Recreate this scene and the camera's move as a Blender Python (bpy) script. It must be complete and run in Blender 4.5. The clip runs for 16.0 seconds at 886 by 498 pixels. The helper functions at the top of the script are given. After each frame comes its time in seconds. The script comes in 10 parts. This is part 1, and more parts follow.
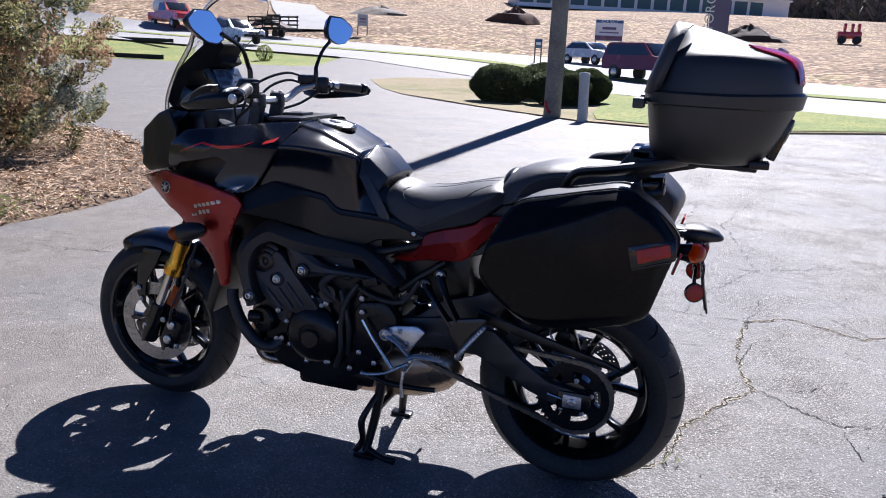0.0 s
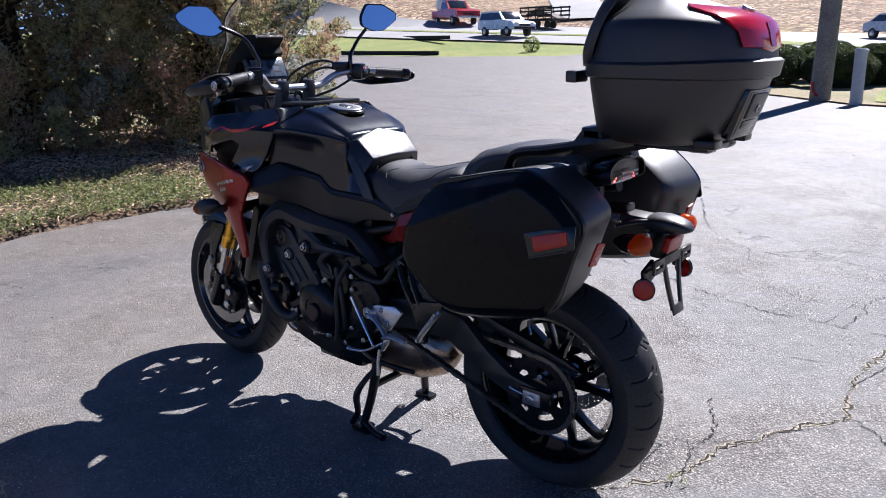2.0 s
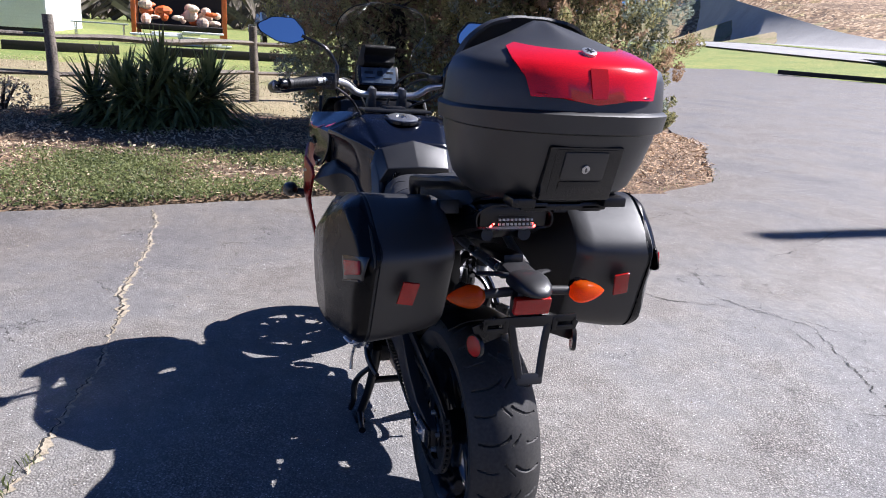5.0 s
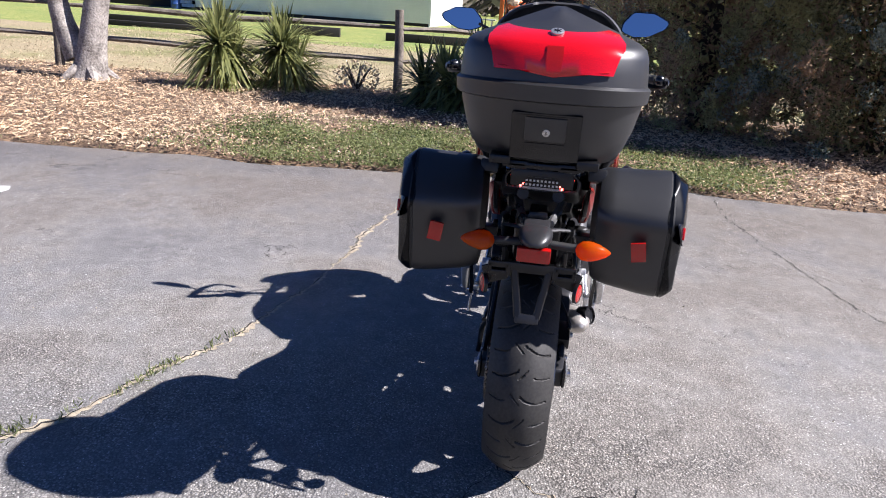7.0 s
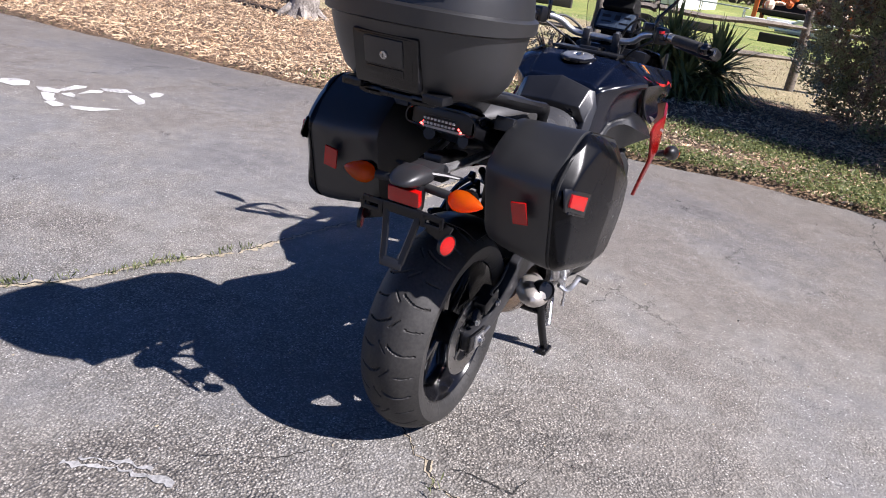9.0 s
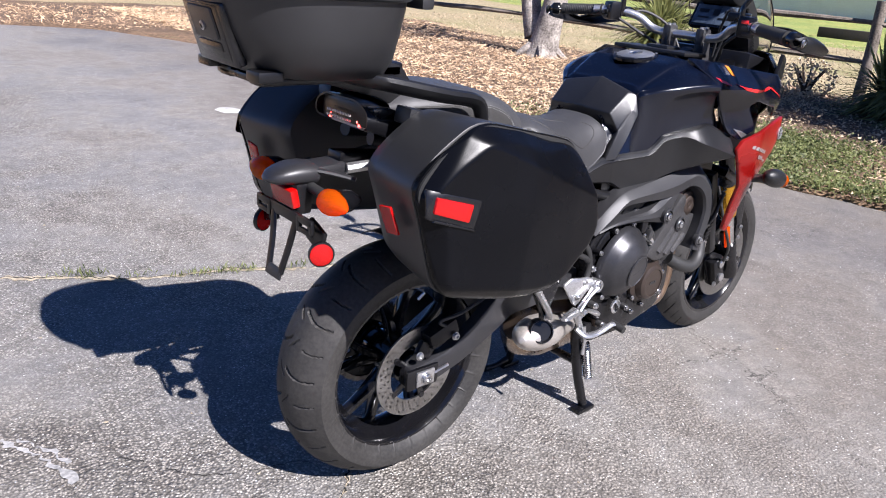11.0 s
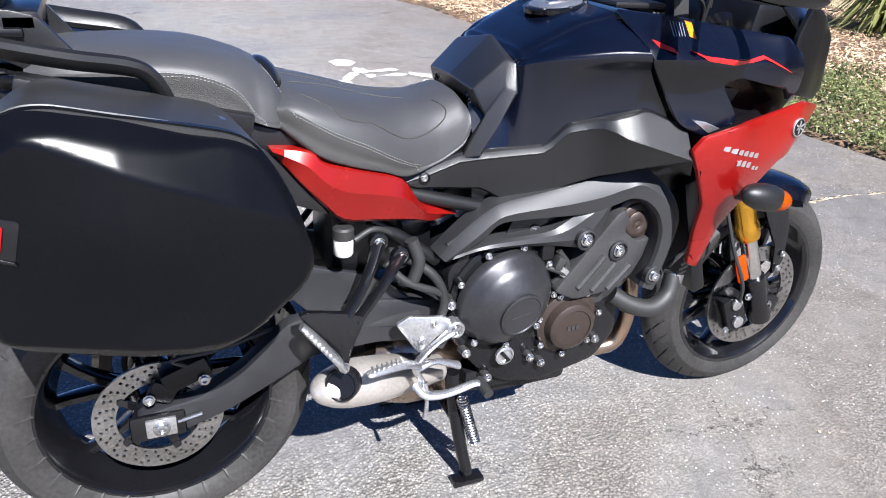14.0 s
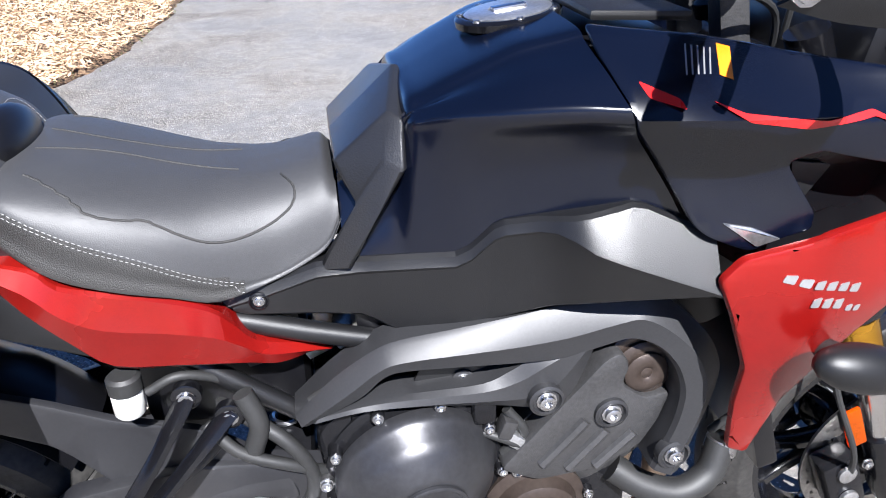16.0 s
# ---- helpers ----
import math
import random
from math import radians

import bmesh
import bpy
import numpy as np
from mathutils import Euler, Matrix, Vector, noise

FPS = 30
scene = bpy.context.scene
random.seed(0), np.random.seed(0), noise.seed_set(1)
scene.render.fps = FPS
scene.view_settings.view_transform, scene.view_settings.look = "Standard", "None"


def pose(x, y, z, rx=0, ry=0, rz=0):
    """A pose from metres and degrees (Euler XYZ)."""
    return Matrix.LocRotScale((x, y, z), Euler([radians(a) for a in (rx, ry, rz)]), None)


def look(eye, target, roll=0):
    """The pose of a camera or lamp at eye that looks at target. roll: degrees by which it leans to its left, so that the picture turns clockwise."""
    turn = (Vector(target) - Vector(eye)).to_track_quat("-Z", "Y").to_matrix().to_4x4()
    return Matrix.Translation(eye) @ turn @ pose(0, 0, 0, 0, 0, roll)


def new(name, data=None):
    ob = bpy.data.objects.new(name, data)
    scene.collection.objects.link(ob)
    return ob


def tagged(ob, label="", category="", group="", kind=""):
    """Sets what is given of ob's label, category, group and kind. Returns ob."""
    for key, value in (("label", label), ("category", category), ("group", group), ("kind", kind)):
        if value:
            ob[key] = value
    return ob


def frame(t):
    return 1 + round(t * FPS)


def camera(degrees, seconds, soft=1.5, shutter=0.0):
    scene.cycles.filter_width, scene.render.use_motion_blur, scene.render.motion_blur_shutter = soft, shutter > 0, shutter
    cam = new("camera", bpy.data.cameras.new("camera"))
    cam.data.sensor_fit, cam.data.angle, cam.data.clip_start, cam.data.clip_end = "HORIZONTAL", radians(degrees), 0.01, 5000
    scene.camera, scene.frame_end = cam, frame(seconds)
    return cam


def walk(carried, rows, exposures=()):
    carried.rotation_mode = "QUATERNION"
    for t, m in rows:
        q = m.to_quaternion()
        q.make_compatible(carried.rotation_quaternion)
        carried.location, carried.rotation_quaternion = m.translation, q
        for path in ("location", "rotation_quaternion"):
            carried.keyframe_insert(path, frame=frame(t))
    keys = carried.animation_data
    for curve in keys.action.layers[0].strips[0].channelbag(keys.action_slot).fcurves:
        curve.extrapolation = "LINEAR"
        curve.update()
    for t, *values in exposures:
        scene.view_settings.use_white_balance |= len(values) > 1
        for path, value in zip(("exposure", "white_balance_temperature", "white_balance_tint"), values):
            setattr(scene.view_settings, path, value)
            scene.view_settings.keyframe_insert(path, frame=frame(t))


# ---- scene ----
cam = camera(61.5, 16.0, soft=1.0)
PATH = [
    (0, (-0.253, 2.175, 1.277), (0.342, 0.332, 0.778), 2.8),
    (0.5, (-0.429, 2.026, 1.285), (0.281, 0.241, 0.729), 3.4),
    (1, (-0.587, 1.941, 1.267), (0.218, 0.205, 0.686), 3.1),
    (1.5, (-0.85, 1.86, 1.288), (0.171, 0.242, 0.705), 1.7),
    (2, (-1.013, 1.739, 1.269), (0.207, 0.249, 0.729), -0.2),
    (2.5, (-1.155, 1.547, 1.269), (0.178, 0.164, 0.712), 0.2),
    (3, (-1.337, 1.382, 1.252), (0.05, 0.082, 0.628), 1.2),
    (3.5, (-1.582, 1.253, 1.326), (-0.008, 0.177, 0.721), -0.7),
    (4, (-1.622, 1.103, 1.315), (0.064, 0.178, 0.766), -1.2),
    (4.2, (-1.618, 1.023, 1.318), (0.091, 0.145, 0.764), 0.8),
    (6.3, (-2.037, 0.279, 1.39), (-0.112, 0.17, 0.855), 2.8),
    (6.5, (-2.063, 0.223, 1.379), (-0.138, 0.206, 0.833), 3.2),
    (7, (-2.141, -0.011, 1.373), (-0.257, 0.242, 0.751), 4.0),
    (7.5, (-2.119, -0.182, 1.346), (-0.303, 0.307, 0.667), 4.4),
    (8, (-1.957, -0.386, 1.344), (-0.178, 0.171, 0.619), 6.6),
    (8.5, (-1.862, -0.578, 1.318), (-0.128, 0.061, 0.553), 7.8),
    (9, (-1.811, -0.796, 1.337), (-0.12, -0.027, 0.594), 9.0),
    (9.2, (-1.773, -0.843, 1.333), (-0.093, -0.003, 0.644), 8.9),
    (11.3, (-0.92, -1.333, 1.248), (0.29, 0.078, 0.508), 4.9),
    (11.5, (-0.816, -1.327, 1.243), (0.37, 0.095, 0.487), 5.1),
    (12, (-0.608, -1.362, 1.252), (0.491, 0.109, 0.46), 4.3),
    (12.5, (-0.413, -1.463, 1.266), (0.545, 0.119, 0.503), 3.5),
    (13, (-0.292, -1.515, 1.267), (0.541, 0.144, 0.524), 2.7),
    (13.5, (-0.155, -1.454, 1.253), (0.629, 0.221, 0.492), 2.9),
    (14, (-0.008, -1.355, 1.25), (0.738, 0.286, 0.383), 3.2),
    (14.5, (0.16, -1.271, 1.235), (0.909, 0.354, 0.342), 3.2),
    (15, (0.361, -1.213, 1.238), (0.873, 0.512, 0.365), 0.7),
    (15.4, (0.458, -1.131, 1.21), (0.81, 0.635, 0.342), -0.7),
    (15.5, (0.481, -1.096, 1.206), (0.809, 0.67, 0.327), -1.1),
    (16, (0.583, -0.908, 1.218), (0.897, 0.837, 0.293), -0.2),
]
walk(cam, [(t, look(eye, target, roll)) for t, eye, target, roll in PATH], [(0, 1.10, 5880, 17), (4, 1.25, 5880, 17), (6.5, 1.42, 6000, 17), (9, 1.26, 6100, 18), (12, 1.52, 6000, 16), (13.5, 1.65, 5930, 13), (16, 1.80, 5900, 12)])

from mathutils.bvhtree import BVHTree

# ---- light ----
SUN_EL, SUN_AZ = radians(45), radians(181)
world = bpy.data.worlds.new("sky")
scene.world = world
world.use_nodes = True
wn = world.node_tree.nodes
sky = wn.new("ShaderNodeTexSky")
sky.sky_type = 'NISHITA'
sky.sun_disc = False
sky.sun_elevation = SUN_EL
sky.sun_rotation = SUN_AZ
sky.air_density, sky.dust_density, sky.ozone_density = 0.36, 0.0, 10.0
world.node_tree.links.new(sky.outputs["Color"], wn["Background"].inputs["Color"])
wn["Background"].inputs["Strength"].default_value = 0.068
sun_data = bpy.data.lights.new("sun", 'SUN')
sun_data.energy, sun_data.angle, sun_data.color = 5.0, radians(0.53), (1.0, 0.957, 0.89)
sun = new("sun", sun_data)
sun.matrix_basis = look((0.02, -1.0, 1.0), (0, 0, 0))


# ---- materials ----
def mat(name, base, rough=0.5, metal=0.0, var=0.12, grain=60.0, blotch=3.0, bump=0.05, bump_scale=None, coat=0.0,
        tint=None, spec=0.5, rough_var=0.08, random=0.0):
    """Principled surface with colour variation at two scales, uneven roughness and fine relief."""
    m = bpy.data.materials.new(name)
    m.use_nodes = True
    nt = m.node_tree
    p = nt.nodes["Principled BSDF"]
    tc = nt.nodes.new("ShaderNodeTexCoord")
    n1 = nt.nodes.new("ShaderNodeTexNoise")
    n1.inputs["Scale"].default_value, n1.inputs["Detail"].default_value = grain, 4
    n2 = nt.nodes.new("ShaderNodeTexNoise")
    n2.inputs["Scale"].default_value, n2.inputs["Detail"].default_value = blotch, 5
    for n in (n1, n2):
        nt.links.new(tc.outputs["Object"], n.inputs["Vector"])
    add = nt.nodes.new("ShaderNodeMath")
    add.operation = 'ADD'
    nt.links.new(n1.outputs["Fac"], add.inputs[0])
    nt.links.new(n2.outputs["Fac"], add.inputs[1])
    src = add.outputs[0]
    if random:
        oi = nt.nodes.new("ShaderNodeObjectInfo")
        gi = nt.nodes.new("ShaderNodeNewGeometry")
        a2 = nt.nodes.new("ShaderNodeMath")
        a2.operation = 'MULTIPLY_ADD'
        nt.links.new(gi.outputs["Random Per Island"], a2.inputs[0])
        a2.inputs[1].default_value = random
        a2.inputs[2].default_value = -random / 2
        a3 = nt.nodes.new("ShaderNodeMath")
        nt.links.new(a2.outputs[0], a3.inputs[0])
        nt.links.new(src, a3.inputs[1])
        a4 = nt.nodes.new("ShaderNodeMath")
        a4.operation = 'MULTIPLY_ADD'
        nt.links.new(oi.outputs["Random"], a4.inputs[0])
        a4.inputs[1].default_value = random * 0.5
        nt.links.new(a3.outputs[0], a4.inputs[2])
        src = a4.outputs[0]
    ramp = nt.nodes.new("ShaderNodeValToRGB")
    lo = [max(0, c * (1 - var)) for c in base]
    hi = list(tint) if tint else [min(1, c * (1 + var)) for c in base]
    ramp.color_ramp.elements[0].position, ramp.color_ramp.elements[1].position = 0.35, 0.65
    ramp.color_ramp.elements[0].color = (*lo, 1)
    ramp.color_ramp.elements[1].color = (*hi, 1)
    half = nt.nodes.new("ShaderNodeMath")
    half.operation = 'MULTIPLY'
    half.inputs[1].default_value = 0.5
    nt.links.new(src, half.inputs[0])
    nt.links.new(half.outputs[0], ramp.inputs["Fac"])
    nt.links.new(ramp.outputs["Color"], p.inputs["Base Color"])
    p.inputs["Metallic"].default_value = metal
    p.inputs["Specular IOR Level"].default_value = spec
    rr = nt.nodes.new("ShaderNodeMapRange")
    rr.inputs["From Min"].default_value, rr.inputs["From Max"].default_value = 0.3, 0.7
    rr.inputs["To Min"].default_value, rr.inputs["To Max"].default_value = max(0.02, rough - rough_var), min(1, rough + rough_var)
    nt.links.new(n2.outputs["Fac"], rr.inputs["Value"])
    nt.links.new(rr.outputs["Result"], p.inputs["Roughness"])
    if coat:
        p.inputs["Coat Weight"].default_value, p.inputs["Coat Roughness"].default_value = coat, 0.06
    if bump:
        b = nt.nodes.new("ShaderNodeBump")
        b.inputs["Strength"].default_value = bump
        b.inputs["Distance"].default_value = 0.01
        src2 = n1
        if bump_scale:
            src2 = nt.nodes.new("ShaderNodeTexNoise")
            src2.inputs["Scale"].default_value, src2.inputs["Detail"].default_value = bump_scale, 3
            nt.links.new(tc.outputs["Object"], src2.inputs["Vector"])
        nt.links.new(src2.outputs["Fac"], b.inputs["Height"])
        nt.links.new(b.outputs["Normal"], p.inputs["Normal"])
    return m


def node_of(m, kind):
    return next(n for n in m.node_tree.nodes if n.bl_idname == kind)


def thin(m, share=0.5):
    """Lets part of the light through a leaf."""
    nt = m.node_tree
    p, out = nt.nodes["Principled BSDF"], node_of(m, "ShaderNodeOutputMaterial")
    tr = nt.nodes.new("ShaderNodeBsdfTranslucent")
    nt.links.new(p.inputs["Base Color"].links[0].from_socket, tr.inputs["Color"])
    mx = nt.nodes.new("ShaderNodeMixShader")
    mx.inputs["Fac"].default_value = share
    nt.links.new(p.outputs["BSDF"], mx.inputs[1])
    nt.links.new(tr.outputs["BSDF"], mx.inputs[2])
    nt.links.new(mx.outputs["Shader"], out.inputs["Surface"])
    return m


M = {}
M["paint_black"] = mat("satin_black_paint", (0.0012, 0.0022, 0.0070), 0.22, 0.0, 0.15, 900, 4, 0.003, 1600, 0.0, spec=0.60, rough_var=0.03)
M["paint_red"] = mat("candy_red_paint", (0.24, 0.0045, 0.005), 0.30, 0.40, 0.40, 1400, 4, 0.0, None, 0.25, spec=0.5, tint=(0.38, 0.012, 0.007))
M["plastic"] = mat("black_moulded_plastic", (0.004, 0.004, 0.005), 0.32, 0, 0.2, 300, 6, 0.012, 900, spec=0.4)
M["plastic_smooth"] = mat("smooth_black_plastic", (0.004, 0.004, 0.005), 0.22, 0, 0.2, 200, 6, 0.006, 900)
M["plastic_matt"] = mat("matt_black_plastic", (0.004, 0.004, 0.004), 0.70, 0, 0.2, 300, 6, 0.02, 900, spec=0.12)
M["plastic_grey"] = mat("grained_dark_grey_plastic", (0.0068, 0.0068, 0.0075), 0.38, 0.0, 0.2, 500, 5, 0.10, 900, spec=0.46)
M["pad"] = mat("woven_pad_film", (0.010, 0.010, 0.011), 0.34, 0.0, 0.4, 700, 6, 0.10, 420, spec=0.7)
M["case"] = mat("matte_luggage_plastic", (0.0120, 0.0120, 0.0130), 0.46, 0, 0.2, 400, 5, 0.05, 1100, spec=0.70, rough_var=0.04)
M["lid"] = mat("satin_luggage_lid", (0.0020, 0.0022, 0.0032), 0.27, 0, 0.2, 400, 5, 0.012, 1300, spec=0.17, rough_var=0.03)
M["frame_paint"] = mat("grey_frame_paint", (0.028, 0.028, 0.030), 0.42, 0.25, 0.14, 300, 5, 0.03, 700)
M["engine"] = mat("dark_engine_paint", (0.010, 0.010, 0.0115), 0.27, 0.3, 0.2, 120, 8, 0.015, 400, spec=0.35)
M["engine_satin"] = mat("satin_engine_paint", (0.046, 0.046, 0.050), 0.36, 0.65, 0.15, 120, 8, 0.015, 500)
M["engine_grey"] = mat("grey_engine_casting", (0.050, 0.049, 0.050), 0.40, 0.45, 0.22, 200, 9, 0.14, 500)
M["bronze"] = mat("bronze_brown_cover", (0.048, 0.036, 0.030), 0.34, 0.5, 0.2, 150, 8, 0.05, 400)
M["alu"] = mat("cast_aluminium", (0.54, 0.54, 0.545), 0.32, 0.90, 0.25, 200, 9, 0.06, 500)
M["tip"] = mat("pale_brushed_end_cap", (0.50, 0.465, 0.425), 0.38, 0.70, 0.15, 150, 9, 0.03, 500)
M["arm_paint"] = mat("satin_charcoal_paint", (0.016, 0.016, 0.018), 0.42, 0.0, 0.15, 200, 8, 0.03, 600, spec=0.50)
M["steel"] = mat("polished_steel", (0.62, 0.61, 0.60), 0.18, 1.0, 0.12, 80, 9, 0.0)
M["bolt"] = mat("zinc_bolt", (0.50, 0.50, 0.51), 0.28, 1.0, 0.2, 80, 9, 0.0)
M["disc"] = mat("brushed_brake_steel", (0.36, 0.35, 0.34), 0.34, 1.0, 0.25, 150, 12, 0.03)
M["exhaust"] = mat("heat_stained_steel", (0.42, 0.36, 0.31), 0.30, 1.0, 0.35, 20, 6, 0.02, None, tint=(0.44, 0.30, 0.20))
M["gold"] = mat("gold_anodised", (0.80, 0.42, 0.05), 0.28, 1.0, 0.1, 80, 8, 0.0)
M["rubber"] = mat("tyre_rubber", (0.017, 0.0165, 0.016), 0.58, 0, 0.25, 120, 7, 0.06, 500, tint=(0.036, 0.034, 0.032), spec=0.35)
M["rubber_soft"] = mat("black_grip_rubber", (0.018, 0.018, 0.018), 0.55, 0, 0.2, 250, 8, 0.08, 800)
M["seat"] = mat("black_seat_vinyl", (0.034, 0.034, 0.036), 0.50, 0, 0.12, 300, 6, 0.12, 900, spec=0.55)
M["seat_side"] = mat("grained_seat_vinyl", (0.024, 0.023, 0.022), 0.60, 0, 0.35, 500, 8, 0.35, 700)
M["thread"] = mat("white_thread", (0.24, 0.24, 0.235), 0.6, 0, 0.1, 200, 8, 0.0)
M["rim"] = mat("satin_black_rim", (0.005, 0.005, 0.006), 0.16, 0.1, 0.15, 200, 8, 0.004, 700, 0.4)
M["chain"] = mat("oily_chain_steel", (0.20, 0.185, 0.17), 0.35, 1.0, 0.3, 90, 9, 0.0)
M["decal"] = mat("silver_decal", (0.44, 0.44, 0.45), 0.30, 0.7, 0.08, 200, 9, 0.0)
M["decal_red"] = mat("red_stripe_film", (0.55, 0.012, 0.012), 0.3, 0, 0.08, 200, 9, 0.0, None, 0.4)
M["sticker"] = mat("amber_warning_film", (0.72, 0.19, 0.004), 0.4, 0, 0.05, 200, 9, 0.0)
M["white_plastic"] = mat("translucent_white_plastic", (0.50, 0.50, 0.47), 0.4, 0, 0.08, 60, 9, 0.02)
M["mirror"] = mat("mirror_glass", (0.95, 0.97, 1.0), 0.03, 1.0, 0.0, 10, 3, 0.0, rough_var=0.0)


def lens(name, base, rough=0.12, emit=0.0, trans=0.35, relief=0.06):
    m = bpy.data.materials.new(name)
    m.use_nodes = True
    nt = m.node_tree
    p = nt.nodes["Principled BSDF"]
    tc = nt.nodes.new("ShaderNodeTexCoord")
    v = nt.nodes.new("ShaderNodeTexVoronoi")
    v.inputs["Scale"].default_value = 420
    nt.links.new(tc.outputs["Object"], v.inputs["Vector"])
    b = nt.nodes.new("ShaderNodeBump")
    b.inputs["Strength"].default_value, b.inputs["Distance"].default_value = relief, 0.003
    nt.links.new(v.outputs["Distance"], b.inputs["Height"])
    nt.links.new(b.outputs["Normal"], p.inputs["Normal"])
    rp = nt.nodes.new("ShaderNodeValToRGB")
    rp.color_ramp.elements[0].position, rp.color_ramp.elements[1].position = 0.1, 0.75
    rp.color_ramp.elements[0].color = (*base, 1)
    rp.color_ramp.elements[1].color = (*[c * 0.72 for c in base], 1)
    nt.links.new(v.outputs["Distance"], rp.inputs["Fac"])
    nt.links.new(rp.outputs["Color"], p.inputs["Base Color"])
    p.inputs["Roughness"].default_value = rough
    p.inputs["Transmission Weight"].default_value = trans
    p.inputs["Coat Weight"].default_value = 0.6
    if emit:
        p.inputs["Emission Color"].default_value = (*base, 1)
        p.inputs["Emission Strength"].default_value = emit
    return m


M["amber"] = lens("amber_lens", (1.0, 0.20, 0.003), trans=0.15)
thin(M["amber"], 0.72)
M["red_lens"] = lens("red_reflector_lens", (0.42, 0.003, 0.002), 0.18, trans=0.0, relief=0.25)
M["lid_lens"] = lens("smooth_red_lid_lens", (0.62, 0.004, 0.010), 0.14, trans=0.0, relief=0.02)
for nm, w in (("lid_lens", 0.35), ("red_lens", 0.15)):
    M[nm].node_tree.nodes["Principled BSDF"].inputs["Coat Weight"].default_value = w
M["orange_lens"] = lens("orange_glow_lens", (0.55, 0.010, 0.004), 0.10, trans=0.25, relief=0.10)
M["clear"] = lens("clear_lens", (0.75, 0.75, 0.75), 0.08, trans=0.55)
M["led"] = lens("lit_red_led", (1.0, 0.04, 0.03), 0.2, 9.0, 0.0)
M["led_off"] = mat("grey_led", (0.5, 0.5, 0.5), 0.3, 0.3, 0.1, 100, 9, 0.0)


def glass(name, colour, rough=0.02, ior=1.45):
    m = bpy.data.materials.new(name)
    m.use_nodes = True
    nt = m.node_tree
    p = nt.nodes["Principled BSDF"]
    tc = nt.nodes.new("ShaderNodeTexCoord")
    n = nt.nodes.new("ShaderNodeTexNoise")
    n.inputs["Scale"].default_value = 9
    nt.links.new(tc.outputs["Object"], n.inputs["Vector"])
    r = nt.nodes.new("ShaderNodeMapRange")
    r.inputs["To Min"].default_value, r.inputs["To Max"].default_value = rough, rough + 0.02
    nt.links.new(n.outputs["Fac"], r.inputs["Value"])
    nt.links.new(r.outputs["Result"], p.inputs["Roughness"])
    p.inputs["Base Color"].default_value = (*colour, 1)
    p.inputs["Transmission Weight"].default_value = 1.0
    p.inputs["IOR"].default_value = ior
    return m


M["screen"] = glass("smoked_windscreen", (0.86, 0.86, 0.88), 0.0, 1.16)
M["lcd"] = mat("instrument_glass", (0.06, 0.08, 0.11), 0.25, 0, 0.3, 40, 15, 0.0, None, 0.2)
M["car_glass"] = mat("dark_car_glass", (0.02, 0.025, 0.03), 0.06, 0, 0.2, 5, 2, 0.0, None, 1.0)


# ---- mesh tools ----
def V(*a):
    return Vector(a)


def finish(bm, name, material, smooth=38):
    bmesh.ops.recalc_face_normals(bm, faces=bm.faces)
    me = bpy.data.meshes.new(name)
    bm.to_mesh(me)
    bm.free()
    mats = material if isinstance(material, (list, tuple)) else [material]
    for m in mats:
        me.materials.append(M[m])
    if smooth:
        me.polygons.foreach_set("use_smooth", [True] * len(me.polygons))
        me.set_sharp_from_angle(angle=radians(smooth))
    return me


def thing(name, at, label, category, group="", kind=""):
    e = new(name)
    e.empty_display_size = 0.2
    e.matrix_basis = Matrix.Translation(at)
    return tagged(e, label, category, group, kind)


def part(name, bm, material, parent, label="", smooth=38):
    """One mesh object, in world coordinates, under its thing or part."""
    ob = new(name, finish(bm, name, material, smooth))
    if parent is not None:
        ob.parent = parent
        if parent.type == 'EMPTY':
            ob.matrix_parent_inverse = Matrix.Translation(-Vector(parent.matrix_basis.translation))
    if label:
        ob["label"] = label
    return ob


def flipped(bm):
    """A copy mirrored across the middle plane of the motorcycle."""
    b2 = bm.copy()
    for v in b2.verts:
        v.co.y = -v.co.y
    bmesh.ops.reverse_faces(b2, faces=b2.faces)
    return b2


def both(name, bm, material, parent, label="", smooth=38):
    b2 = flipped(bm)
    return part(name, bm, material, parent, label, smooth), part(name, b2, material, parent, label, smooth)


def basis(d):
    d = Vector(d).normalized()
    a = V(0, 0, 1) if abs(d.z) < 0.9 else V(1, 0, 0)
    u = d.cross(a).normalized()
    return u, d.cross(u).normalized(), d


def box(bm, c, s, rot=None, bev=0.0, seg=2):
    r = bmesh.ops.create_cube(bm, size=1.0)
    m = Matrix.Translation(c) @ (rot if rot is not None else Matrix()) @ Matrix.Diagonal((*s, 1))
    bmesh.ops.transform(bm, matrix=m, verts=r["verts"])
    if bev:
        es = list({e for v in r["verts"] for e in v.link_edges})
        bmesh.ops.bevel(bm, geom=es, offset=bev, segments=seg, affect='EDGES', profile=0.6)
    return bm


def lathe(bm, prof, c, d, n=32, cap=True):
    """Rings (radius, height) round an axis d through c."""
    u, w, d = basis(d)
    c = Vector(c)
    rings = []
    for r, h in prof:
        rings.append([bm.verts.new(c + d * h + (u * math.cos(2 * math.pi * k / n) + w * math.sin(2 * math.pi * k / n)) * max(r, 1e-4)) for k in range(n)])
    for a, b in zip(rings, rings[1:]):
        for k in range(n):
            bm.faces.new((a[k], a[(k + 1) % n], b[(k + 1) % n], b[k]))
    if cap:
        bm.faces.new(rings[0])
        bm.faces.new(rings[-1])
    return bm


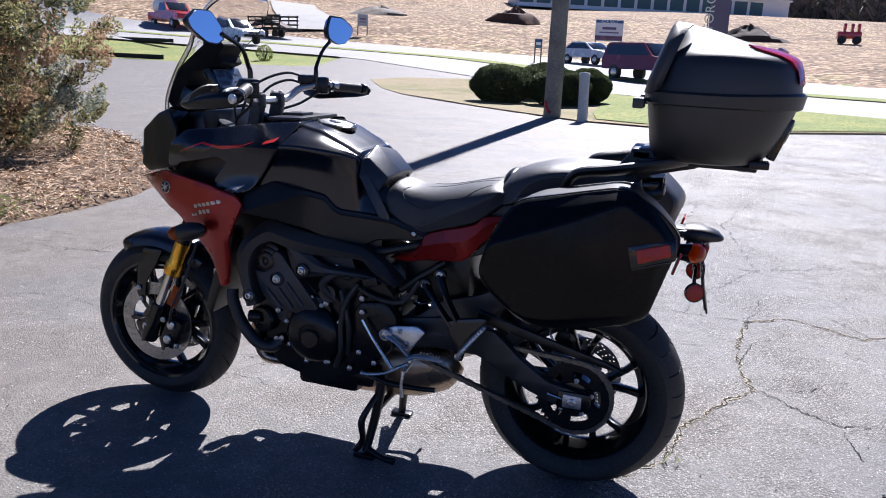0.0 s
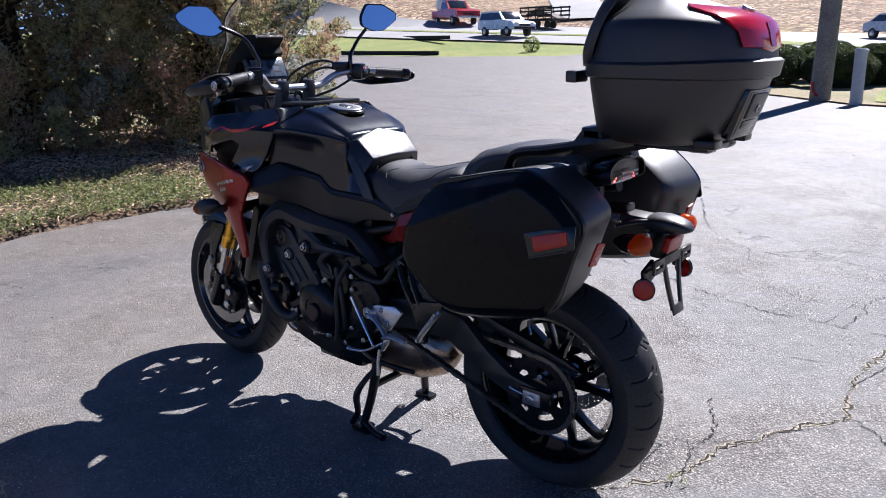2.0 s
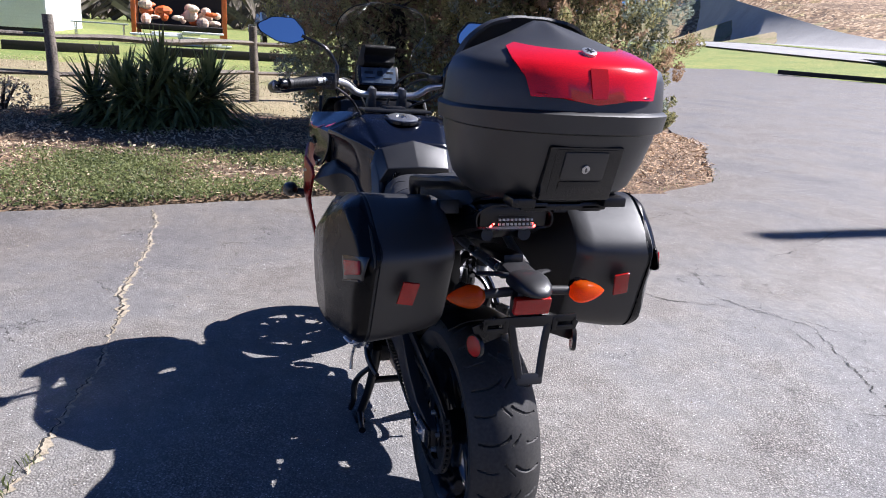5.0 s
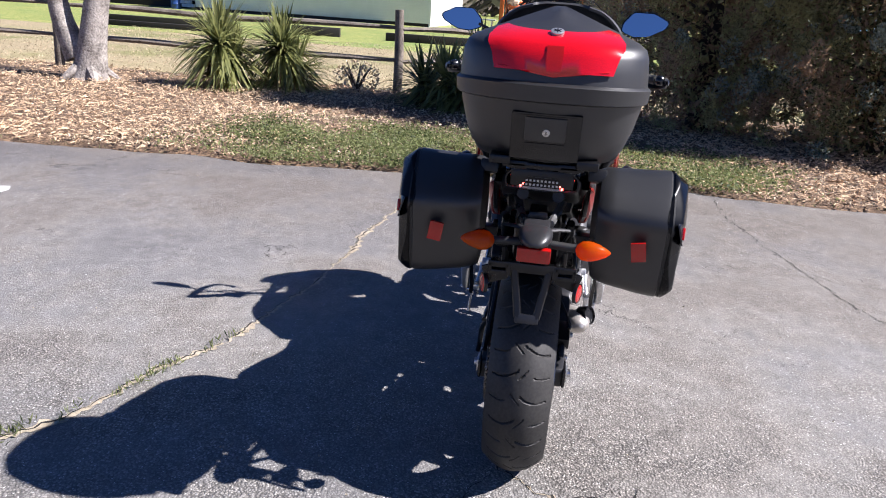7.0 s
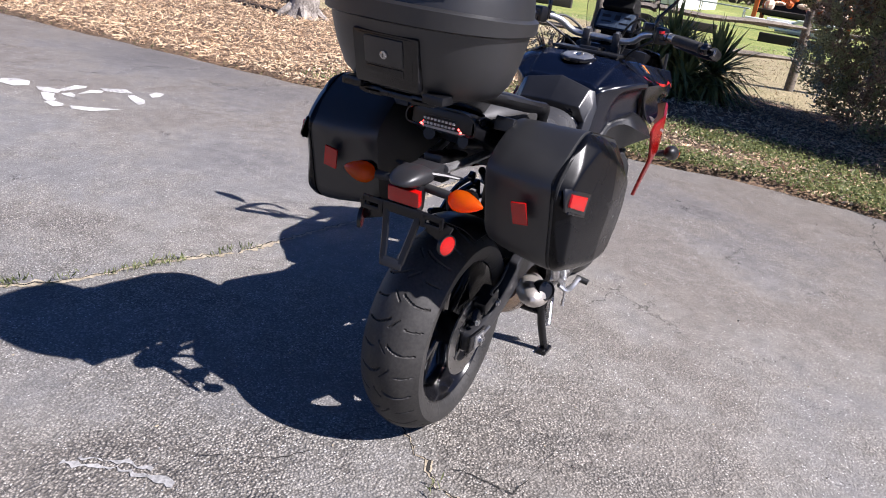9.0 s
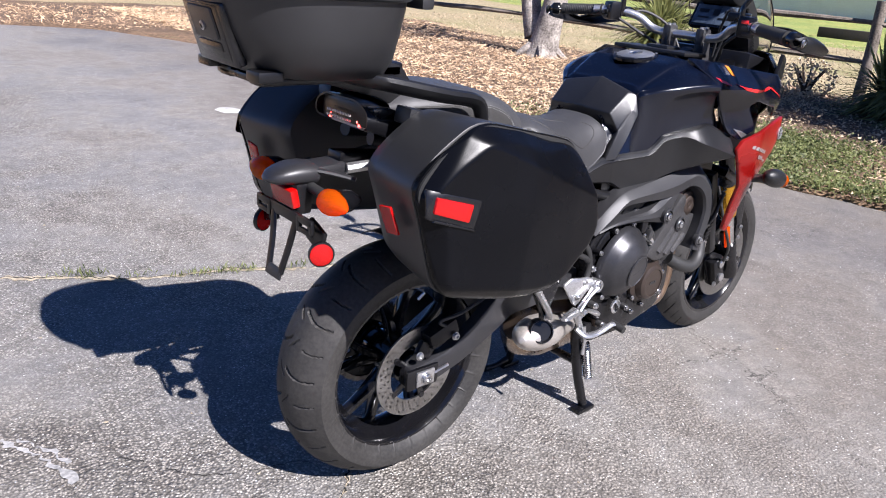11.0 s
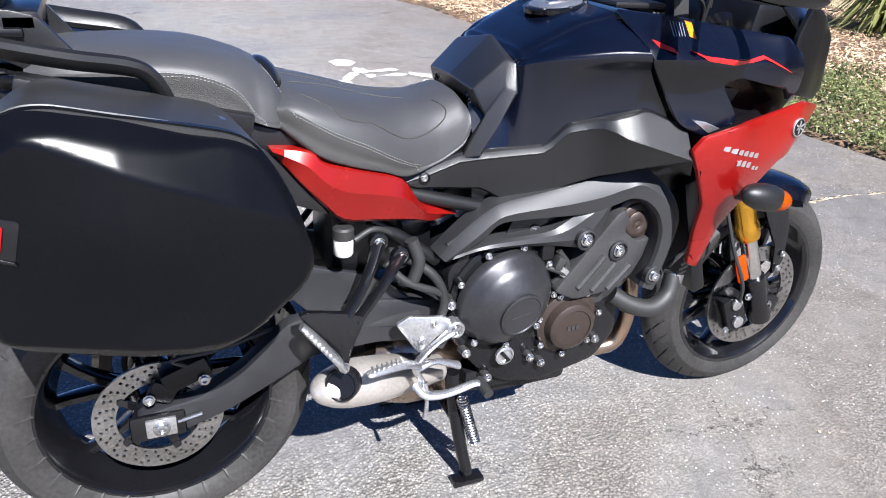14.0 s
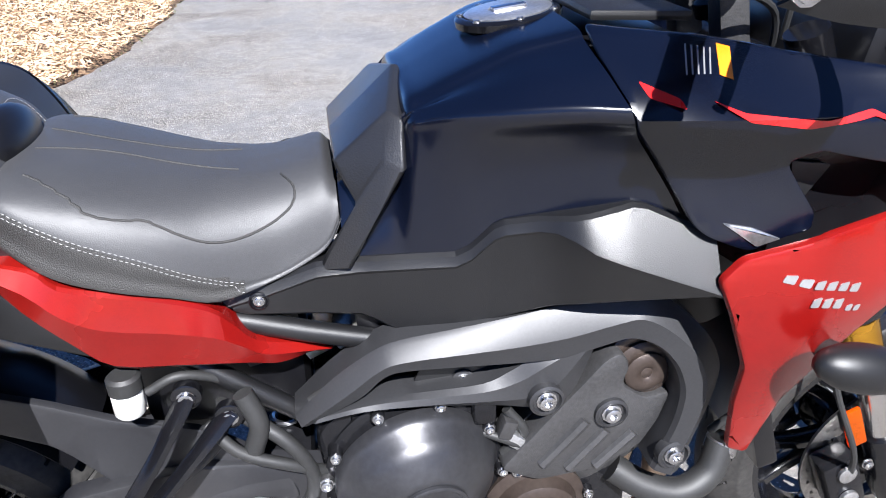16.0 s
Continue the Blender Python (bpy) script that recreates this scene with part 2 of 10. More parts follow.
def cyl(bm, p0, p1, r, r1=None, n=16):
    p0, p1 = Vector(p0), Vector(p1)
    return lathe(bm, [(r, 0), (r if r1 is None else r1, (p1 - p0).length)], p0, p1 - p0, n)


def spline(pts, n=6, closed=False):
    pts = [Vector(p) for p in pts]
    if len(pts) < 3 and not closed:
        return pts
    out = []
    m = len(pts)
    for i in range(m if closed else m - 1):
        p1, p2 = pts[i], pts[(i + 1) % m]
        p0 = pts[i - 1] if (i > 0 or closed) else p1 * 2 - p2
        p3 = pts[(i + 2) % m] if (i + 2 < m or closed) else p2 * 2 - p1
        for k in range(n):
            t = k / n
            out.append(0.5 * (2 * p1 + (p2 - p0) * t + (2 * p0 - 5 * p1 + 4 * p2 - p3) * t * t + (3 * p1 - p0 - 3 * p2 + p3) * t ** 3))
    if not closed:
        out.append(pts[-1])
    return out


def tube(bm, pts, r, n=10, sub=6, flat=1.0):
    """A tube along a smooth path; r may be a list, one for each given point."""
    path = spline(pts, sub)
    rs = r if isinstance(r, (list, tuple)) else [r] * len(pts)
    rings = []
    u = None
    for i, p in enumerate(path):
        d = (path[min(i + 1, len(path) - 1)] - path[max(i - 1, 0)]).normalized()
        if u is None:
            u = basis(d)[0]
        u = (u - d * u.dot(d)).normalized()
        w = d.cross(u)
        f = i / (len(path) - 1) * (len(rs) - 1)
        k = min(int(f), len(rs) - 2)
        rad = rs[k] + (rs[k + 1] - rs[k]) * (f - k)
        rings.append([bm.verts.new(p + (u * math.cos(2 * math.pi * j / n) + w * math.sin(2 * math.pi * j / n) * flat) * rad) for j in range(n)])
    for a, b in zip(rings, rings[1:]):
        for j in range(n):
            bm.faces.new((a[j], a[(j + 1) % n], b[(j + 1) % n], b[j]))
    bm.faces.new(rings[0])
    bm.faces.new(rings[-1])
    return bm


def ball(bm, c, s, n=16, rot=None):
    r = bmesh.ops.create_uvsphere(bm, u_segments=n, v_segments=max(6, n // 2), radius=1.0)
    bmesh.ops.transform(bm, matrix=Matrix.Translation(c) @ (rot if rot is not None else Matrix()) @ Matrix.Diagonal((*s, 1)), verts=r["verts"])
    return bm


def rounded(pts, r=0.01, n=3):
    """A polygon with its corners rounded."""
    pts = [Vector(p) for p in pts]
    out = []
    m = len(pts)
    for i in range(m):
        a, b, c = pts[i - 1], pts[i], pts[(i + 1) % m]
        la, lc = (a - b).length, (c - b).length
        p, q = b + (a - b) * min(r / la, 0.45), b + (c - b) * min(r / lc, 0.45)
        for k in range(n + 1):
            t = k / n
            out.append(p * (1 - t) ** 2 + b * 2 * t * (1 - t) + q * t * t)
    return out


def panel(outline, yf, thick=0.006, step=0.03, bev=0.0025, r=0.008, side=-1):
    """A shell with an outline in x and z; yf(x, z) is its distance from the middle plane. Right side by default."""
    bm = bmesh.new()
    pts = rounded([V(x, 0, z) for x, z in outline], r) if r else [V(x, 0, z) for x, z in outline]
    bm.faces.new([bm.verts.new(p) for p in pts])
    xs, zs = [p.x for p in pts], [p.z for p in pts]
    for lo, hi, axis in ((min(xs), max(xs), V(1, 0, 0)), (min(zs), max(zs), V(0, 0, 1))):
        k = math.ceil(lo / step)
        while k * step < hi:
            bmesh.ops.bisect_plane(bm, geom=bm.verts[:] + bm.edges[:] + bm.faces[:], plane_co=axis * (k * step), plane_no=axis, dist=1e-5)
            k += 1
    outer, faces = bm.verts[:], bm.faces[:]
    rim = [e for e in bm.edges if len(e.link_faces) == 1]
    inner = {v: bm.verts.new((v.co.x, side * (yf(v.co.x, v.co.z) - thick), v.co.z)) for v in outer}
    for v in outer:
        v.co.y = side * yf(v.co.x, v.co.z)
    for f in faces:
        bm.faces.new([inner[v] for v in reversed(f.verts)])
    for e in rim:
        a, b = e.verts
        bm.faces.new((a, b, inner[b], inner[a]))
    bmesh.ops.recalc_face_normals(bm, faces=bm.faces)
    if bev:
        bmesh.ops.bevel(bm, geom=[e for e in rim if e.is_valid], offset=bev, segments=2, affect='EDGES', profile=0.5)
    return bm


def patch(rows, nu=5, nv=5, mirror=True):
    """A smooth sheet through rows of control points (from the middle plane outward), mirrored to the other side."""
    rows = [spline(r, nv) for r in rows]
    cols = [spline(c, nu) for c in zip(*rows)]
    grid = list(zip(*cols))
    bm = bmesh.new()
    for s in ((1, -1) if mirror else (1,)):
        vs = [[bm.verts.new((p.x, p.y * s, p.z)) for p in row] for row in grid]
        for a, b in zip(vs, vs[1:]):
            for i in range(len(a) - 1):
                bm.faces.new((a[i], a[i + 1], b[i + 1], b[i]))
    bmesh.ops.remove_doubles(bm, verts=bm.verts, dist=1e-4)
    return bm


def loft(rings, cap=True, closed=True):
    bm = bmesh.new()
    vs = [[bm.verts.new(p) for p in r] for r in rings]
    n = len(vs[0])
    for a, b in zip(vs, vs[1:]):
        for i in range(n if closed else n - 1):
            bm.faces.new((a[i], a[(i + 1) % n], b[(i + 1) % n], b[i]))
    if cap:
        bm.faces.new(vs[0])
        bm.faces.new(vs[-1])
    return bm


def solid(bm, thick):
    """Gives a sheet a thickness, inward."""
    bmesh.ops.recalc_face_normals(bm, faces=bm.faces)
    bmesh.ops.solidify(bm, geom=bm.faces[:], thickness=thick)
    return bm


def bolt_head(bm, p, d, r=0.007, h=0.005):
    u, w, d = basis(d)
    lathe(bm, [(r * 1.25, 0), (r * 1.25, h * 0.25), (r, h * 0.3), (r, h * 0.9), (r * 0.85, h), (r * 0.5, h), (r * 0.45, h * 0.5), (0.0005, h * 0.5)], p, d, 10)
    return bm


def raw_mesh(name, verts, faces, material):
    me = bpy.data.meshes.new(name)
    me.from_pydata(verts, [], faces)
    for m in (material if isinstance(material, (list, tuple)) else [material]):
        me.materials.append(M[m])
    return me

# ---- the motorcycle ----
RX, RZ, RR = -0.015, 0.313, 0.315      # rear axle and tyre radius
FX, FZ, FR = 1.505, 0.299, 0.300       # front axle and tyre radius
bike = thing("motorcycle", (0.7, 0, 0), "black and red touring motorcycle on its centre stand on the asphalt", "motorcycle")


def sstep(a, b, x):
    t = max(0.0, min(1.0, (x - a) / (b - a)))
    return t * t * (3 - 2 * t)


def strip(stations, n=4):
    """A faceted shell swept through stations of equal numbers of points: smooth lengthwise, crisp crosswise."""
    cols = [spline([V(*p) for p in c], n) for c in zip(*stations)]
    return loft([list(r) for r in zip(*cols)])


def lin(tab, x):
    """A broken line through a few (x, value) pairs."""
    if x <= tab[0][0]:
        return tab[0][1]
    for (a, p), (b, q) in zip(tab, tab[1:]):
        if x < b:
            return p + (q - p) * (x - a) / (b - a)
    return tab[-1][1]


def over(x, k=0.012):
    """A rounded version of max(0, x)."""
    return 0.5 * (x + math.sqrt(x * x + k * k))


def smin(a, b, k=0.012):
    h = max(0.0, min(1.0, 0.5 + 0.5 * (b - a) / k))
    return b * (1 - h) + a * h - k * h * (1 - h)


def tyre_mesh(cx, cz, R, half, groove, n=640):
    """A tyre with real grooves cut into the tread."""
    prof = [(-0.80, 0.219), (-0.93, 0.232), (-1.0, 0.252), (-1.0, R - 0.045 * R / 0.3)]
    m = 64
    lim = R - 0.045 * R / 0.3
    for i in range(1, m):
        a = -1 + 2 * i / m
        prof.append((a, lim + (R - lim) * (1 - abs(a) ** 2.1)))
    prof += [(1.0, lim), (1.0, 0.252), (0.93, 0.232), (0.80, 0.219)]
    vs, fs = [], []
    k = len(prof)
    for j in range(n):
        t = 2 * math.pi * j / n
        for a, r in prof:
            g = groove(t, a) if abs(a) < 0.9 else 0.0
            vs.append((cx + math.cos(t) * (r - g), a * half, cz + math.sin(t) * (r - g)))
    for j in range(n):
        for i in range(k - 1):
            p, q = j * k + i, ((j + 1) % n) * k + i
            fs.append((p, p + 1, q + 1, q))
    bm = bmesh.new()
    bv = [bm.verts.new(v) for v in vs]
    for f in fs:
        bm.faces.new([bv[i] for i in f])
    return bm


def rear_groove(t, a):
    """Long curved cuts from near the middle to the shoulder, with short ones between."""
    d = 0.0
    for s, off in ((1, 0.0), (-1, 0.5)):
        u = a * s
        ph = (t * 14 / (2 * math.pi) + off - 0.62 * u + 0.55 * u * u) % 1.0
        if 0.05 < u < 0.82 and ph < 0.050 - 0.022 * u:
            d = 0.005
        if -0.22 < u < 0.05 and (ph - 0.18) % 1.0 < 0.032:
            d = 0.004
        if 0.40 < u < 0.86 and (ph - 0.5) % 1.0 < 0.026:
            d = 0.004
    return d


def front_groove(t, a):
    d = 0.0
    for s, off in ((1, 0.0), (-1, 0.5)):
        u = a * s
        ph = (t * 17 / (2 * math.pi) + off + 0.75 * u) % 1.0
        if 0.08 < u < 0.80 and ph < 0.055 - 0.02 * u:
            d = 0.0045
        if 0.35 < u < 0.84 and (ph - 0.5) % 1.0 < 0.03:
            d = 0.0035
    return d


def rim_mesh(cx, cz, half):
    bm = bmesh.new()
    prof = [(0.224, -half), (0.226, -half + 0.006), (0.212, -half + 0.012), (0.206, -half * 0.5), (0.192, -half * 0.2), (0.192, half * 0.2),
            (0.206, half * 0.5), (0.212, half - 0.012), (0.226, half - 0.006), (0.224, half), (0.214, half), (0.203, half - 0.014),
            (0.197, half * 0.45), (0.180, half * 0.15), (0.180, -half * 0.15), (0.197, -half * 0.45), (0.203, -half + 0.014), (0.214, -half), (0.224, -half)]
    lathe(bm, prof, (cx, 0, cz), (0, 1, 0), 96, cap=False)
    bmesh.ops.remove_doubles(bm, verts=bm.verts, dist=1e-5)
    return bm


def spoke_mesh(cx, cz, a, spread, tw):
    """One arm of a forked cast spoke."""
    bm = bmesh.new()
    rings = []
    for f in (0, 0.25, 0.5, 0.75, 1.0):
        ang = a + spread * (0.18 + 0.82 * f)
        r = 0.040 + f * 0.152
        c = V(cx + math.cos(ang) * r, 0, cz + math.sin(ang) * r)
        t = V(-math.sin(ang), 0, math.cos(ang))
        w, d = 0.012 - 0.004 * f + 0.004 * f ** 4, tw * (1 - 0.35 * f)
        rings.append([c + t * x * w + V(0, y * d, 0) for x, y in ((-1, -0.6), (-0.6, -1), (0.6, -1), (1, -0.6), (1, 0.6), (0.6, 1), (-0.6, 1), (-1, 0.6))])
    vs = [[bm.verts.new(p) for p in r] for r in rings]
    for p, q in zip(vs, vs[1:]):
        for i in range(8):
            bm.faces.new((p[i], p[(i + 1) % 8], q[(i + 1) % 8], q[i]))
    bm.faces.new(vs[0])
    bm.faces.new(vs[-1])
    return bm


def disc_mesh(cx, cz, y, r0, r1, spin=0.0):
    """A drilled brake disc: a ring with rows of open holes."""
    bm = bmesh.new()
    nr, na = 8, 112
    hole = set()
    for k in range(28):
        for i, sh in ((1, 0), (3, 1), (5, 2), (6, 0) if k % 2 else (3, 1)):
            hole.add((i, (k * 4 + sh) % na))
    for side in (-1, 1):
        vs = [[bm.verts.new((cx + math.cos(2 * math.pi * a / na + spin) * (r0 + (r1 - r0) * i / nr), y + side * 0.0025,
                             cz + math.sin(2 * math.pi * a / na + spin) * (r0 + (r1 - r0) * i / nr))) for a in range(na)] for i in range(nr + 1)]
        for i in range(nr):
            for a in range(na):
                if (i, a) not in hole:
                    bm.faces.new((vs[i][a], vs[i][(a + 1) % na], vs[i + 1][(a + 1) % na], vs[i + 1][a]))
        if side == -1:
            keep = vs
    for i in (0, nr):
        for a in range(na):
            bm.faces.new((keep[i][a], keep[i][(a + 1) % na], vs[i][(a + 1) % na], vs[i][a]))
    return bm


def make_wheel(name, cx, cz, R, half, rim_half, groove, spin):
    rim = part(name, rim_mesh(cx, cz, rim_half), "rim", bike, "gloss black cast wheel")
    part("tyre", tyre_mesh(cx, cz, R, half, groove), "rubber", rim, "worn black road tyre")
    for k in range(5):
        for s in (-1, 1):
            part("spoke", spoke_mesh(cx, cz, spin + k * 2 * math.pi / 5, s * 0.27, 0.022), "rim", rim)
    bm = bmesh.new()
    lathe(bm, [(0.03, -0.075), (0.045, -0.07), (0.05, -0.03), (0.05, 0.03), (0.045, 0.07), (0.03, 0.075)], (cx, 0, cz), (0, 1, 0), 28)
    part("hub", bm, "rim", rim)
    bm = bmesh.new()
    cyl(bm, (cx, -0.13, cz), (cx, 0.13, cz), 0.011)
    part("axle", bm, "steel", rim)
    bm = bmesh.new()
    a = spin + 0.63
    cyl(bm, (cx + math.cos(a) * 0.19, 0.0, cz + math.sin(a) * 0.19), (cx + math.cos(a) * 0.155, 0.012, cz + math.sin(a) * 0.155), 0.004, None, 8)
    part("valve", bm, "bolt", rim)
    return rim


rear_wheel = make_wheel("rear_wheel", RX, RZ, RR, 0.092, 0.074, rear_groove, 0.35)
front_wheel = make_wheel("front_wheel", FX, FZ, FR, 0.061, 0.052, front_groove, 0.9)


def carrier(cx, cz, y, r0, r1, n):
    bm = bmesh.new()
    lathe(bm, [(0.03, -0.003), (r0, -0.003), (r0, 0.003), (0.03, 0.003)], (cx, y, cz), (0, 1, 0), 30)
    for k in range(n):
        a = 2 * math.pi * k / n
        c = V(cx + math.cos(a) * (r0 + r1) / 2, y, cz + math.sin(a) * (r0 + r1) / 2)
        box(bm, c, (r1 - r0 + 0.02, 0.005, 0.018), Matrix.Rotation(-a, 4, 'Y'), 0.002, 1)
        cyl(bm, (cx + math.cos(a) * (r1 + 0.003), y - 0.004, cz + math.sin(a) * (r1 + 0.003)), (cx + math.cos(a) * (r1 + 0.003), y + 0.004, cz + math.sin(a) * (r1 + 0.003)), 0.008, None, 12)
    return bm


for y in (-0.068, 0.068):
    d = part("brake_disc", disc_mesh(FX, FZ, y, 0.103, 0.147), "disc", front_wheel, "drilled steel brake disc")
    d2 = part("disc_carrier", carrier(FX, FZ, y, 0.06, 0.100, 7), "rim", front_wheel)
part("brake_disc", disc_mesh(RX, RZ, -0.098, 0.078, 0.120), "disc", rear_wheel, "drilled steel brake disc")
part("disc_carrier", carrier(RX, RZ, -0.098, 0.05, 0.076, 5), "rim", rear_wheel)

# rear sprocket and chain
CY, SR, PX, PZ, PR = 0.098, 0.112, 0.585, 0.425, 0.040
bm = bmesh.new()
n = 45
sheets = []
for side in (-0.003, 0.003):
    sheets.append([[bm.verts.new((RX + math.cos(math.pi * k / n) * (r + tooth * (0.009 * (k % 2) - 0.005)), CY + side, RZ + math.sin(math.pi * k / n) * (r + tooth * (0.009 * (k % 2) - 0.005)))) for k in range(2 * n)]
                   for r, tooth in ((0.044, 0), (0.062, 0), (0.080, 0), (0.098, 0), (SR, 1))])
    for i in range(4):
        for k in range(2 * n):
            if not (i == 1 and 3 <= k % 18 <= 13):
                bm.faces.new((sheets[-1][i][k], sheets[-1][i][(k + 1) % (2 * n)], sheets[-1][i + 1][(k + 1) % (2 * n)], sheets[-1][i + 1][k]))
for i in (0, 4):
    for k in range(2 * n):
        bm.faces.new((sheets[0][i][k], sheets[0][i][(k + 1) % (2 * n)], sheets[1][i][(k + 1) % (2 * n)], sheets[1][i][k]))
part("sprocket", bm, "engine", rear_wheel, "black slotted and toothed rear sprocket")
bm = bmesh.new()
lathe(bm, [(0.03, -0.02), (0.050, -0.015), (0.054, 0.0), (0.048, 0.012), (0.03, 0.014)], (RX, CY - 0.005, RZ), (0, 1, 0), 30)
part("sprocket_carrier", bm, "rim", rear_wheel)
for k in range(5):
    a = 0.4 + 2 * math.pi * k / 5
    part("nut", bolt_head(bmesh.new(), (RX + math.cos(a) * 0.054, CY + 0.004, RZ + math.sin(a) * 0.054), (0, 1, 0), 0.006, 0.010), "bolt", rear_wheel)

ang = math.atan2(PZ - RZ, PX - RX)
sep = math.acos((SR - PR) / math.hypot(PX - RX, PZ - RZ))
path = []
for k in range(25):
    a = ang + sep + (2 * math.pi - 2 * sep) * k / 24
    path.append(V(RX + math.cos(a) * SR, CY, RZ + math.sin(a) * SR))
for k in range(9):
    a = ang - sep + 2 * sep * k / 8
    path.append(V(PX + math.cos(a) * PR, CY, PZ + math.sin(a) * PR))
path.append(path[0])
bm = bmesh.new()
pitch, left = 0.0159, 0.0
links = []
for a, b in zip(path, path[1:]):
    seg, d = (b - a).length, (b - a).normalized()
    while left < seg:
        links.append((a + d * left, d))
        left += pitch
    left -= seg
for k, (p, d) in enumerate(links):
    rot = Matrix.Rotation(-math.atan2(d.z, d.x), 4, 'Y')
    off = 0.0085 if k % 2 else 0.0060
    for s in (-1, 1):
        box(bm, p + V(0, s * off, 0), (0.0215, 0.0018, 0.0135 if k % 2 else 0.0120), rot)
    cyl(bm, p - V(0, 0.0095, 0), p + V(0, 0.0095, 0), 0.0048, None, 7)
part("chain", bm, "chain", bike, "greasy drive chain", 0)

# swingarm
ARM = [(-0.055, 0.338), (0.060, 0.358), (0.14, 0.410), (0.232, 0.490), (0.40, 0.505), (0.56, 0.475), (0.56, 0.375), (0.42, 0.40), (0.282, 0.404), (0.180, 0.352), (0.115, 0.318), (0.045, 0.292), (-0.05, 0.276)]
bm = panel(ARM, lambda x, z: 0.128 - 0.02 * sstep(0.2, 0.5, x) + 0.006 * sstep(0.0, 0.2, x), 0.030, 0.05, 0.006, 0.012)
both("swingarm", bm, "arm_paint", bike, "satin black swingarm")
bm = bmesh.new()
box(bm, (0.50, 0, 0.43), (0.09, 0.20, 0.10), None, 0.02)
part("swingarm_pivot", bm, "engine", bike)
for s in (-1, 1):
    bm = bmesh.new()
    box(bm, (RX, s * 0.133, RZ), (0.055, 0.014, 0.040), None, 0.003)
    adj = part("axle_block", bm, "alu", bike)
    part("axle_nut", bolt_head(bmesh.new(), (RX, s * 0.140, RZ), (0, s, 0), 0.013, 0.010), "bolt", adj)
    bm = bmesh.new()
    cyl(bm, (RX + 0.03, s * 0.134, RZ + 0.004), (RX + 0.075, s * 0.134, RZ + 0.012), 0.004, None, 8)
    part("adjuster_bolt", bm, "bolt", adj)
    bm = bmesh.new()
    box(bm, (RX - 0.005, s * 0.129, RZ), (0.10, 0.012, 0.056), None, 0.008)
    part("dropout", bm, "plastic_smooth", adj)

# rear caliper with bracket
bm = bmesh.new()
box(bm, (0.04, -0.112, 0.415), (0.090, 0.050, 0.045), Matrix.Rotation(radians(-20), 4, 'Y'), 0.010)
box(bm, (-0.005, -0.115, 0.378), (0.05, 0.018, 0.040), Matrix.Rotation(radians(30), 4, 'Y'), 0.008)
cal = part("rear_caliper", bm, "engine", bike, "dark rear brake caliper")
for p in ((-0.03, -0.126, 0.372), (0.07, -0.14, 0.405)):
    part("bolt", bolt_head(bmesh.new(), p, (0, -1, 0), 0.009, 0.008), "bolt", cal)
bm = bmesh.new()
tube(bm, [(0.05, -0.13, 0.43), (0.02, -0.135, 0.455), (0.10, -0.125, 0.455), (0.20, -0.105, 0.465), (0.33, -0.080, 0.47)], 0.0045, 8)
part("brake_hose", bm, "rubber_soft", bike)

# chain guard and rear hugger
bm = panel([(0.30, 0.515), (0.12, 0.47), (-0.10, 0.425), (-0.16, 0.42), (-0.10, 0.445), (0.10, 0.495), (0.29, 0.545)], lambda x, z: 0.118, 0.012, 0.05, 0.003, 0.006, 1)
part("chain_guard", bm, "plastic", bike)
rows = []
for k in range(7):
    a = radians(38 + k * 10)
    rows.append([V(RX + math.cos(a) * 0.338, 0, RZ + math.sin(a) * 0.338), V(RX + math.cos(a) * 0.333, 0.05, RZ + math.sin(a) * 0.333), V(RX + math.cos(a) * 0.312, 0.095, RZ + math.sin(a) * 0.312)])
part("rear_hugger", solid(patch(rows, 3, 4), 0.003), "plastic", bike)

FEN = [(0.120, 0.660), (0.226, 0.620), (0.300, 0.585), (0.409, 0.552), (0.508, 0.475), (0.523, 0.425), (0.328, 0.450), (0.300, 0.470), (0.219, 0.555), (0.150, 0.590)]
both("inner_fender", panel(FEN, lambda x, z: 0.104 + 0.25 * max(0.0, 0.52 - z - 0.10 * (x - 0.3)), 0.012, 0.03, 0.004, 0.012), "arm_paint", bike, "grey plastic inner fender over the swingarm")

# ---- engine ----
CRANK = [(0.55, 0.56), (0.57, 0.40), (0.63, 0.31), (0.70, 0.255), (0.80, 0.232), (0.95, 0.265), (1.00, 0.33), (0.995, 0.41), (0.95, 0.46), (0.85, 0.50), (0.74, 0.60), (0.62, 0.63)]
bm = panel(CRANK, lambda x, z: 0.150, 0.30, 0.2, 0.015, 0.02)
eng = part("engine", bm, "engine", bike, "dark painted three cylinder engine")
HEAD = [(0.80, 0.52), (0.90, 0.612), (0.965, 0.655), (1.00, 0.655), (1.075, 0.592), (1.080, 0.545), (1.00, 0.455), (0.93, 0.41), (0.84, 0.43)]
bm = panel(HEAD, lambda x, z: 0.152, 0.304, 0.2, 0.012, 0.02)
part("cylinder_head", bm, "engine_grey", eng, "grey cast cylinder block")
HCOV = [(0.790, 0.490), (0.880, 0.600), (0.925, 0.655), (0.945, 0.664), (0.960, 0.640), (0.950, 0.612), (0.985, 0.585), (1.022, 0.592), (1.010, 0.545), (0.987, 0.501), (0.931, 0.470), (0.845, 0.462)]
both("chain_cover", panel(HCOV, lambda x, z: 0.184, 0.034, 0.2, 0.005, 0.012), "engine_grey", eng)
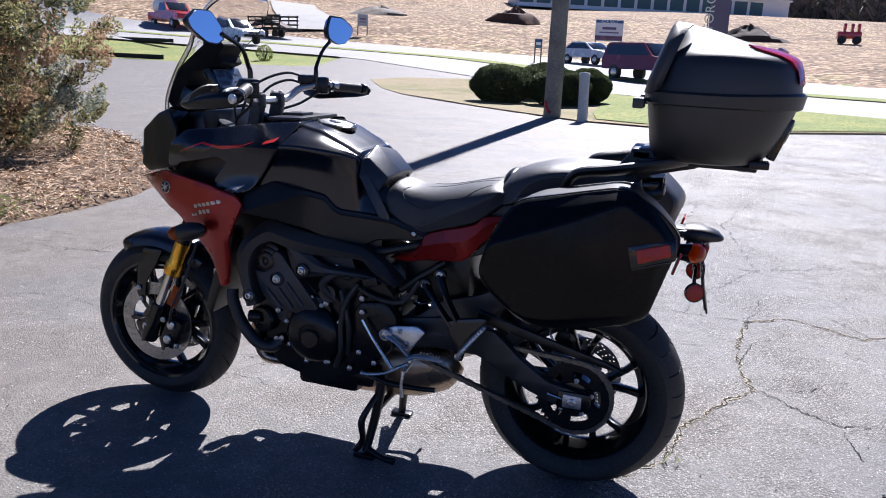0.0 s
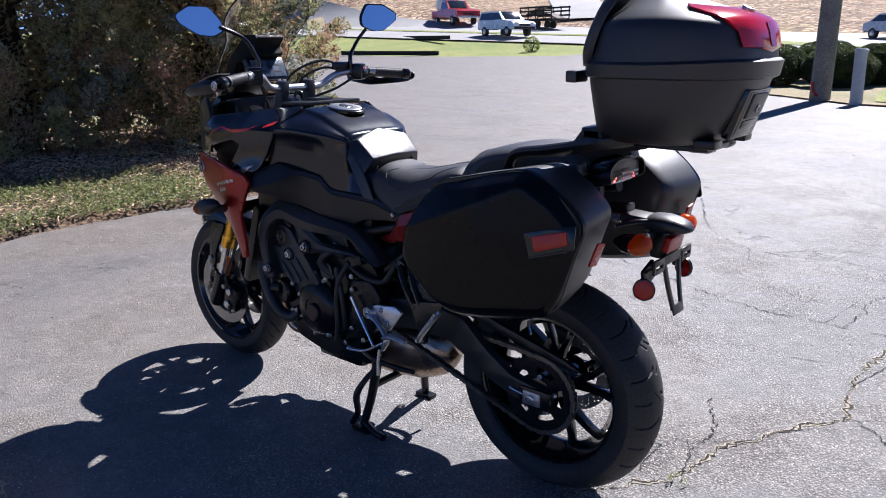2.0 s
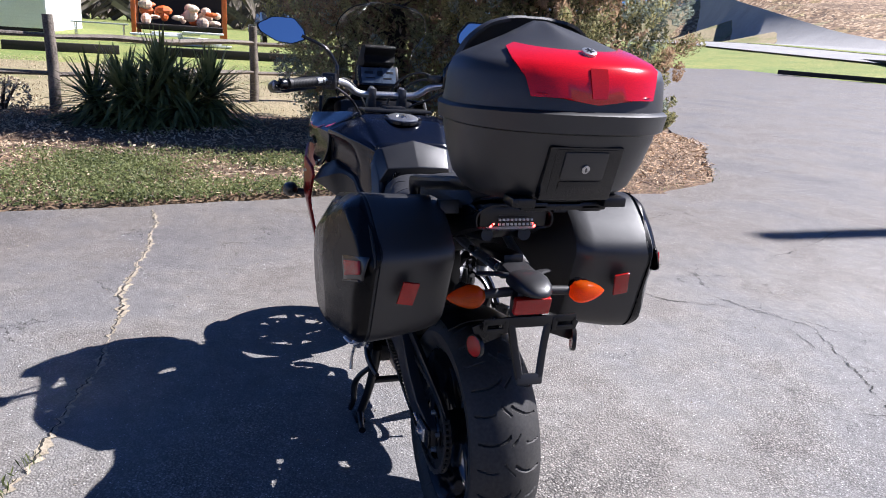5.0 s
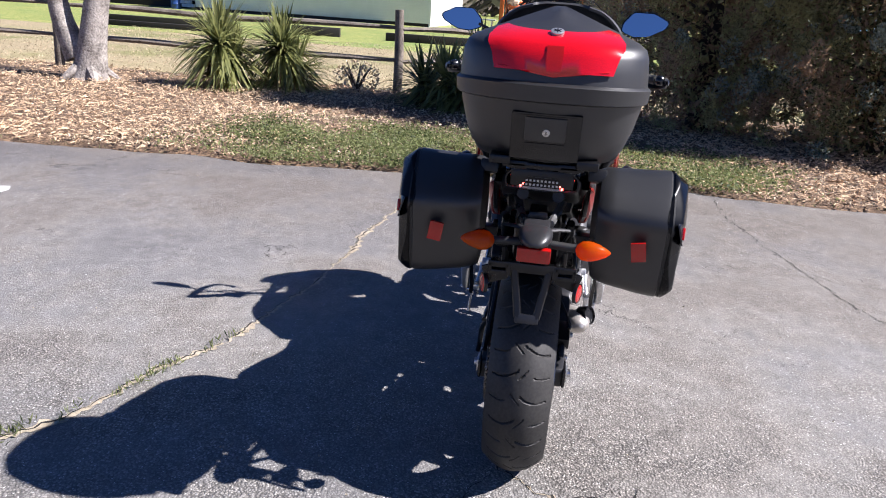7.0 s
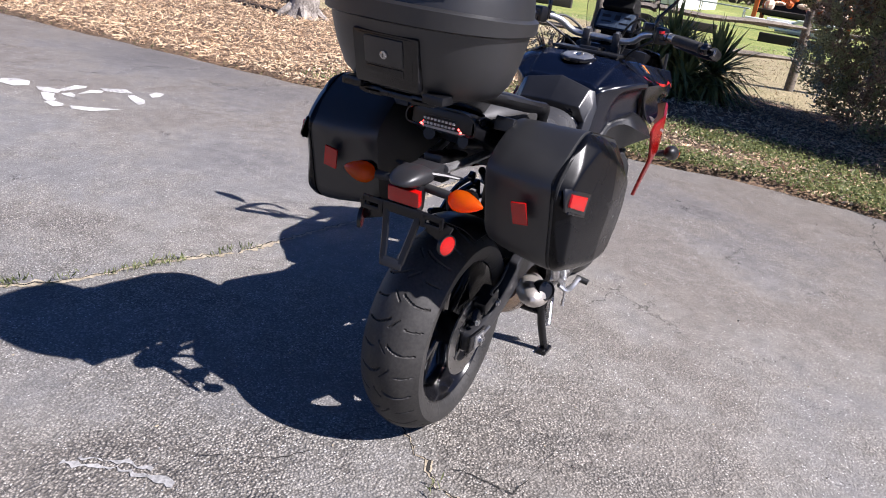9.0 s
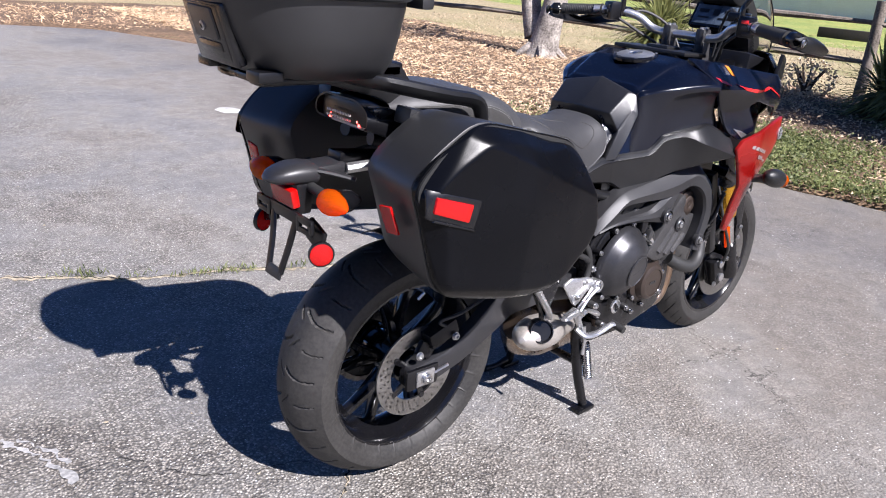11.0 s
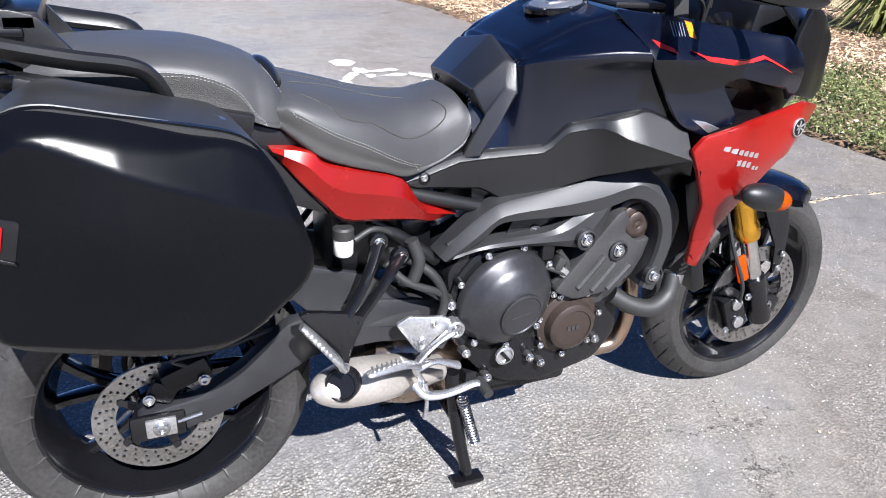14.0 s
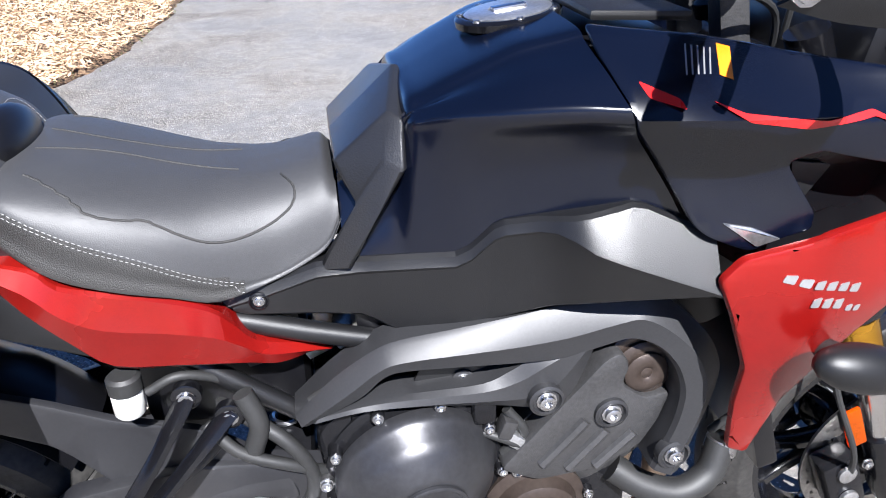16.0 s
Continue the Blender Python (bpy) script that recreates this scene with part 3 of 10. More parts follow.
for a, b in (((0.848, 0.492), (0.905, 0.560)), ((0.885, 0.480), (0.935, 0.540)), ((0.925, 0.478), (0.975, 0.530))):
    bm = bmesh.new()
    tube(bm, [(a[0], -0.183, a[1]), (b[0], -0.183, b[1])], 0.009, 8, 1)
    both("rib", bm, "engine_grey", eng)
for s in (-1, 1):
    bm = bmesh.new()
    for r0, yy in ((0.058, 0.158), (0.044, 0.166), (0.030, 0.174)):
        lathe(bm, [(r0, 0), (r0, 0.004), (r0 - 0.006, 0.008), (r0 - 0.016, 0.008), (r0 - 0.022, 0.004), (0.002, 0.006)], (0.985, s * yy, 0.622), (0, s, 0), 30)
    part("cam_cover", bm, "bronze", eng, "bronze cam cover")
# clutch cover on the right, alternator cover on the left
bm = bmesh.new()
lathe(bm, [(0.112, 0), (0.112, 0.016), (0.108, 0.022), (0.104, 0.026), (0.098, 0.042), (0.086, 0.056), (0.060, 0.070), (0.054, 0.074), (0.050, 0.074)], (0.681, -0.150, 0.488), (0.12, -1, -0.16), 64)
cl = part("clutch_cover", bm, "engine_satin", eng, "domed satin black clutch cover")
bm = bmesh.new()
lathe(bm, [(0.050, 0), (0.050, 0.004), (0.047, 0.006), (0.046, 0.006), (0.044, 0.004), (0.002, 0.004)], (0.690, -0.223, 0.4765), (0.12, -1, -0.16), 40)
part("clutch_cap", bm, "engine_satin", cl)
for k in range(6):
    bm = bmesh.new()
    box(bm, (0.669 + k * 0.0082, -0.2285 + 0.0009 * k, 0.474 + 0.0012 * k), (0.006, 0.0014, 0.006), Matrix.Rotation(radians(-9), 4, "X"))
    part("raised_mark", bm, "engine_grey", cl, "", 0)
bm = bmesh.new()
lathe(bm, [(0.122, 0), (0.122, 0.014), (0.114, 0.018)], (0.681, -0.140, 0.488), (0, -1, 0), 56)
part("clutch_flange", bm, "engine", eng)
for k in range(9):
    a = radians(35 + k * 40)
    bm = bmesh.new()
    cyl(bm, (0.681 + math.cos(a) * 0.117, -0.15, 0.488 + math.sin(a) * 0.117), (0.681 + math.cos(a) * 0.117, -0.172, 0.488 + math.sin(a) * 0.117), 0.010, 0.009, 14)
    boss = part("boss", bm, "engine", eng)
    part("bolt", bolt_head(bmesh.new(), (0.681 + math.cos(a) * 0.117, -0.172, 0.488 + math.sin(a) * 0.117), (0, -1, 0), 0.006, 0.006), "bolt", boss)
bm = bmesh.new()
lathe(bm, [(0.076, 0), (0.076, 0.010), (0.068, 0.014), (0.062, 0.016), (0.056, 0.034), (0.046, 0.040), (0.044, 0.040), (0.043, 0.037), (0.002, 0.037)], (0.850, -0.150, 0.392), (0, -1, 0), 44)
gc = part("pickup_cover", bm, "bronze", eng, "bronze round engine cover")
for k in range(3):
    bm = bmesh.new()
    box(bm, (0.838 + k * 0.011, -0.188, 0.392), (0.007, 0.002, 0.010), None)
    part("raised_mark", bm, "engine_grey", gc, "", 0)
for k in range(7):
    a = radians(10 + k * 51)
    p = (0.85 + math.cos(a) * 0.080, -0.155, 0.392 + math.sin(a) * 0.080)
    bm = bmesh.new()
    cyl(bm, p, (p[0], -0.166, p[2]), 0.009, 0.008, 12)
    boss = part("boss", bm, "engine", eng)
    part("bolt", bolt_head(bmesh.new(), (p[0], -0.166, p[2]), (0, -1, 0), 0.006, 0.006), "bolt", boss)
bm = bmesh.new()
lathe(bm, [(0.098, 0), (0.098, 0.014), (0.090, 0.030), (0.074, 0.042), (0.040, 0.046), (0.038, 0.043), (0.002, 0.043)], (0.815, 0.150, 0.400), (0, 1, 0), 48)
part("alternator_cover", bm, "engine", eng, "round black alternator cover")
for k in range(8):
    a = radians(15 + k * 45)
    p = (0.815 + math.cos(a) * 0.102, 0.152, 0.40 + math.sin(a) * 0.102)
    bm = bmesh.new()
    cyl(bm, p, (p[0], 0.168, p[2]), 0.009, 0.008, 12)
    boss = part("boss", bm, "engine", eng)
    part("bolt", bolt_head(bmesh.new(), (p[0], 0.168, p[2]), (0, 1, 0), 0.006, 0.006), "bolt", boss)
bm = panel([(0.53, 0.49), (0.55, 0.38), (0.60, 0.34), (0.68, 0.36), (0.70, 0.46), (0.66, 0.53), (0.57, 0.54)], lambda x, z: 0.165, 0.05, 0.1, 0.010, 0.02, 1)
part("sprocket_cover", bm, "engine", eng, "black sprocket cover")
for p in ((0.916, 0.558), (0.958, 0.523), (0.893, 0.490), (0.864, 0.486), (0.823, 0.522), (0.771, 0.509), (0.942, 0.461), (0.949, 0.362), (0.930, 0.366), (0.754, 0.434), (0.742, 0.359), (0.769, 0.313), (0.655, 0.365), (0.603, 0.337), (0.686, 0.306), (0.647, 0.499), (0.648, 0.544)):
    bm = bmesh.new()
    cyl(bm, (p[0], 0.145, p[1]), (p[0], 0.172, p[1]), 0.010, 0.009, 12)
    boss = part("boss", bm, "engine", eng)
    part("bolt", bolt_head(bmesh.new(), (p[0], 0.172, p[1]), (0, 1, 0), 0.007, 0.006), "bolt", boss)
bm = panel([(0.905, 0.500), (0.826, 0.530), (0.765, 0.515), (0.745, 0.430), (0.760, 0.330), (0.82, 0.300), (0.90, 0.345), (0.925, 0.430)], lambda x, z: 0.164, 0.030, 0.2, 0.006, 0.02, 1)
part("alternator_flange", bm, "engine", eng)
bm = bmesh.new()
lathe(bm, [(0.030, 0), (0.030, 0.010), (0.026, 0.014), (0.002, 0.014)], (0.815, 0.190, 0.392), (0, 1, 0), 28)
part("alternator_cap", bm, "bronze", eng, "small bronze centre cap")
bm = bmesh.new()
lathe(bm, [(0.045, -0.03), (0.046, 0.012), (0.040, 0.020), (0.018, 0.024), (0.016, 0.020), (0.002, 0.020)], (1.000, 0.155, 0.420), (0.2, 1, 0), 28)
tube(bm, [(1.000, 0.170, 0.430), (1.045, 0.172, 0.425)], 0.020, 14, 1)
part("water_pump", bm, "engine", eng, "round black water pump")
bm = bmesh.new()
cyl(bm, (0.765, 0.110, 0.542), (0.765, 0.175, 0.542), 0.030, 0.028, 22)
part("starter_end", bm, "engine_satin", eng)
bm = bmesh.new()
tube(bm, [(0.666, 0.165, 0.587), (0.699, 0.178, 0.525), (0.715, 0.180, 0.448), (0.714, 0.180, 0.363), (0.739, 0.165, 0.300)], 0.009, 10)
part("breather_hose", bm, "rubber_soft", eng)
bm = bmesh.new()
tube(bm, [(0.640, 0.182, 0.480), (0.600, 0.188, 0.425), (0.528, 0.205, 0.350)], [0.007, 0.005, 0.004], 8, 4)
part("shift_rod", bm, "steel", eng, "thin steel shift rod")
# oil filler, sump parts, hoses
bm = bmesh.new()
lathe(bm, [(0.022, 0), (0.022, 0.006), (0.018, 0.008), (0.018, 0.003), (0.001, 0.003)], (0.690, -0.170, 0.345), (0, -1, 0), 24)
cap = part("oil_filler_cap", bm, "alu", eng, "round silver oil filler cap")
bm = bmesh.new()
box(bm, (0.690, -0.178, 0.345), (0.030, 0.008, 0.008), Matrix.Rotation(radians(50), 4, 'Y'), 0.002)
part("grip_bar", bm, "engine", cap)
bm = bmesh.new()
box(bm, (0.80, 0, 0.215), (0.22, 0.20, 0.06), None, 0.02)
box(bm, (0.72, 0, 0.255), (0.2, 0.26, 0.06), None, 0.02)
part("sump", bm, "engine", eng)
bm = bmesh.new()
cyl(bm, (1.00, 0.045, 0.33), (1.075, 0.045, 0.315), 0.034, 0.033, 26)
part("oil_filter", bm, "plastic_smooth", eng)
bm = bmesh.new()
tube(bm, [(0.965, -0.155, 0.44), (1.01, -0.175, 0.415), (1.06, -0.185, 0.405), (1.105, -0.178, 0.425), (1.125, -0.165, 0.47)], 0.021, 16)
part("coolant_hose", bm, "rubber_soft", bike, "thick black coolant hose")
bm = bmesh.new()
tube(bm, [(1.125, -0.165, 0.455), (1.130, -0.162, 0.475)], 0.0235, 16, 1)
part("hose_clamp", bm, "bolt", bike)
bm = bmesh.new()
tube(bm, [(0.938, 0.150, 0.352), (0.971, 0.160, 0.326), (1.028, 0.165, 0.337), (1.085, 0.165, 0.398), (1.117, 0.160, 0.464), (1.125, 0.150, 0.50)], 0.020, 14)
part("coolant_hose", bm, "rubber_soft", bike)
# exhaust
for y in (-0.075, 0.0, 0.075):
    bm = bmesh.new()
    tube(bm, [(0.99, y * 1.3, 0.478), (1.045, y * 1.35, 0.462), (1.060, y * 1.4, 0.40), (1.058, y * 1.4, 0.32), (1.030, y * 1.35, 0.262), (0.95, y * 1.2, 0.258), (0.86, y * 0.9, 0.272), (0.78, y * 0.4, 0.26)], 0.0195, 16)
    part("header_pipe", bm, "exhaust", bike, "heat stained header pipe")
bm = bmesh.new()
tube(bm, [(0.86, 0, 0.235), (0.76, -0.01, 0.222), (0.64, -0.01, 0.250), (0.53, -0.02, 0.268), (0.45, -0.03, 0.290), (0.40, -0.05, 0.32)], [0.045, 0.050, 0.070, 0.075, 0.068, 0.04], 22, 6, 1.4)
muf = part("muffler", bm, "exhaust", bike, "stubby stained steel underslung muffler")
bm = bmesh.new()
tube(bm, [(0.57, -0.085, 0.285), (0.49, -0.105, 0.302), (0.42, -0.132, 0.322), (0.370, -0.152, 0.338), (0.330, -0.166, 0.347), (0.298, -0.176, 0.353), (0.274, -0.184, 0.357), (0.262, -0.188, 0.359)], [0.036, 0.048, 0.055, 0.056, 0.052, 0.043, 0.028, 0.010], 28, 6, 0.84)
part("exhaust_tip", bm, "tip", muf, "pale brushed exhaust end cap")
bm = bmesh.new()
d = V(-0.50, -0.78, 0.36).normalized()
oc = V(0.315, -0.208, 0.380)
# black disc across the outlet, painted as the shade in the hole
lathe(bm, [(0.002, -0.004), (0.026, -0.003), (0.0265, 0.001)], oc, d, 30)
part("outlet_inside", bm, "plastic", muf, "black disc standing for the shade inside the exhaust outlet")
bm = bmesh.new()
lathe(bm, [(0.033, -0.030), (0.033, 0.004), (0.031, 0.007), (0.029, 0.007), (0.027, 0.002), (0.026, -0.003)], oc, d, 30, cap=False)
part("outlet", bm, "engine", muf, "dark round exhaust outlet")
bm = bmesh.new()
box(bm, (0.70, -0.12, 0.30), (0.10, 0.04, 0.05), Matrix.Rotation(radians(-15), 4, 'Y'), 0.012)
part("heat_shield", bm, "exhaust", muf)

# ---- frame and covers ----
FRAME_Y = [(0.50, 0.165), (0.60, 0.180), (0.75, 0.190), (0.95, 0.198), (1.05, 0.220), (1.10, 0.224)]
OUTER = [(0.529, 0.601), (0.581, 0.656), (0.630, 0.693), (0.663, 0.706), (0.730, 0.717), (0.793, 0.727), (0.870, 0.741), (0.933, 0.754), (0.970, 0.757), (1.010, 0.728), (1.045, 0.694), (1.066, 0.658), (1.072, 0.625), (1.063, 0.570), (1.053, 0.526), (1.042, 0.470)]
INNER = [(0.545, 0.590), (0.612, 0.628), (0.641, 0.658), (0.668, 0.666), (0.740, 0.666), (0.810, 0.664), (0.865, 0.666), (0.915, 0.680), (0.945, 0.690), (0.975, 0.684), (1.000, 0.660), (1.014, 0.630), (1.019, 0.602), (1.015, 0.560), (1.003, 0.520), (0.994, 0.485)]
sts = []
for (x0, z0), (x1, z1) in zip(OUTER, INNER):
    y = lin(FRAME_Y, x0)
    f = lambda k, yy: (x0 + (x1 - x0) * k, -yy, z0 + (z1 - z0) * k)
    sts.append([f(0.0, y - 0.060), f(0.0, y - 0.018), f(0.10, y - 0.011), f(0.48, y + 0.003), f(0.93, y - 0.004), f(1.0, y - 0.012), f(1.0, y - 0.060)])
both("frame", strip(sts), "frame_paint", bike, "satin grey aluminium frame spar", 20)
LTOP = [(0.560, 0.606), (0.628, 0.624), (0.700, 0.629), (0.765, 0.634), (0.800, 0.650), (0.830, 0.668), (0.870, 0.680)]
LBOT = [(0.548, 0.592), (0.600, 0.606), (0.690, 0.606), (0.780, 0.598), (0.850, 0.585), (0.885, 0.604), (0.908, 0.676)]
sts = []
for (x0, z0), (x1, z1) in zip(LTOP, LBOT):
    y = lin(FRAME_Y, x0) - 0.002
    f = lambda k, yy: (x0 + (x1 - x0) * k, -yy, z0 + (z1 - z0) * k)
    sts.append([f(0.0, y - 0.050), f(0.0, y - 0.012), f(0.18, y - 0.003), f(0.55, y), f(0.95, y - 0.010), f(1.0, y - 0.020), f(1.0, y - 0.050)])
both("frame_lower_arm", strip(sts), "frame_paint", bike, "", 20)
SLOT = [(0.700, 0.672), (0.850, 0.685), (0.830, 0.600), (0.670, 0.600)]
fs = both("frame_recess", panel(SLOT, lambda x, z: 0.148, 0.006, 0.2, 0.001, 0.008), "plastic_grey", bike)
for x, z in ((0.745, 0.623), (0.788, 0.620)):
    for s in (-1, 1):
        bm = bmesh.new()
        lathe(bm, [(0.016, 0), (0.016, 0.004), (0.012, 0.005), (0.011, 0.002)], (x, s * 0.148, z), (0, s, 0), 20)
        w = part("washer", bm, "frame_paint", bike)
        part("bolt", bolt_head(bmesh.new(), (x, s * 0.1495, z), (0, s, 0), 0.009, 0.008), "bolt", w)
for x, z, y in ((0.843, 0.613, 0.196), (1.020, 0.512, 0.216), (0.938, 0.570, 0.186)):
    for s in (-1, 1):
        bm = bmesh.new()
        lathe(bm, [(0.023, -0.01), (0.023, 0.004), (0.019, 0.006), (0.017, 0.001), (0.002, 0.001)], (x, s * y, z), (0, s, 0), 24)
        w = part("mount_boss", bm, "frame_paint", bike)
        part("bolt", bolt_head(bmesh.new(), (x, s * (y + 0.001), z), (0, s, 0), 0.011, 0.010), "bolt", w)

# rear frame tubes
for pts, r in (([(0.645, 0.678), (0.55, 0.704), (0.43, 0.740)], 0.014), ([(0.540, 0.575), (0.48, 0.622), (0.40, 0.680)], 0.013), ([(0.43, 0.752), (0.30, 0.80), (0.10, 0.86), (-0.15, 0.90)], 0.016),
               ([(0.42, 0.71), (0.30, 0.74), (0.10, 0.82)], 0.013)):
    bm = bmesh.new()
    tube(bm, [(x, -0.120 + 0.12 * max(0.0, 0.45 - x), z) for x, z in pts], r, 14)
    both("subframe_tube", bm, "plastic_grey", bike)
bm = bmesh.new()
box(bm, (0.82, 0, 0.70), (0.42, 0.23, 0.20), Matrix.Rotation(radians(-6), 4, 'Y'), 0.03)
box(bm, (0.75, 0, 0.83), (0.24, 0.19, 0.12), None, 0.03)
part("airbox", bm, "plastic", bike)
bm = bmesh.new()
box(bm, (0.44, 0, 0.63), (0.22, 0.16, 0.18), None, 0.03)
box(bm, (0.22, 0, 0.82), (0.40, 0.20, 0.11), Matrix.Rotation(radians(12), 4, 'Y'), 0.03)
part("undertray", bm, "plastic", bike)
# shock absorber
bm = bmesh.new()
coil = [(0.52 + 0.03 * math.cos(k * 0.9) - 0.006 * k * 0.28, 0.03 * math.sin(k * 0.9), 0.46 + k * 0.0052) for k in range(40)]
tube(bm, coil, 0.005, 7, 2)
part("shock_spring", bm, "bolt", bike)
bm = bmesh.new()
cyl(bm, (0.525, 0, 0.44), (0.46, 0, 0.69), 0.02)
part("shock_body", bm, "engine", bike)
bm = bmesh.new()
tube(bm, [(0.475, -0.085, 0.650), (0.55, -0.095, 0.672)], 0.014, 14, 1)
part("preload_adjuster", bm, "engine_grey", bike)

# grained side covers under the tank
SC_Y = [(0.42, 0.128), (0.50, 0.132), (0.62, 0.138), (0.77, 0.178), (0.90, 0.228), (1.04, 0.266)]
SC_TOP = [(0.453, 0.765), (0.513, 0.781), (0.572, 0.801), (0.610, 0.803), (0.732, 0.816), (0.749, 0.826), (0.774, 0.853), (0.784, 0.859), (0.915, 0.890), (0.930, 0.888), (1.033, 0.845)]
SC_LOW = [(1.036, 0.838), (1.006, 0.795), (0.947, 0.781), (0.908, 0.771), (0.824, 0.740), (0.750, 0.707), (0.694, 0.694), (0.670, 0.696), (0.627, 0.722), (0.558, 0.730), (0.477, 0.737), (0.456, 0.758)]


SC_LOW = sorted(SC_LOW)


def cover_section(x):
    """Outline of the cover across the bike: inner lip, rolled top edge, upper facet, crease, lower flank, inner lip."""
    top, low, k = lin(SC_TOP, x), lin(SC_LOW, x), sstep(0.815, 0.875, x)
    y = lin(SC_Y, x) + 0.028 * k
    zc = min(top - 0.012, (0.846 - 0.314 * (x - 0.859)) * k + (top - 0.014) * (1 - k))
    yt = y - (0.58 * k + 0.30 * (1 - k)) * (top - zc)
    zm, fall = zc + (low - zc) * 0.45, 0.40 * k + 0.12 * (1 - k)
    sec = [(yt - 0.030, top), (yt - 0.006, top), (yt, top - 0.004), (y - 0.002, zc + 0.003), (y, zc - 0.001), (y - 0.002, zc - 0.005),
           (y - fall * (zc - zm), zm), (y - fall * (zc - low - 0.005), low + 0.005), (y - fall * (zc - low) - 0.005, low), (y - fall * (zc - low) - 0.030, low)]
    return [V(x, -yy, z) for yy, z in sec]


xs = sorted({round(0.455 + k * 0.0166, 4) for k in range(34)} | {x for x, z in SC_TOP[1:-1]})
both("side_cover", loft([cover_section(x) for x in xs]), "plastic_grey", bike, "grained dark grey side cover", 16)
for s in (-1, 1):
    bm = bmesh.new()
    lathe(bm, [(0.012, -0.006), (0.012, 0.001), (0.010, 0.002), (0.008, -0.001), (0.002, -0.001)], (0.502, s * 0.131, 0.758), (0, s, 0), 22)
    w = part("washer", bm, "plastic", bike)
    part("bolt", bolt_head(bmesh.new(), (0.502, s * 0.131, 0.758), (0, s, 0), 0.0055, 0.004), "bolt", w)

# tank: a flat crown between two ridges, falling to a sharp flank crease with a hollow under it
CREASE_Y = [(0.60, 0.108), (0.66, 0.122), (0.69, 0.146), (0.717, 0.174), (0.758, 0.202), (0.807, 0.225), (0.852, 0.243), (0.90, 0.257), (1.0, 0.271), (1.1, 0.279), (1.2, 0.277), (1.30, 0.248), (1.42, 0.19)]
CREASE_Z = [(0.60, 0.912), (0.66, 0.952), (0.717, 0.980), (0.758, 0.990), (0.807, 0.998), (0.852, 1.002), (0.90, 1.001), (1.0, 0.994), (1.1, 0.990), (1.2, 0.985)]
RIDGE_Y = [(0.60, 0.080), (0.64, 0.102), (0.683, 0.114), (0.747, 0.126), (0.813, 0.134), (0.90, 0.144)]
RIDGE_Z = [(0.60, 0.926), (0.64, 0.952), (0.683, 0.981), (0.747, 1.016), (0.813, 1.043), (0.90, 1.060)]
SEAM = [(0.862, 0.975), (0.88, 0.968), (0.936, 0.930), (0.979, 0.897), (1.006, 0.886), (1.044, 0.872), (1.070, 0.868)]
rows = []
for x0 in (0.605, 0.640, 0.668, 0.684, 0.70, 0.73, 0.77, 0.81, 0.85, 0.888):
    w = ((x0 - 0.605) / 0.283) ** 3
    ry, rz, cy, cz = (lin(t, x0) for t in (RIDGE_Y, RIDGE_Z, CREASE_Y, CREASE_Z))
    if x0 < 0.675:     # sunk under the pad
        ry, rz, cy, cz = ry - 0.022, rz - 0.024, cy - 0.022, cz - 0.022
    by, bz = lin(SC_Y, x0 + 0.04 * w) - 0.010, lin(SC_TOP, x0 + 0.06 * w) - 0.010
    h = 0.017 * sstep(0.68, 0.80, x0)
    sec = [(0, rz + 0.005), (ry * 0.55, rz + 0.004), (ry - 0.014, rz + 0.002), (ry, rz - 0.002), (ry + 0.012, rz - 0.009), (ry * 0.45 + cy * 0.55, rz * 0.45 + cz * 0.55 + 0.003), (cy - 0.012, cz + 0.008), (cy - 0.002, cz + 0.001), (cy - 0.003, cz - 0.012),
           (cy * 0.8 + by * 0.2 - h * 0.8, cz * 0.75 + bz * 0.25), (cy * 0.5 + by * 0.5 - h, cz * 0.5 + bz * 0.5), (cy * 0.2 + by * 0.8 - h * 0.5, cz * 0.22 + bz * 0.78), (by, bz)]
    rows.append([V(x0 + w * (lin(SEAM, z) - 0.888), y, z) for y, z in sec])
tank = part("fuel_tank", solid(patch(rows, 6, 5), 0.004), "paint_black", bike, "satin blue-black fuel tank", 60)
bm = bmesh.new()
box(bm, (0.93, 0, 1.020), (0.14, 0.30, 0.05), None, 0.01)
box(bm, (0.95, 0, 0.93), (0.14, 0.36, 0.14), None, 0.02)
part("tank_core", bm, "plastic", tank)
# fuel cap
bm = bmesh.new()
d = V(-0.14, 0, 1).normalized()
lathe(bm, [(0.066, -0.004), (0.066, 0.004), (0.062, 0.007), (0.056, 0.007), (0.054, 0.004)], (0.828, 0, 1.050), d, 40)
fc = part("fuel_cap", bm, "plastic_smooth", tank, "round silver fuel filler cap")
bm = bmesh.new()
lathe(bm, [(0.054, 0.002), (0.054, 0.008), (0.050, 0.010), (0.024, 0.010), (0.022, 0.008), (0.002, 0.008)], (0.828, 0, 1.050), d, 40)
part("cap_ring", bm, "alu", fc, "brushed silver ring")
for k in range(7):
    a = k * 2 * math.pi / 7 + 0.2
    part("bolt", bolt_head(bmesh.new(), V(0.828 + math.cos(a) * 0.059, math.sin(a) * 0.059, 1.0565 + 0.14 * math.cos(a) * 0.059), d, 0.004, 0.003), "bolt", fc)
bm = bmesh.new()
box(bm, (0.828, 0, 1.0605), (0.042, 0.018, 0.006), Matrix.Rotation(radians(-8), 4, 'Y'), 0.002)
part("lock_flap", bm, "bolt", fc)
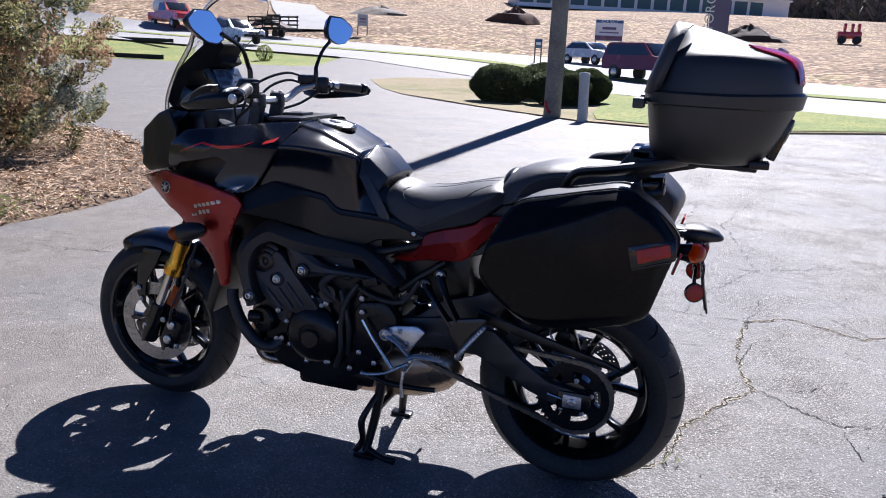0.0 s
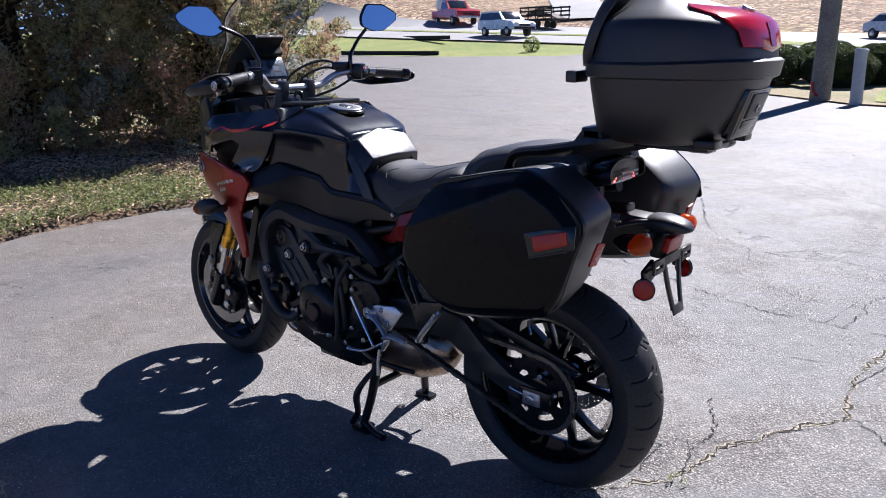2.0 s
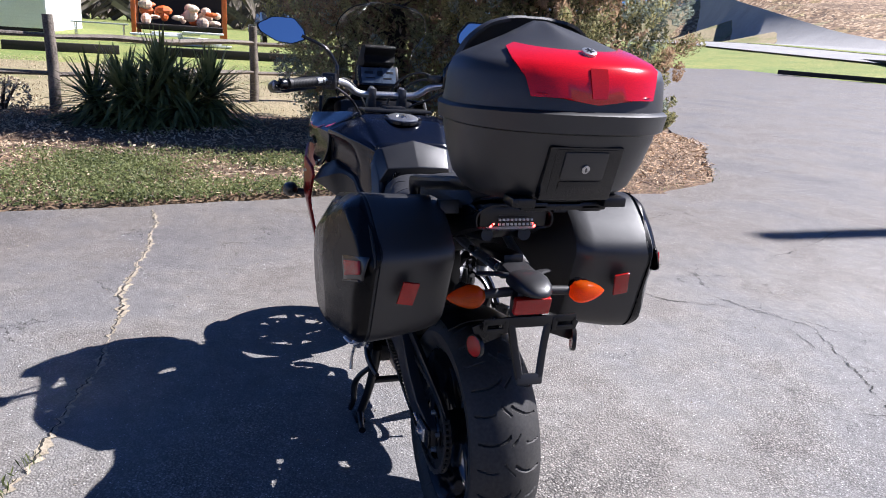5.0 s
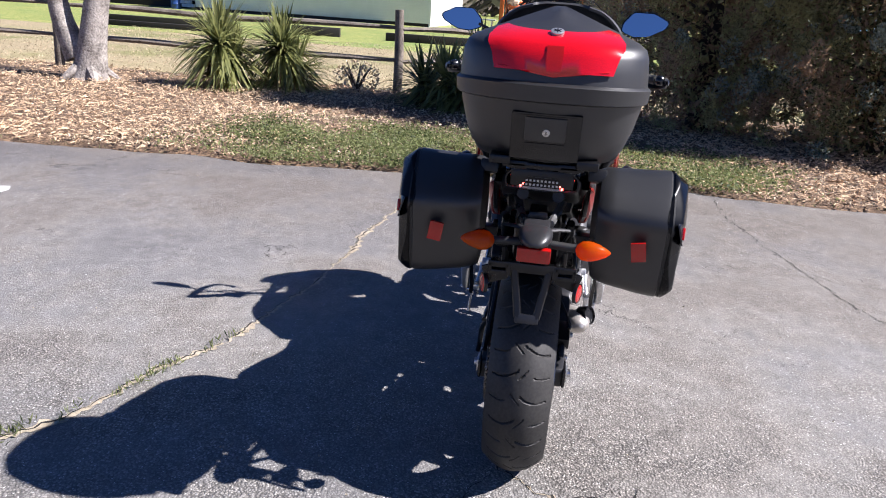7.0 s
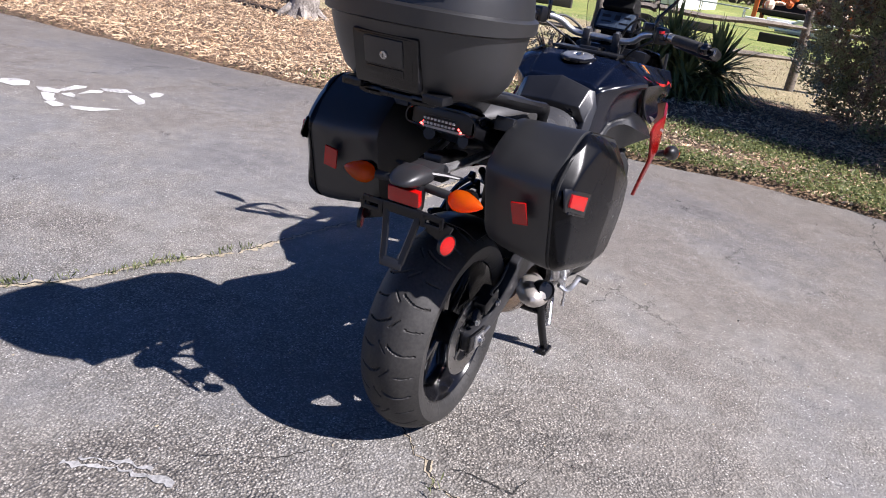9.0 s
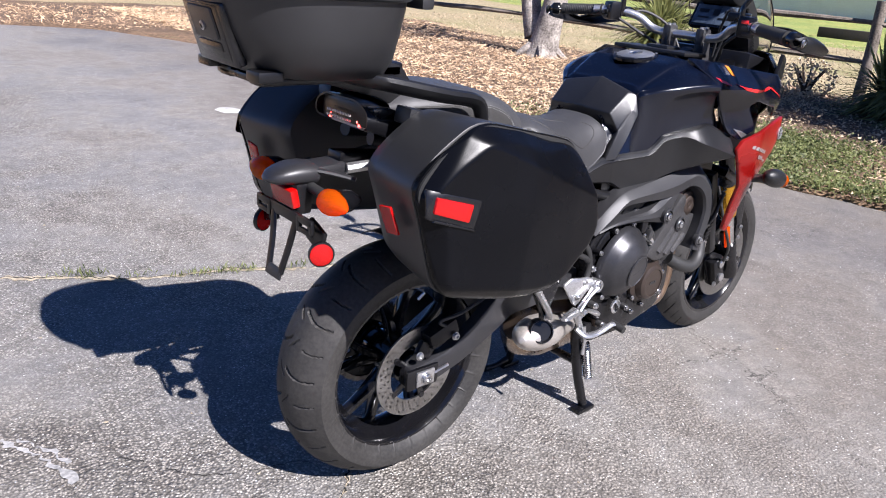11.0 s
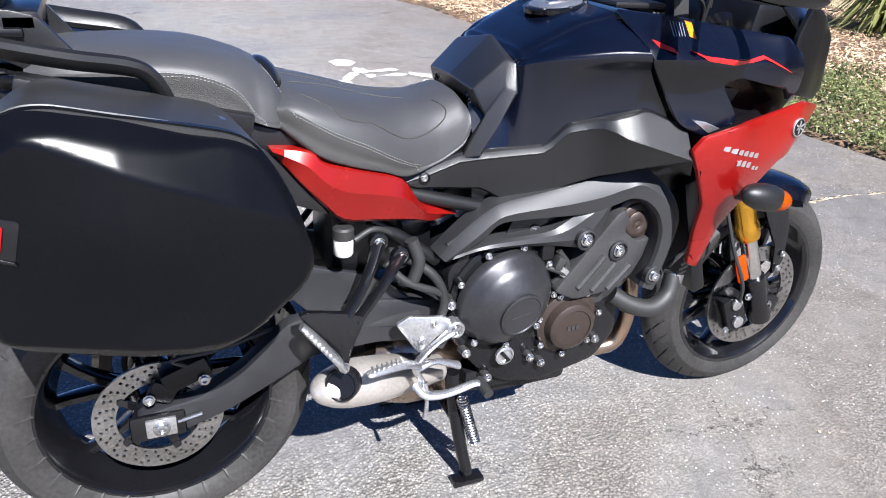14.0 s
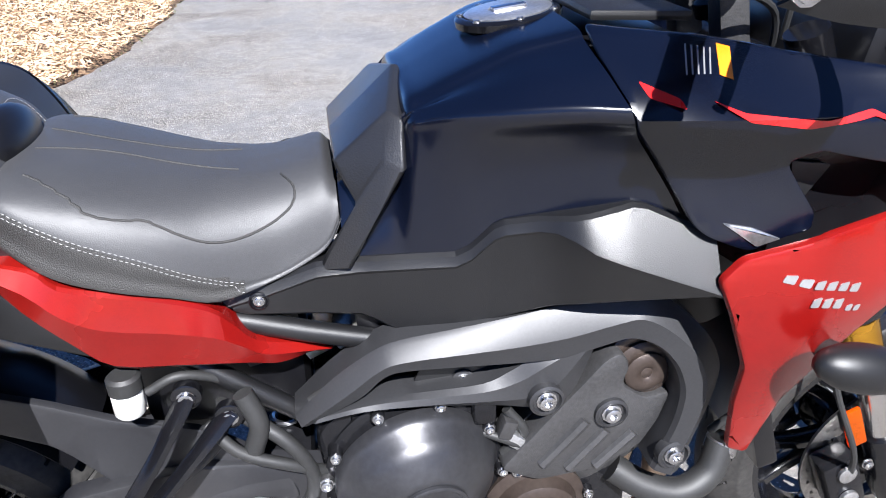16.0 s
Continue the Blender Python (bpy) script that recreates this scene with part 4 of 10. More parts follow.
# key cover in front of the cap
bm = bmesh.new()
box(bm, (0.965, 0, 1.074), (0.075, 0.075, 0.016), Matrix.Rotation(radians(3), 4, 'Y'), 0.006)
box(bm, (0.945, 0, 1.068), (0.12, 0.25, 0.012), Matrix.Rotation(radians(2), 4, 'Y'), 0.005)
part("tank_front_trim", bm, "plastic_grey", tank)

# saddle shaped pad over the tank's rear edge
PAD = {"c0": (0.600, 0, 0.922), "r1": (0.601, 0.105, 0.917), "p4": (0.622, 0.124, 0.870), "l1": (0.572, 0.130, 0.790), "f5": (0.611, 0.146, 0.797), "f4": (0.643, 0.147, 0.858), "f2": (0.678, 0.147, 0.916),
       "f1": (0.678, 0.130, 0.968), "f0": (0.692, 0, 0.996), "r2": (0.664, 0.112, 0.974), "p3": (0.656, 0.136, 0.926), "q0": (0.684, 0, 0.999), "ci": (0.612, 0, 0.880), "ri": (0.616, 0.090, 0.872), "pi": (0.632, 0.106, 0.862), "li": (0.574, 0.108, 0.786),
       "f5i": (0.616, 0.120, 0.794), "f4i": (0.650, 0.118, 0.856), "f2i": (0.686, 0.118, 0.912), "f1i": (0.688, 0.100, 0.958), "f0i": (0.694, 0, 0.980)}
bm = bmesh.new()
pv = {k: bm.verts.new((x, -y, z)) for k, (x, y, z) in PAD.items()}
for fc in ("c0 r1 r2 q0", "r1 p4 p3 r2", "q0 r2 f1 f0", "r2 p3 f2 f1", "p4 l1 f5 f4 f2 p3", "c0 ci ri r1", "r1 ri pi p4", "p4 pi li l1", "l1 li f5i f5", "f5 f5i f4i f4", "f4 f4i f2i f2", "f2 f2i f1i f1", "f1 f1i f0i f0"):
    bm.faces.new([pv[k] for k in fc.split()])
names = {v: k for k, v in pv.items()}
ridge = [e for e in bm.edges if len(e.link_faces) == 2 and not any(names[v] in ("ci", "ri", "pi", "li", "f5i", "f4i", "f2i", "f1i", "f0i") for v in e.verts)]
bmesh.ops.bevel(bm, geom=ridge, offset=0.0045, segments=3, affect='EDGES', profile=0.5)
both("tank_pad", bm, "pad", tank, "dark saddle shaped tank pad", 30)

# black covers beside the fork with the side intakes
SHROUD = [(0.871, 1.066), (0.99, 1.056), (1.07, 1.043), (1.21, 1.026), (1.262, 0.985), (1.290, 0.915), (1.262, 0.892), (1.231, 0.923), (1.090, 0.955), (1.060, 0.941), (1.101, 0.884), (1.101, 0.864), (1.063, 0.854), (1.036, 0.841), (0.985, 0.861), (0.972, 0.872), (0.932, 0.936), (0.899, 0.979), (0.888, 1.006), (0.874, 1.044)]


def shroud_y(x, z):
    y, zc = lin(CREASE_Y, x), lin(CREASE_Z, x)
    if z > zc:
        return y - lin([(0.88, 1.55), (1.05, 1.45), (1.20, 0.45)], x) * (z - zc)
    return y - 0.05 * (zc - z) - 0.015 * math.sin(math.pi * min(1.0, (zc - z) / 0.14)) * sstep(1.16, 1.0, x) - 0.25 * max(0.0, 0.95 - z) * sstep(1.10, 1.22, x)


both("tank_shroud", panel(SHROUD, shroud_y, 0.008, 0.016, 0.003, 0.008), "paint_black", bike, "satin black tank shroud with red stripe")
STRIPES = [[(0.903, 1.024), (0.940, 1.010), (0.943, 1.002), (0.909, 1.011)],
           [(0.972, 1.008), (1.000, 0.998), (1.082, 0.989), (1.135, 0.997), (1.227, 0.957), (1.136, 0.991), (1.068, 0.980), (1.006, 0.989)]]
for st in STRIPES:
    both("red_stripe", panel(st, lambda x, z: shroud_y(x, z) + 0.0008, 0.0006, 0.016, 0, 0.003), "decal_red", bike, "bright red stripe")
part("warning_sticker", panel([(1.000, 1.050), (1.013, 1.047), (1.002, 1.022), (0.990, 1.026)], lambda x, z: shroud_y(x, z) + 0.0012, 0.0008, 0.02, 0, 0), "sticker", bike, "small amber warning sticker")
for k in range(5):
    part("sticker_print", panel([(0.966 + k * 0.0062, 1.050 - k * 0.0008), (0.9676 + k * 0.0062, 1.050 - k * 0.0008), (0.9566 + k * 0.0062, 1.027), (0.955 + k * 0.0062, 1.027)], lambda x, z: shroud_y(x, z) + 0.0012, 0.0006, 0.02, 0, 0), "decal", bike, "", 0)
LINER = [(1.02, 0.82), (1.02, 0.95), (1.20, 1.00), (1.30, 0.98), (1.40, 0.95), (1.42, 0.88), (1.28, 0.82), (1.12, 0.76), (1.08, 0.78)]
both("fairing_liner", panel(LINER, lambda x, z: lin([(1.0, 0.205), (1.25, 0.205), (1.42, 0.12)], x), 0.008, 0.1, 0, 0), "plastic", bike)
both("inner_shield", panel([(0.92, 0.74), (0.92, 0.87), (1.13, 0.87), (1.13, 0.70), (1.07, 0.67)], lambda x, z: 0.150, 0.006, 0.2, 0, 0.01), "plastic", bike)
INTAKE = [(1.075, 0.950), (1.200, 0.940), (1.265, 0.885), (1.110, 0.845)]
both("intake_recess", panel(INTAKE, lambda x, z: 0.215 - 0.12 * max(0, x - 1.12), 0.01, 0.1, 0, 0), "plastic", bike)
both("intake_grille", panel([(1.095, 0.925), (1.145, 0.918), (1.120, 0.880), (1.108, 0.880)], lambda x, z: 0.221, 0.004, 0.1, 0, 0.004), "plastic_grey", bike)
both("shroud_trim", panel([(1.001, 0.876), (1.034, 0.870), (1.066, 0.857), (1.040, 0.849)], lambda x, z: shroud_y(x, z) + 0.003, 0.004, 0.1, 0.001, 0.002), "alu", bike)

# red cowls
COWL = [(0.994, 0.820), (1.014, 0.847), (1.10, 0.874), (1.285, 0.897), (1.430, 0.859), (1.436, 0.843), (1.25, 0.770), (1.18, 0.715), (1.112, 0.638), (1.096, 0.541), (1.066, 0.552), (1.046, 0.645), (1.040, 0.705), (1.014, 0.776)]


def cowl_y(x, z):
    y = lin([(0.98, 0.286), (1.09, 0.308), (1.277, 0.270), (1.436, 0.181)], x)
    crease = 0.715 + 0.45 * (x - 1.04)
    return y - 0.24 * over(crease - z, 0.006) - 0.16 * over(z - 0.845 - 0.18 * (x - 1.0), 0.006)


cowls = both("side_cowl", panel(COWL, cowl_y, 0.010, 0.02, 0.004, 0.008), "paint_red", bike, "glossy metallic red side cowl")
for s, c in zip((-1, 1), cowls):
    bm = bmesh.new()
    p = V(1.277, s * (cowl_y(1.277, 0.845) + 0.001), 0.845)
    d = V(0.17, s, 0.05).normalized()
    lathe(bm, [(0.0195, 0), (0.0195, 0.003), (0.018, 0.004), (0.0172, 0.002), (0.001, 0.002)], p, d, 28)
    em = part("emblem", bm, "decal", c, "round silver emblem")
    for k in range(3):
        bm = bmesh.new()
        box(bm, p + d * 0.0035, (0.003, 0.002, 0.028), Matrix.Rotation(radians(60 * k), 4, 'Y'), 0.0)
        part("emblem_bar", bm, "decal", em, "", 0)
    bm = bmesh.new()
    lathe(bm, [(0.0170, 0), (0.0170, 0.0008), (0.001, 0.0008)], p + d * 0.0022, d, 28)
    part("emblem_disc", bm, "plastic", em)
    for row, x0, z0, w, h, cnt, dx, dz in ((0, 1.056, 0.822, 0.0130, 0.0080, 6, 0.0175, -0.0046), (1, 1.092, 0.790, 0.0120, 0.0095, 3, 0.0165, -0.0042), (1, 1.145, 0.774, 0.009, 0.006, 2, 0.0125, -0.0032)):
        for k in range(cnt):
            x, z = x0 + dx * k, z0 + dz * k
            q = [(x, z), (x + w, z + dz * 0.7), (x + w + h * 0.35, z + h), (x + h * 0.35, z + h)]
            part("model_mark", panel(q, lambda a, b: cowl_y(a, b) + 0.0012, 0.001, 0.02, 0, 0.002, s), "decal", c, "", 0)

# nose with headlights
rows = []
for z, xf, w in ((0.845, 1.505, 0.085), (0.90, 1.520, 0.120), (0.96, 1.500, 0.150), (1.02, 1.455, 0.160), (1.075, 1.400, 0.150)):
    rows.append([V(xf, 0, z), V(xf - 0.008, w * 0.5, z), V(xf - 0.045, w * 0.9, z), V(xf - 0.105, w + 0.030, z), V(xf - 0.165, w + 0.050, z)])
nose = part("nose_fairing", solid(patch(rows, 4, 4), 0.005), "plastic_smooth", bike, "black nose fairing")
for s in (-1, 1):
    bm = bmesh.new()
    ball(bm, (1.478, s * 0.085, 0.925), (0.030, 0.060, 0.030), 18, Matrix.Rotation(radians(s * 25), 4, 'Z'))
    part("headlight", bm, "clear", nose, "clear headlight lens")
HSIDE = [(1.262, 1.018), (1.296, 1.082), (1.342, 1.066), (1.452, 1.003), (1.472, 0.884), (1.424, 0.868), (1.30, 0.898), (1.268, 0.93)]
both("nose_side", panel(HSIDE, lambda x, z: lin([(1.2, 0.246), (1.346, 0.207), (1.48, 0.135)], x), 0.012, 0.03, 0.004, 0.008), "plastic", bike, "dark side panel by the headlight")
bm = bmesh.new()
box(bm, (1.29, 0, 1.00), (0.16, 0.30, 0.13), Matrix.Rotation(radians(10), 4, 'Y'), 0.02)
part("nose_inner", bm, "plastic", bike)
# dash, screen and screen bracket
bm = bmesh.new()
box(bm, (1.235, 0, 1.168), (0.030, 0.165, 0.085), Matrix.Rotation(radians(28), 4, 'Y'), 0.010)
dash = part("dashboard", bm, "plastic_smooth", bike, "black instrument unit with a grey display")
bm = bmesh.new()
box(bm, (1.2205, 0, 1.174), (0.004, 0.140, 0.066), Matrix.Rotation(radians(28), 4, 'Y'), 0.002)
part("display", bm, "lcd", dash, "grey blue instrument display")
for k, (y, z, w, h) in enumerate(((0.04, 1.185, 0.035, 0.012), (-0.005, 1.182, 0.022, 0.022), (-0.045, 1.186, 0.028, 0.008), (0.035, 1.165, 0.04, 0.006), (-0.035, 1.164, 0.035, 0.006))):
    bm = bmesh.new()
    box(bm, (1.2176 + (z - 1.174) * 0.53, y, z), (0.0008, w, h), Matrix.Rotation(radians(28), 4, 'Y'))
    part("display_segment", bm, "plastic", dash, "", 0)
COWLING = [(1.405, 1.062), (1.425, 1.090), (1.376, 1.195), (1.338, 1.228), (1.262, 1.288), (1.205, 1.290), (1.196, 1.278), (1.222, 1.248), (1.205, 1.222), (1.250, 1.205), (1.318, 1.196), (1.340, 1.166), (1.352, 1.120), (1.330, 1.060)]
part("instrument_cowl", panel(COWLING, lambda x, z: 0.062 + 0.10 * max(0.0, 1.18 - z), 0.124, 0.05, 0.008, 0.010), "plastic_matt", bike, "matt black cowl behind the screen")
bm = bmesh.new()
box(bm, (1.250, 0, 1.280), (0.085, 0.085, 0.020), Matrix.Rotation(radians(-2), 4, 'Y'), 0.008)
box(bm, (1.262, 0, 1.243), (0.075, 0.080, 0.022), Matrix.Rotation(radians(10), 4, 'Y'), 0.007)
part("screen_knob_plate", bm, "plastic_smooth", bike)
bm = bmesh.new()
box(bm, (1.345, 0, 1.10), (0.04, 0.16, 0.09), Matrix.Rotation(radians(-25), 4, 'Y'), 0.012)
part("screen_bracket", bm, "plastic_smooth", bike, "black adjustable screen bracket")
rows = []
for z, x, w in ((1.065, 1.445, 0.125), (1.12, 1.425, 0.145), (1.20, 1.385, 0.150), (1.28, 1.335, 0.145), (1.345, 1.290, 0.176), (1.40, 1.252, 0.165), (1.440, 1.222, 0.120), (1.448, 1.215, 0.070)):
    rows.append([V(x, 0, z), V(x - 0.010, w * 0.4, z), V(x - 0.035, w * 0.75, z - 0.004), V(x - 0.075, w, z - 0.012)])
scr = part("windscreen", solid(patch(rows, 4, 5), 0.003), "screen", bike, "smoked transparent windscreen")
scr.visible_shadow = False
bm = bmesh.new()
edge = [V(r[-1].x, r[-1].y, r[-1].z) for r in rows] + [V(r[2].x, r[2].y, r[2].z) for r in (rows[-1],)] + [rows[-1][0]]
tube(bm, edge, 0.0012, 6, 4)
both("screen_edge", bm, "plastic_grey", scr)

# ---- fork and front end ----
def fork_x(z):
    return 1.3985 + (0.51 - z) * 0.445


for s in (-1, 1):
    y = s * 0.104
    bm = bmesh.new()
    lathe(bm, [(0.029, 0), (0.031, 0.01), (0.031, 0.04), (0.027, 0.05), (0.027, 0.13)], (fork_x(0.505), y, 0.505), (-0.445, 0, 1), 26)
    f = part("fork_leg", bm, "gold", bike, "gold anodised fork tube")
    bm = bmesh.new()
    cyl(bm, (fork_x(0.625), y, 0.625), (fork_x(1.04), y, 1.04), 0.0265, None, 20)
    part("upper_tube", bm, "plastic_smooth", f)
    bm = bmesh.new()
    cyl(bm, (fork_x(0.51), y, 0.51), (fork_x(0.36), y, 0.36), 0.0215, None, 24)
    part("fork_slider", bm, "steel", f, "polished fork slider")
    bm = bmesh.new()
    lathe(bm, [(0.028, 0), (0.030, 0.012), (0.029, 0.08), (0.034, 0.12), (0.030, 0.15)], (fork_x(0.385), y, 0.385), (0.445, 0, -1), 22)
    box(bm, (fork_x(0.30) + 0.022, y, 0.30), (0.075, 0.040, 0.05), Matrix.Rotation(radians(20), 4, 'Y'), 0.012)
    part("fork_foot", bm, "plastic_smooth", f, "black fork foot")
    part("axle_cap", bolt_head(bmesh.new(), (FX, s * 0.127, FZ), (0, s, 0), 0.012, 0.006), "bolt", f)
    for p in ((1.560, s * 0.088, 0.425), (1.552, s * 0.090, 0.385)):
        part("bolt", bolt_head(bmesh.new(), p, (0, s, 0), 0.007, 0.006), "bolt", f)
    bm = bmesh.new()
    box(bm, (1.410, s * 0.096, 0.285), (0.065, 0.050, 0.115), Matrix.Rotation(radians(-24), 4, 'Y'), 0.014)
    c = part("front_caliper", bm, "engine", bike, "dark four piston brake caliper")
    for p in ((1.400, s * 0.122, 0.318), (1.418, s * 0.122, 0.262)):
        bm = bmesh.new()
        lathe(bm, [(0.016, 0), (0.016, 0.006), (0.012, 0.008), (0.002, 0.007)], p, (0, s, 0), 18)
        part("piston_cap", bm, "alu", c)
    for p in ((1.435, s * 0.120, 0.333), (1.385, s * 0.118, 0.240)):
        part("bolt", bolt_head(bmesh.new(), p, (0, s, 0), 0.008, 0.008), "bolt", c)
    bm = bmesh.new()
    tube(bm, [(1.405, s * 0.125, 0.325), (1.37, s * 0.15, 0.40), (1.33, s * 0.13, 0.50), (1.30, s * 0.10, 0.62)], 0.005, 8)
    part("brake_hose", bm, "rubber_soft", bike)
    bm = bmesh.new()
    box(bm, (1.372, s * 0.136, 0.432), (0.030, 0.008, 0.078), Matrix.Rotation(radians(-24), 4, 'Y'), 0.003)
    rf = part("fork_reflector", bm, "amber", bike, "amber side reflector on the fork")
    bm = bmesh.new()
    box(bm, (1.374, s * 0.122, 0.432), (0.024, 0.022, 0.040), Matrix.Rotation(radians(-24), 4, 'Y'), 0.003)
    part("reflector_bracket", bm, "plastic", rf)
bm = bmesh.new()
for z, h in ((0.66, 0.035), (0.985, 0.03)):
    box(bm, (fork_x(z) - 0.01, 0, z), (0.10, 0.265, h), Matrix.Rotation(radians(24), 4, 'Y'), 0.010)
cyl(bm, (fork_x(0.64) - 0.04, 0, 0.64), (fork_x(0.99) - 0.04, 0, 0.99), 0.035)
part("triple_clamp", bm, "plastic_smooth", bike)
# front mudguard
rows = []
for k in range(8):
    a = radians(62 + k * 9.5)
    rr = 0.322 + 0.012 * math.cos(radians(k * 20 - 60))
    w = 0.072 if 0 < k < 7 else 0.055
    rows.append([V(FX + math.cos(a) * rr, 0, FZ + math.sin(a) * rr), V(FX + math.cos(a) * (rr - 0.004), w * 0.55, FZ + math.sin(a) * (rr - 0.004)),
                 V(FX + math.cos(a) * (rr - 0.018), w * 0.95, FZ + math.sin(a) * (rr - 0.018)), V(FX + math.cos(a) * (rr - 0.05), w * 1.10, FZ + math.sin(a) * (rr - 0.05))])
part("front_mudguard", solid(patch(rows, 3, 4), 0.004), "paint_black", bike, "satin black front mudguard")
STAY = [(1.455, 0.575), (1.535, 0.575), (1.565, 0.50), (1.575, 0.40), (1.545, 0.36), (1.530, 0.45), (1.485, 0.52)]
both("mudguard_stay", panel(STAY, lambda x, z: 0.084, 0.008, 0.05, 0.003, 0.010), "plastic_smooth", bike)
# radiator
bm = bmesh.new()
box(bm, (1.155, 0, 0.565), (0.035, 0.36, 0.30), Matrix.Rotation(radians(-18), 4, 'Y'), 0.008)
rad = part("radiator", bm, "plastic", bike, "black radiator")
for k in range(16):
    bm = bmesh.new()
    box(bm, (1.127 + k * 0.0040, -0.181, 0.47 + k * 0.0123), (0.026, 0.004, 0.006), Matrix.Rotation(radians(-18), 4, 'Y'))
    part("radiator_fin", bm, "plastic_grey", rad, "", 0)
# front indicators
for s in (-1, 1):
    bm = bmesh.new()
    tube(bm, [(1.135, s * 0.270, 0.715), (1.150, s * 0.335, 0.728)], 0.013, 10, 1)
    st = part("indicator_stalk", bm, "rubber_soft", bike)
    bm = bmesh.new()
    ball(bm, (1.140, s * 0.352, 0.735), (0.064, 0.028, 0.028), 20, Matrix.Rotation(radians(14), 4, 'Y'))
    part("indicator_body", bm, "plastic_grey", st, "black front turn signal")
    bm = bmesh.new()
    ball(bm, (1.172, s * 0.354, 0.727), (0.036, 0.025, 0.023), 16, Matrix.Rotation(radians(14), 4, 'Y'))
    part("indicator_lens", bm, "amber", st, "amber turn signal lens")

# ---- handlebar ----
BAR = [(0.965, 0.285, 1.160), (1.005, 0.225, 1.163), (1.045, 0.165, 1.150), (1.068, 0.125, 1.122), (1.075, 0.085, 1.112)]
bar_pts = [V(*p) for p in BAR] + [V(1.075, 0, 1.112)] + [V(p[0], -p[1], p[2]) for p in reversed(BAR)]
bm = bmesh.new()
tube(bm, bar_pts, 0.0125, 14, 5)
bar = part("handlebar", bm, "alu", bike, "silver tapered handlebar")
for s in (-1, 1):
    bm = bmesh.new()
    box(bm, (1.076, s * 0.058, 1.112), (0.046, 0.030, 0.050), None, 0.010)
    box(bm, (1.085, s * 0.060, 1.055), (0.040, 0.034, 0.10), Matrix.Rotation(radians(-12), 4, 'Y'), 0.008)
    cp = part("bar_clamp", bm, "engine_grey", bar, "dull grey handlebar riser clamp")
    for dx in (-0.012, 0.016):
        part("bolt", bolt_head(bmesh.new(), (1.076 + dx, s * 0.058, 1.136), (0, 0, 1), 0.006, 0.006), "bolt", cp)
    bm = bmesh.new()
    g0, g1 = V(0.985, s * 0.262, 1.160), V(0.928, s * 0.392, 1.149)
    dd = (g1 - g0).normalized()
    prof = [(0.0185, 0), (0.0185, 0.006)]
    for k in range(20):
        prof += [(0.0165, 0.008 + k * 0.006), (0.0175, 0.010 + k * 0.006), (0.0175, 0.012 + k * 0.006)]
    prof += [(0.0185, 0.130), (0.0185, 0.136)]
    lathe(bm, prof, g0, dd, 18)
    gr = part("grip", bm, "rubber_soft", bar, "ribbed black rubber grip")
    bm = bmesh.new()
    lathe(bm, [(0.016, 0), (0.019, 0.004), (0.019, 0.022), (0.014, 0.028), (0.006, 0.028), (0.005, 0.024), (0.001, 0.024)], g1 + dd * 0.002, dd, 18)
    part("bar_end", bm, "plastic_smooth", gr)
    # switch box
    bm = bmesh.new()
    rot = Matrix.Rotation(radians(-s * 22), 4, 'Z')
    box(bm, (0.998, s * 0.232, 1.160), (0.044, 0.050, 0.058), rot, 0.010)
    sw = part("switch_box", bm, "plastic", bar, "black switch housing")
    for k, (dx, dz) in enumerate(((-0.022, 0.014), (-0.023, -0.002), (-0.022, -0.017))):
        bm = bmesh.new()
        box(bm, (0.998 + dx, s * (0.236 + 0.004 * k), 1.160 + dz), (0.008, 0.020, 0.010), rot, 0.002)
        part("switch_button", bm, "decal_red" if (s < 0 and k == 0) else "plastic_grey", sw)
    # lever
    bm = bmesh.new()
    tube(bm, [(1.030, s * 0.215, 1.158), (1.042, s * 0.27, 1.155), (1.010, s * 0.34, 1.150), (0.985, s * 0.395, 1.148), (0.978, s * 0.405, 1.148)], [0.009, 0.008, 0.007, 0.006, 0.008], 10, 5, 0.7)
    part("lever", bm, "alu" if s > 0 else "plastic_smooth", bar, "hand lever")
    bm = bmesh.new()
    box(bm, (1.025, s * 0.210, 1.160), (0.040, 0.035, 0.030), rot, 0.006)
    part("lever_perch", bm, "plastic_smooth", bar)
    # hand guard
    gp = [(0.905, 0.424, 1.140, 0.012), (0.950, 0.436, 1.138, 0.021), (1.020, 0.438, 1.128, 0.019), (1.072, 0.424, 1.116, 0.012), (1.095, 0.380, 1.125, 0.022), (1.098, 0.320, 1.140, 0.026), (1.090, 0.265, 1.146, 0.022)]
    rows = [[V(x, s * y, z - h), V(x + 0.010, s * (y + 0.008), z - h * 0.3), V(x + 0.010, s * (y + 0.008), z + h * 0.4), V(x - 0.004, s * (y - 0.004), z + h)] for x, y, z, h in gp]
    part("hand_guard", solid(patch(rows, 4, 3, False), 0.004), "plastic_grey" if s < 0 else "plastic", bar, "black plastic hand guard")
    part("bolt", bolt_head(bmesh.new(), (0.918, s * 0.436, 1.142), (0, s, 0), 0.011, 0.005), "bolt", bar)
    # mirror
    bm = bmesh.new()
    tube(bm, [(1.010, s * 0.205, 1.165), (1.010, s * 0.205, 1.205), (1.012, s * 0.212, 1.225), (1.010, s * 0.250, 1.275), (1.018 if s > 0 else 0.992, s * (0.330 if s > 0 else 0.272), 1.310)], [0.009, 0.008, 0.007, 0.006, 0.006], 10, 5)
    ms = part("mirror_stem", bm, "plastic_smooth", bike, "black mirror stem")
    shape = [(0.288, 1.300), (0.292, 1.328), (0.325, 1.366), (0.395, 1.366), (0.446, 1.340), (0.436, 1.318), (0.380, 1.288), (0.330, 1.284)]
